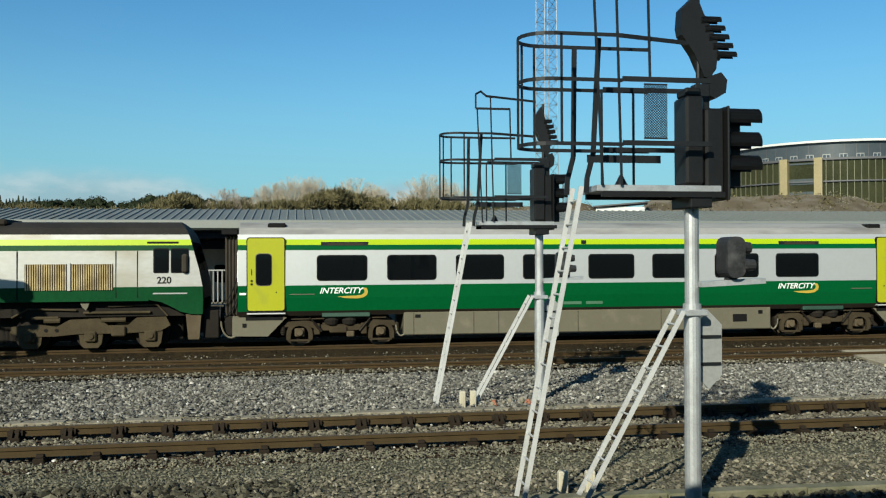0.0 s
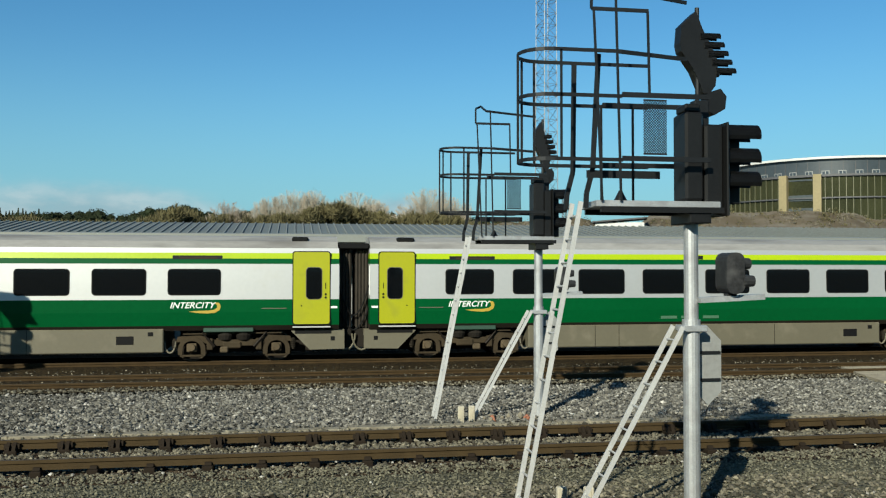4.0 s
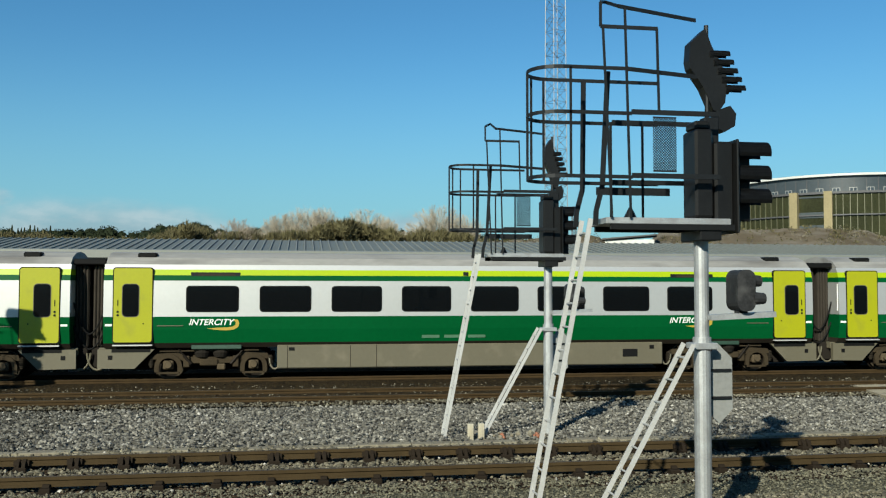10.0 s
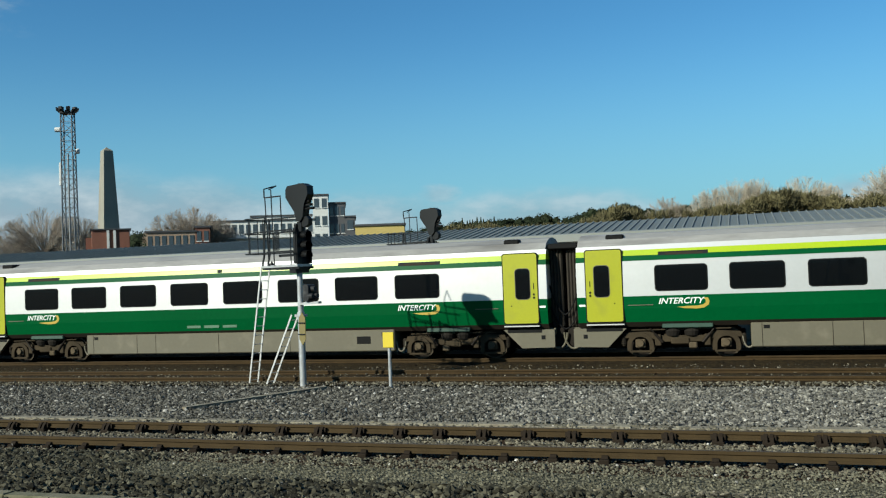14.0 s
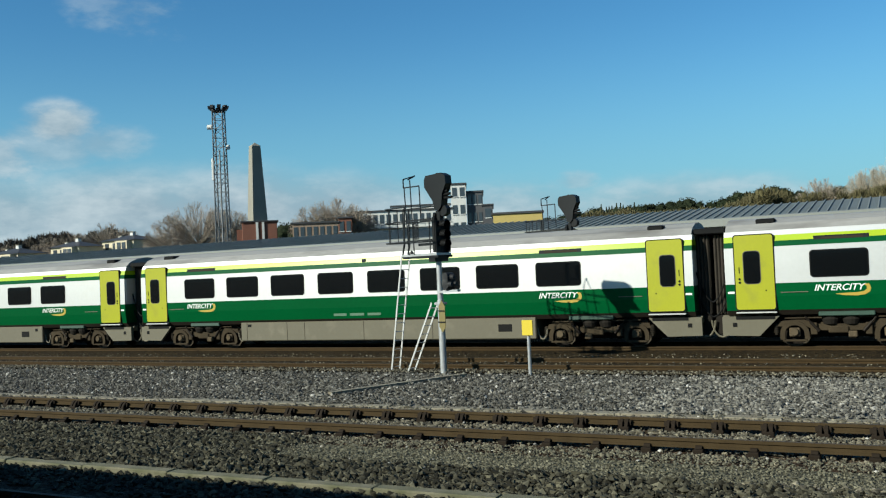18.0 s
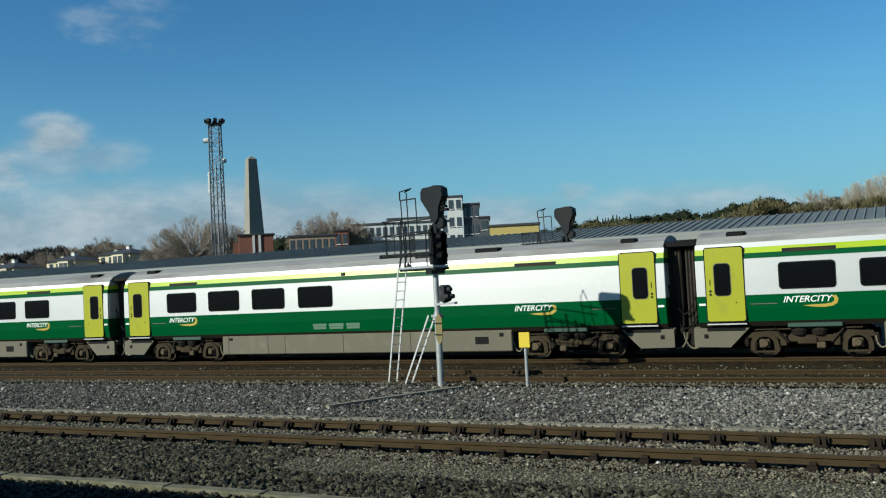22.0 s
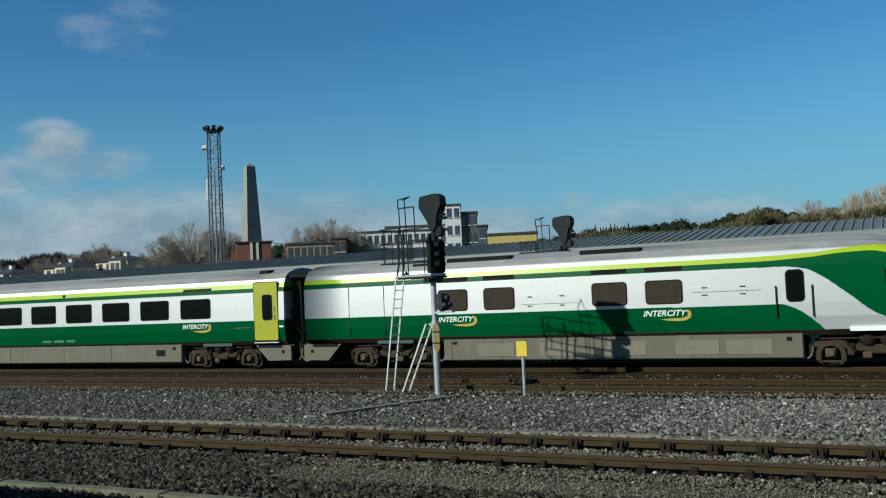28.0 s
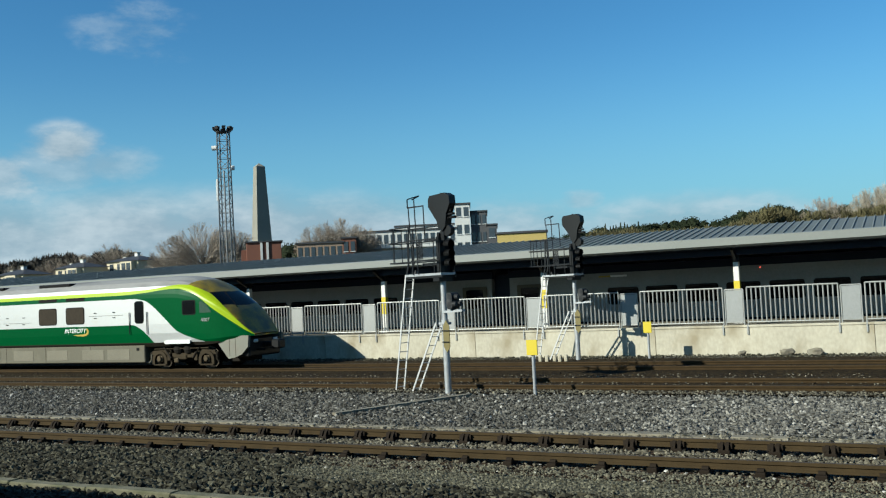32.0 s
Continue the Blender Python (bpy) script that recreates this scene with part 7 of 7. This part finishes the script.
def round_building():
    """The curved glass and stone office block on its bank."""
    d, R = 150.0, 22.5
    c = at_far(32.5, 0, d + R)
    t = tagged(empty("round_office_building", pose(c.x, c.y, 0)), "curved office building of glass fins and yellow stone piers", "building")
    z0, z2, z3 = [at_far(31.8, e, r).z for e, r in ((3.45, d), (5.55, d), (6.48, d + 3.5))]

    def ring(bm, r, za, zb, a0, a1, th=0.6):
        n = max(2, int((a1 - a0) / 2))
        prev = None
        for k in range(n + 1):
            a = radians(a0 + (a1 - a0) * k / n)
            q = [bm.verts.new((rr * math.cos(a), rr * math.sin(a), z)) for rr, z in ((r, za), (r, zb), (r - th, zb), (r - th, za))]
            if prev:
                for i in range(4):
                    j = (i + 1) % 4
                    bm.faces.new((prev[i], prev[j], q[j], q[i]))
            else:
                bm.faces.new(q)
            prev = q
        bm.faces.new(prev[::-1])

    A0, A1 = 140, 335
    bm = B()
    ring(bm, R, z0 - 6, z2, A0, A1, 1)
    part("wall", bm, M_OFFICEGLASS, t)
    bm = B()
    ring(bm, R + 0.3, z2, z2 + 0.15, A0, A1, 5)
    part("terrace", bm, M_DARKCLAD, t)
    bm = B()
    ring(bm, R - 3.5, z2, z3, A0, A1, 1)
    part("upper_storey", bm, M_UPPERGLASS, t)
    bm = B()
    ring(bm, R - 2.9, z3, z3 + 0.35, A0, A1, 4)
    part("roof_rim", bm, M_RENDER, t)
    for zz in (z0 - 2.2, z0 + (z2 - z0) * 0.36, z2 - 0.2):
        bm = B()
        ring(bm, R + 0.35, zz, zz + 0.2, A0, A1, 0.6)
        part("floor_band", bm, M_DARKCLAD, t)
    for k in range(72):
        a = 150 + k * 2.5
        if 218.5 < a < 233.8:
            continue
        bm = B()
        ring(bm, R + 0.2, z0 - 2, z2 - 0.3, a, a + 0.22, 0.25)
        part("fin", bm, M_OLIVEMETAL, t)
    for zz, hh in ((z0 - 0.4, 1.0), (z0 + 1.7, 0.9), (z2 - 0.75, 0.25)):
        bm = B()
        ring(bm, R + 0.12, zz, zz + hh, 221.3, 231.0, 0.4)
        part("spandrel", bm, M_BLUEGLASS, t, "pale grey band between the piers")
    for a in (218.6, 231.0, 262, 294):
        bm = B()
        ring(bm, R + 1.0, z0 - 2, z2 + 0.15, a, a + 2.9, 1.1)
        part("pier", bm, M_SANDSTONE, t)
    for k in range(20):
        a = 182 + k * 7.3
        bm = B()
        ring(bm, R - 3.4, z2 + 0.35, z2 + 1.05, a, a + 3.4, 0.15)
        w = part("window", bm, M_GREYTRAIN, t)
        for e in (0.3, 1.85):
            bm = B()
            ring(bm, R - 3.36, z2 + 0.46, z2 + 0.94, a + e, a + e + 1.25, 0.1)
            part("pane", bm, M_FARGLASS, w)
    for k in range(28):
        bm = B()
        ring(bm, R - 3.42, z2 + 0.15, z3, 180 + k * 5.2, 180.25 + k * 5.2, 0.1)
        part("mullion", bm, M_DARKCLAD, t)


M_OFFICEGLASS = mat("olive office glass", (0.026, 0.027, 0.0125), 0.15, var=0.35, scale=1.2)
M_UPPERGLASS = mat("dark upper cladding", (0.034, 0.041, 0.046), 0.3, var=0.15, scale=0.6)
M_OLIVEMETAL = mat("olive bronze fin", (0.10, 0.10, 0.058), 0.5, 0.2, var=0.15)
round_building()


def bank():
    bm = B()
    pts = [(10.5, 2.9), (13, 3.0), (17.6, 3.3), (18.4, 3.2), (18.8, 2.85), (21.4, 2.85), (22.3, 3.5), (26, 3.5), (31, 3.5), (33.6, 3.3), (35, 2.9), (38, 3.4), (50, 3.2), (70, 2.5)]
    rows = []
    lump = random.Random(4)
    for k in range(241):
        az = 10.5 + k * 0.25
        el = interp(az, pts)
        rng = 0.05 * math.sin(k * 0.7) + lump.uniform(-0.07, 0.07)
        a, b, c = at_far(az, 0, 70), at_far(az, el + rng * 0.5, 105), at_far(az, el - 0.3, 130)
        a.z = -0.4
        rows.append([bm.verts.new(v) for v in (a, (a + b) / 2 + Vector((0, 0, 0.3)), b, c)])
    for r, s in zip(rows, rows[1:]):
        for i in range(3):
            bm.faces.new((r[i], s[i], s[i + 1], r[i + 1]))
    tagged(part("grass_bank", bm, M_GRASS), "dry brown grass bank with rubble", "bank", kind="structure")
    tuft = random.Random(6)
    for name, material, label, count, size in (("bank_scrub", M_OLIVE, "dry scrub tufts on the bank", 420, 0.1), ("bank_rubble", M_CONCD, "pale rubble strewn over the bank", 260, 0.07)):
        cs = []
        for i in range(count):
            az = tuft.uniform(11, 44)
            f = tuft.random() ** 0.6
            a, b = at_far(az, 0, 70), at_far(az, interp(az, pts), 105)
            a.z = -0.4
            c = a.lerp(b, 0.5 + 0.5 * f)
            cs.append(((c.x, c.y, c.z + 0.15), tuft.uniform(0.25, 0.55)))
        t = tagged(empty(name), label, "scrub", kind="stuff")
        leaf_cloud("tufts", cs, 120, size, material, t, 6)


bank()


def shed():
    a, b = at_far(18.8, 2.9, 98), at_far(21.8, 2.9, 98)
    w = (b - a).length
    t = tagged(empty("low_shed", pose(a.x, a.y, a.z - 1.2, 0, 0, -20)), "low white shed with a dark sloping roof", "shed")
    bm = B()
    box(bm, 0, w, 0, 3, -4.0, 1.35, 0.02)
    part("wall", bm, M_RENDER, t)
    bm = B()
    prism(bm, [(-0.3, 1.35), (w + 0.3, 1.75), (w + 0.3, 1.9), (-0.3, 1.5)], xz, -0.4, 3.4)
    part("roof", bm, M_SLATE, t)


shed()


def motions():
    """The train runs left along the far track, slowly gathering speed."""
    rows = []
    for k in range(0, 33):
        t = float(k)
        s = -2.178 - 4.67096 * t - 0.0469457 * t ** 2 + 0.000527777 * t ** 3 - 3.79374e-06 * t ** 4
        rows.append((t, s))
    for i, c in enumerate(COACHES):
        walk(c, [(t, pose(s + 23.4 * i, 29.3, 0)) for t, s in rows])
    walk(VAN, [(t, pose(s + 140.4, 29.3, 0)) for t, s in rows])
    walk(LOCO, [(t, pose(s, 29.3, 0)) for t, s in rows])


motions()
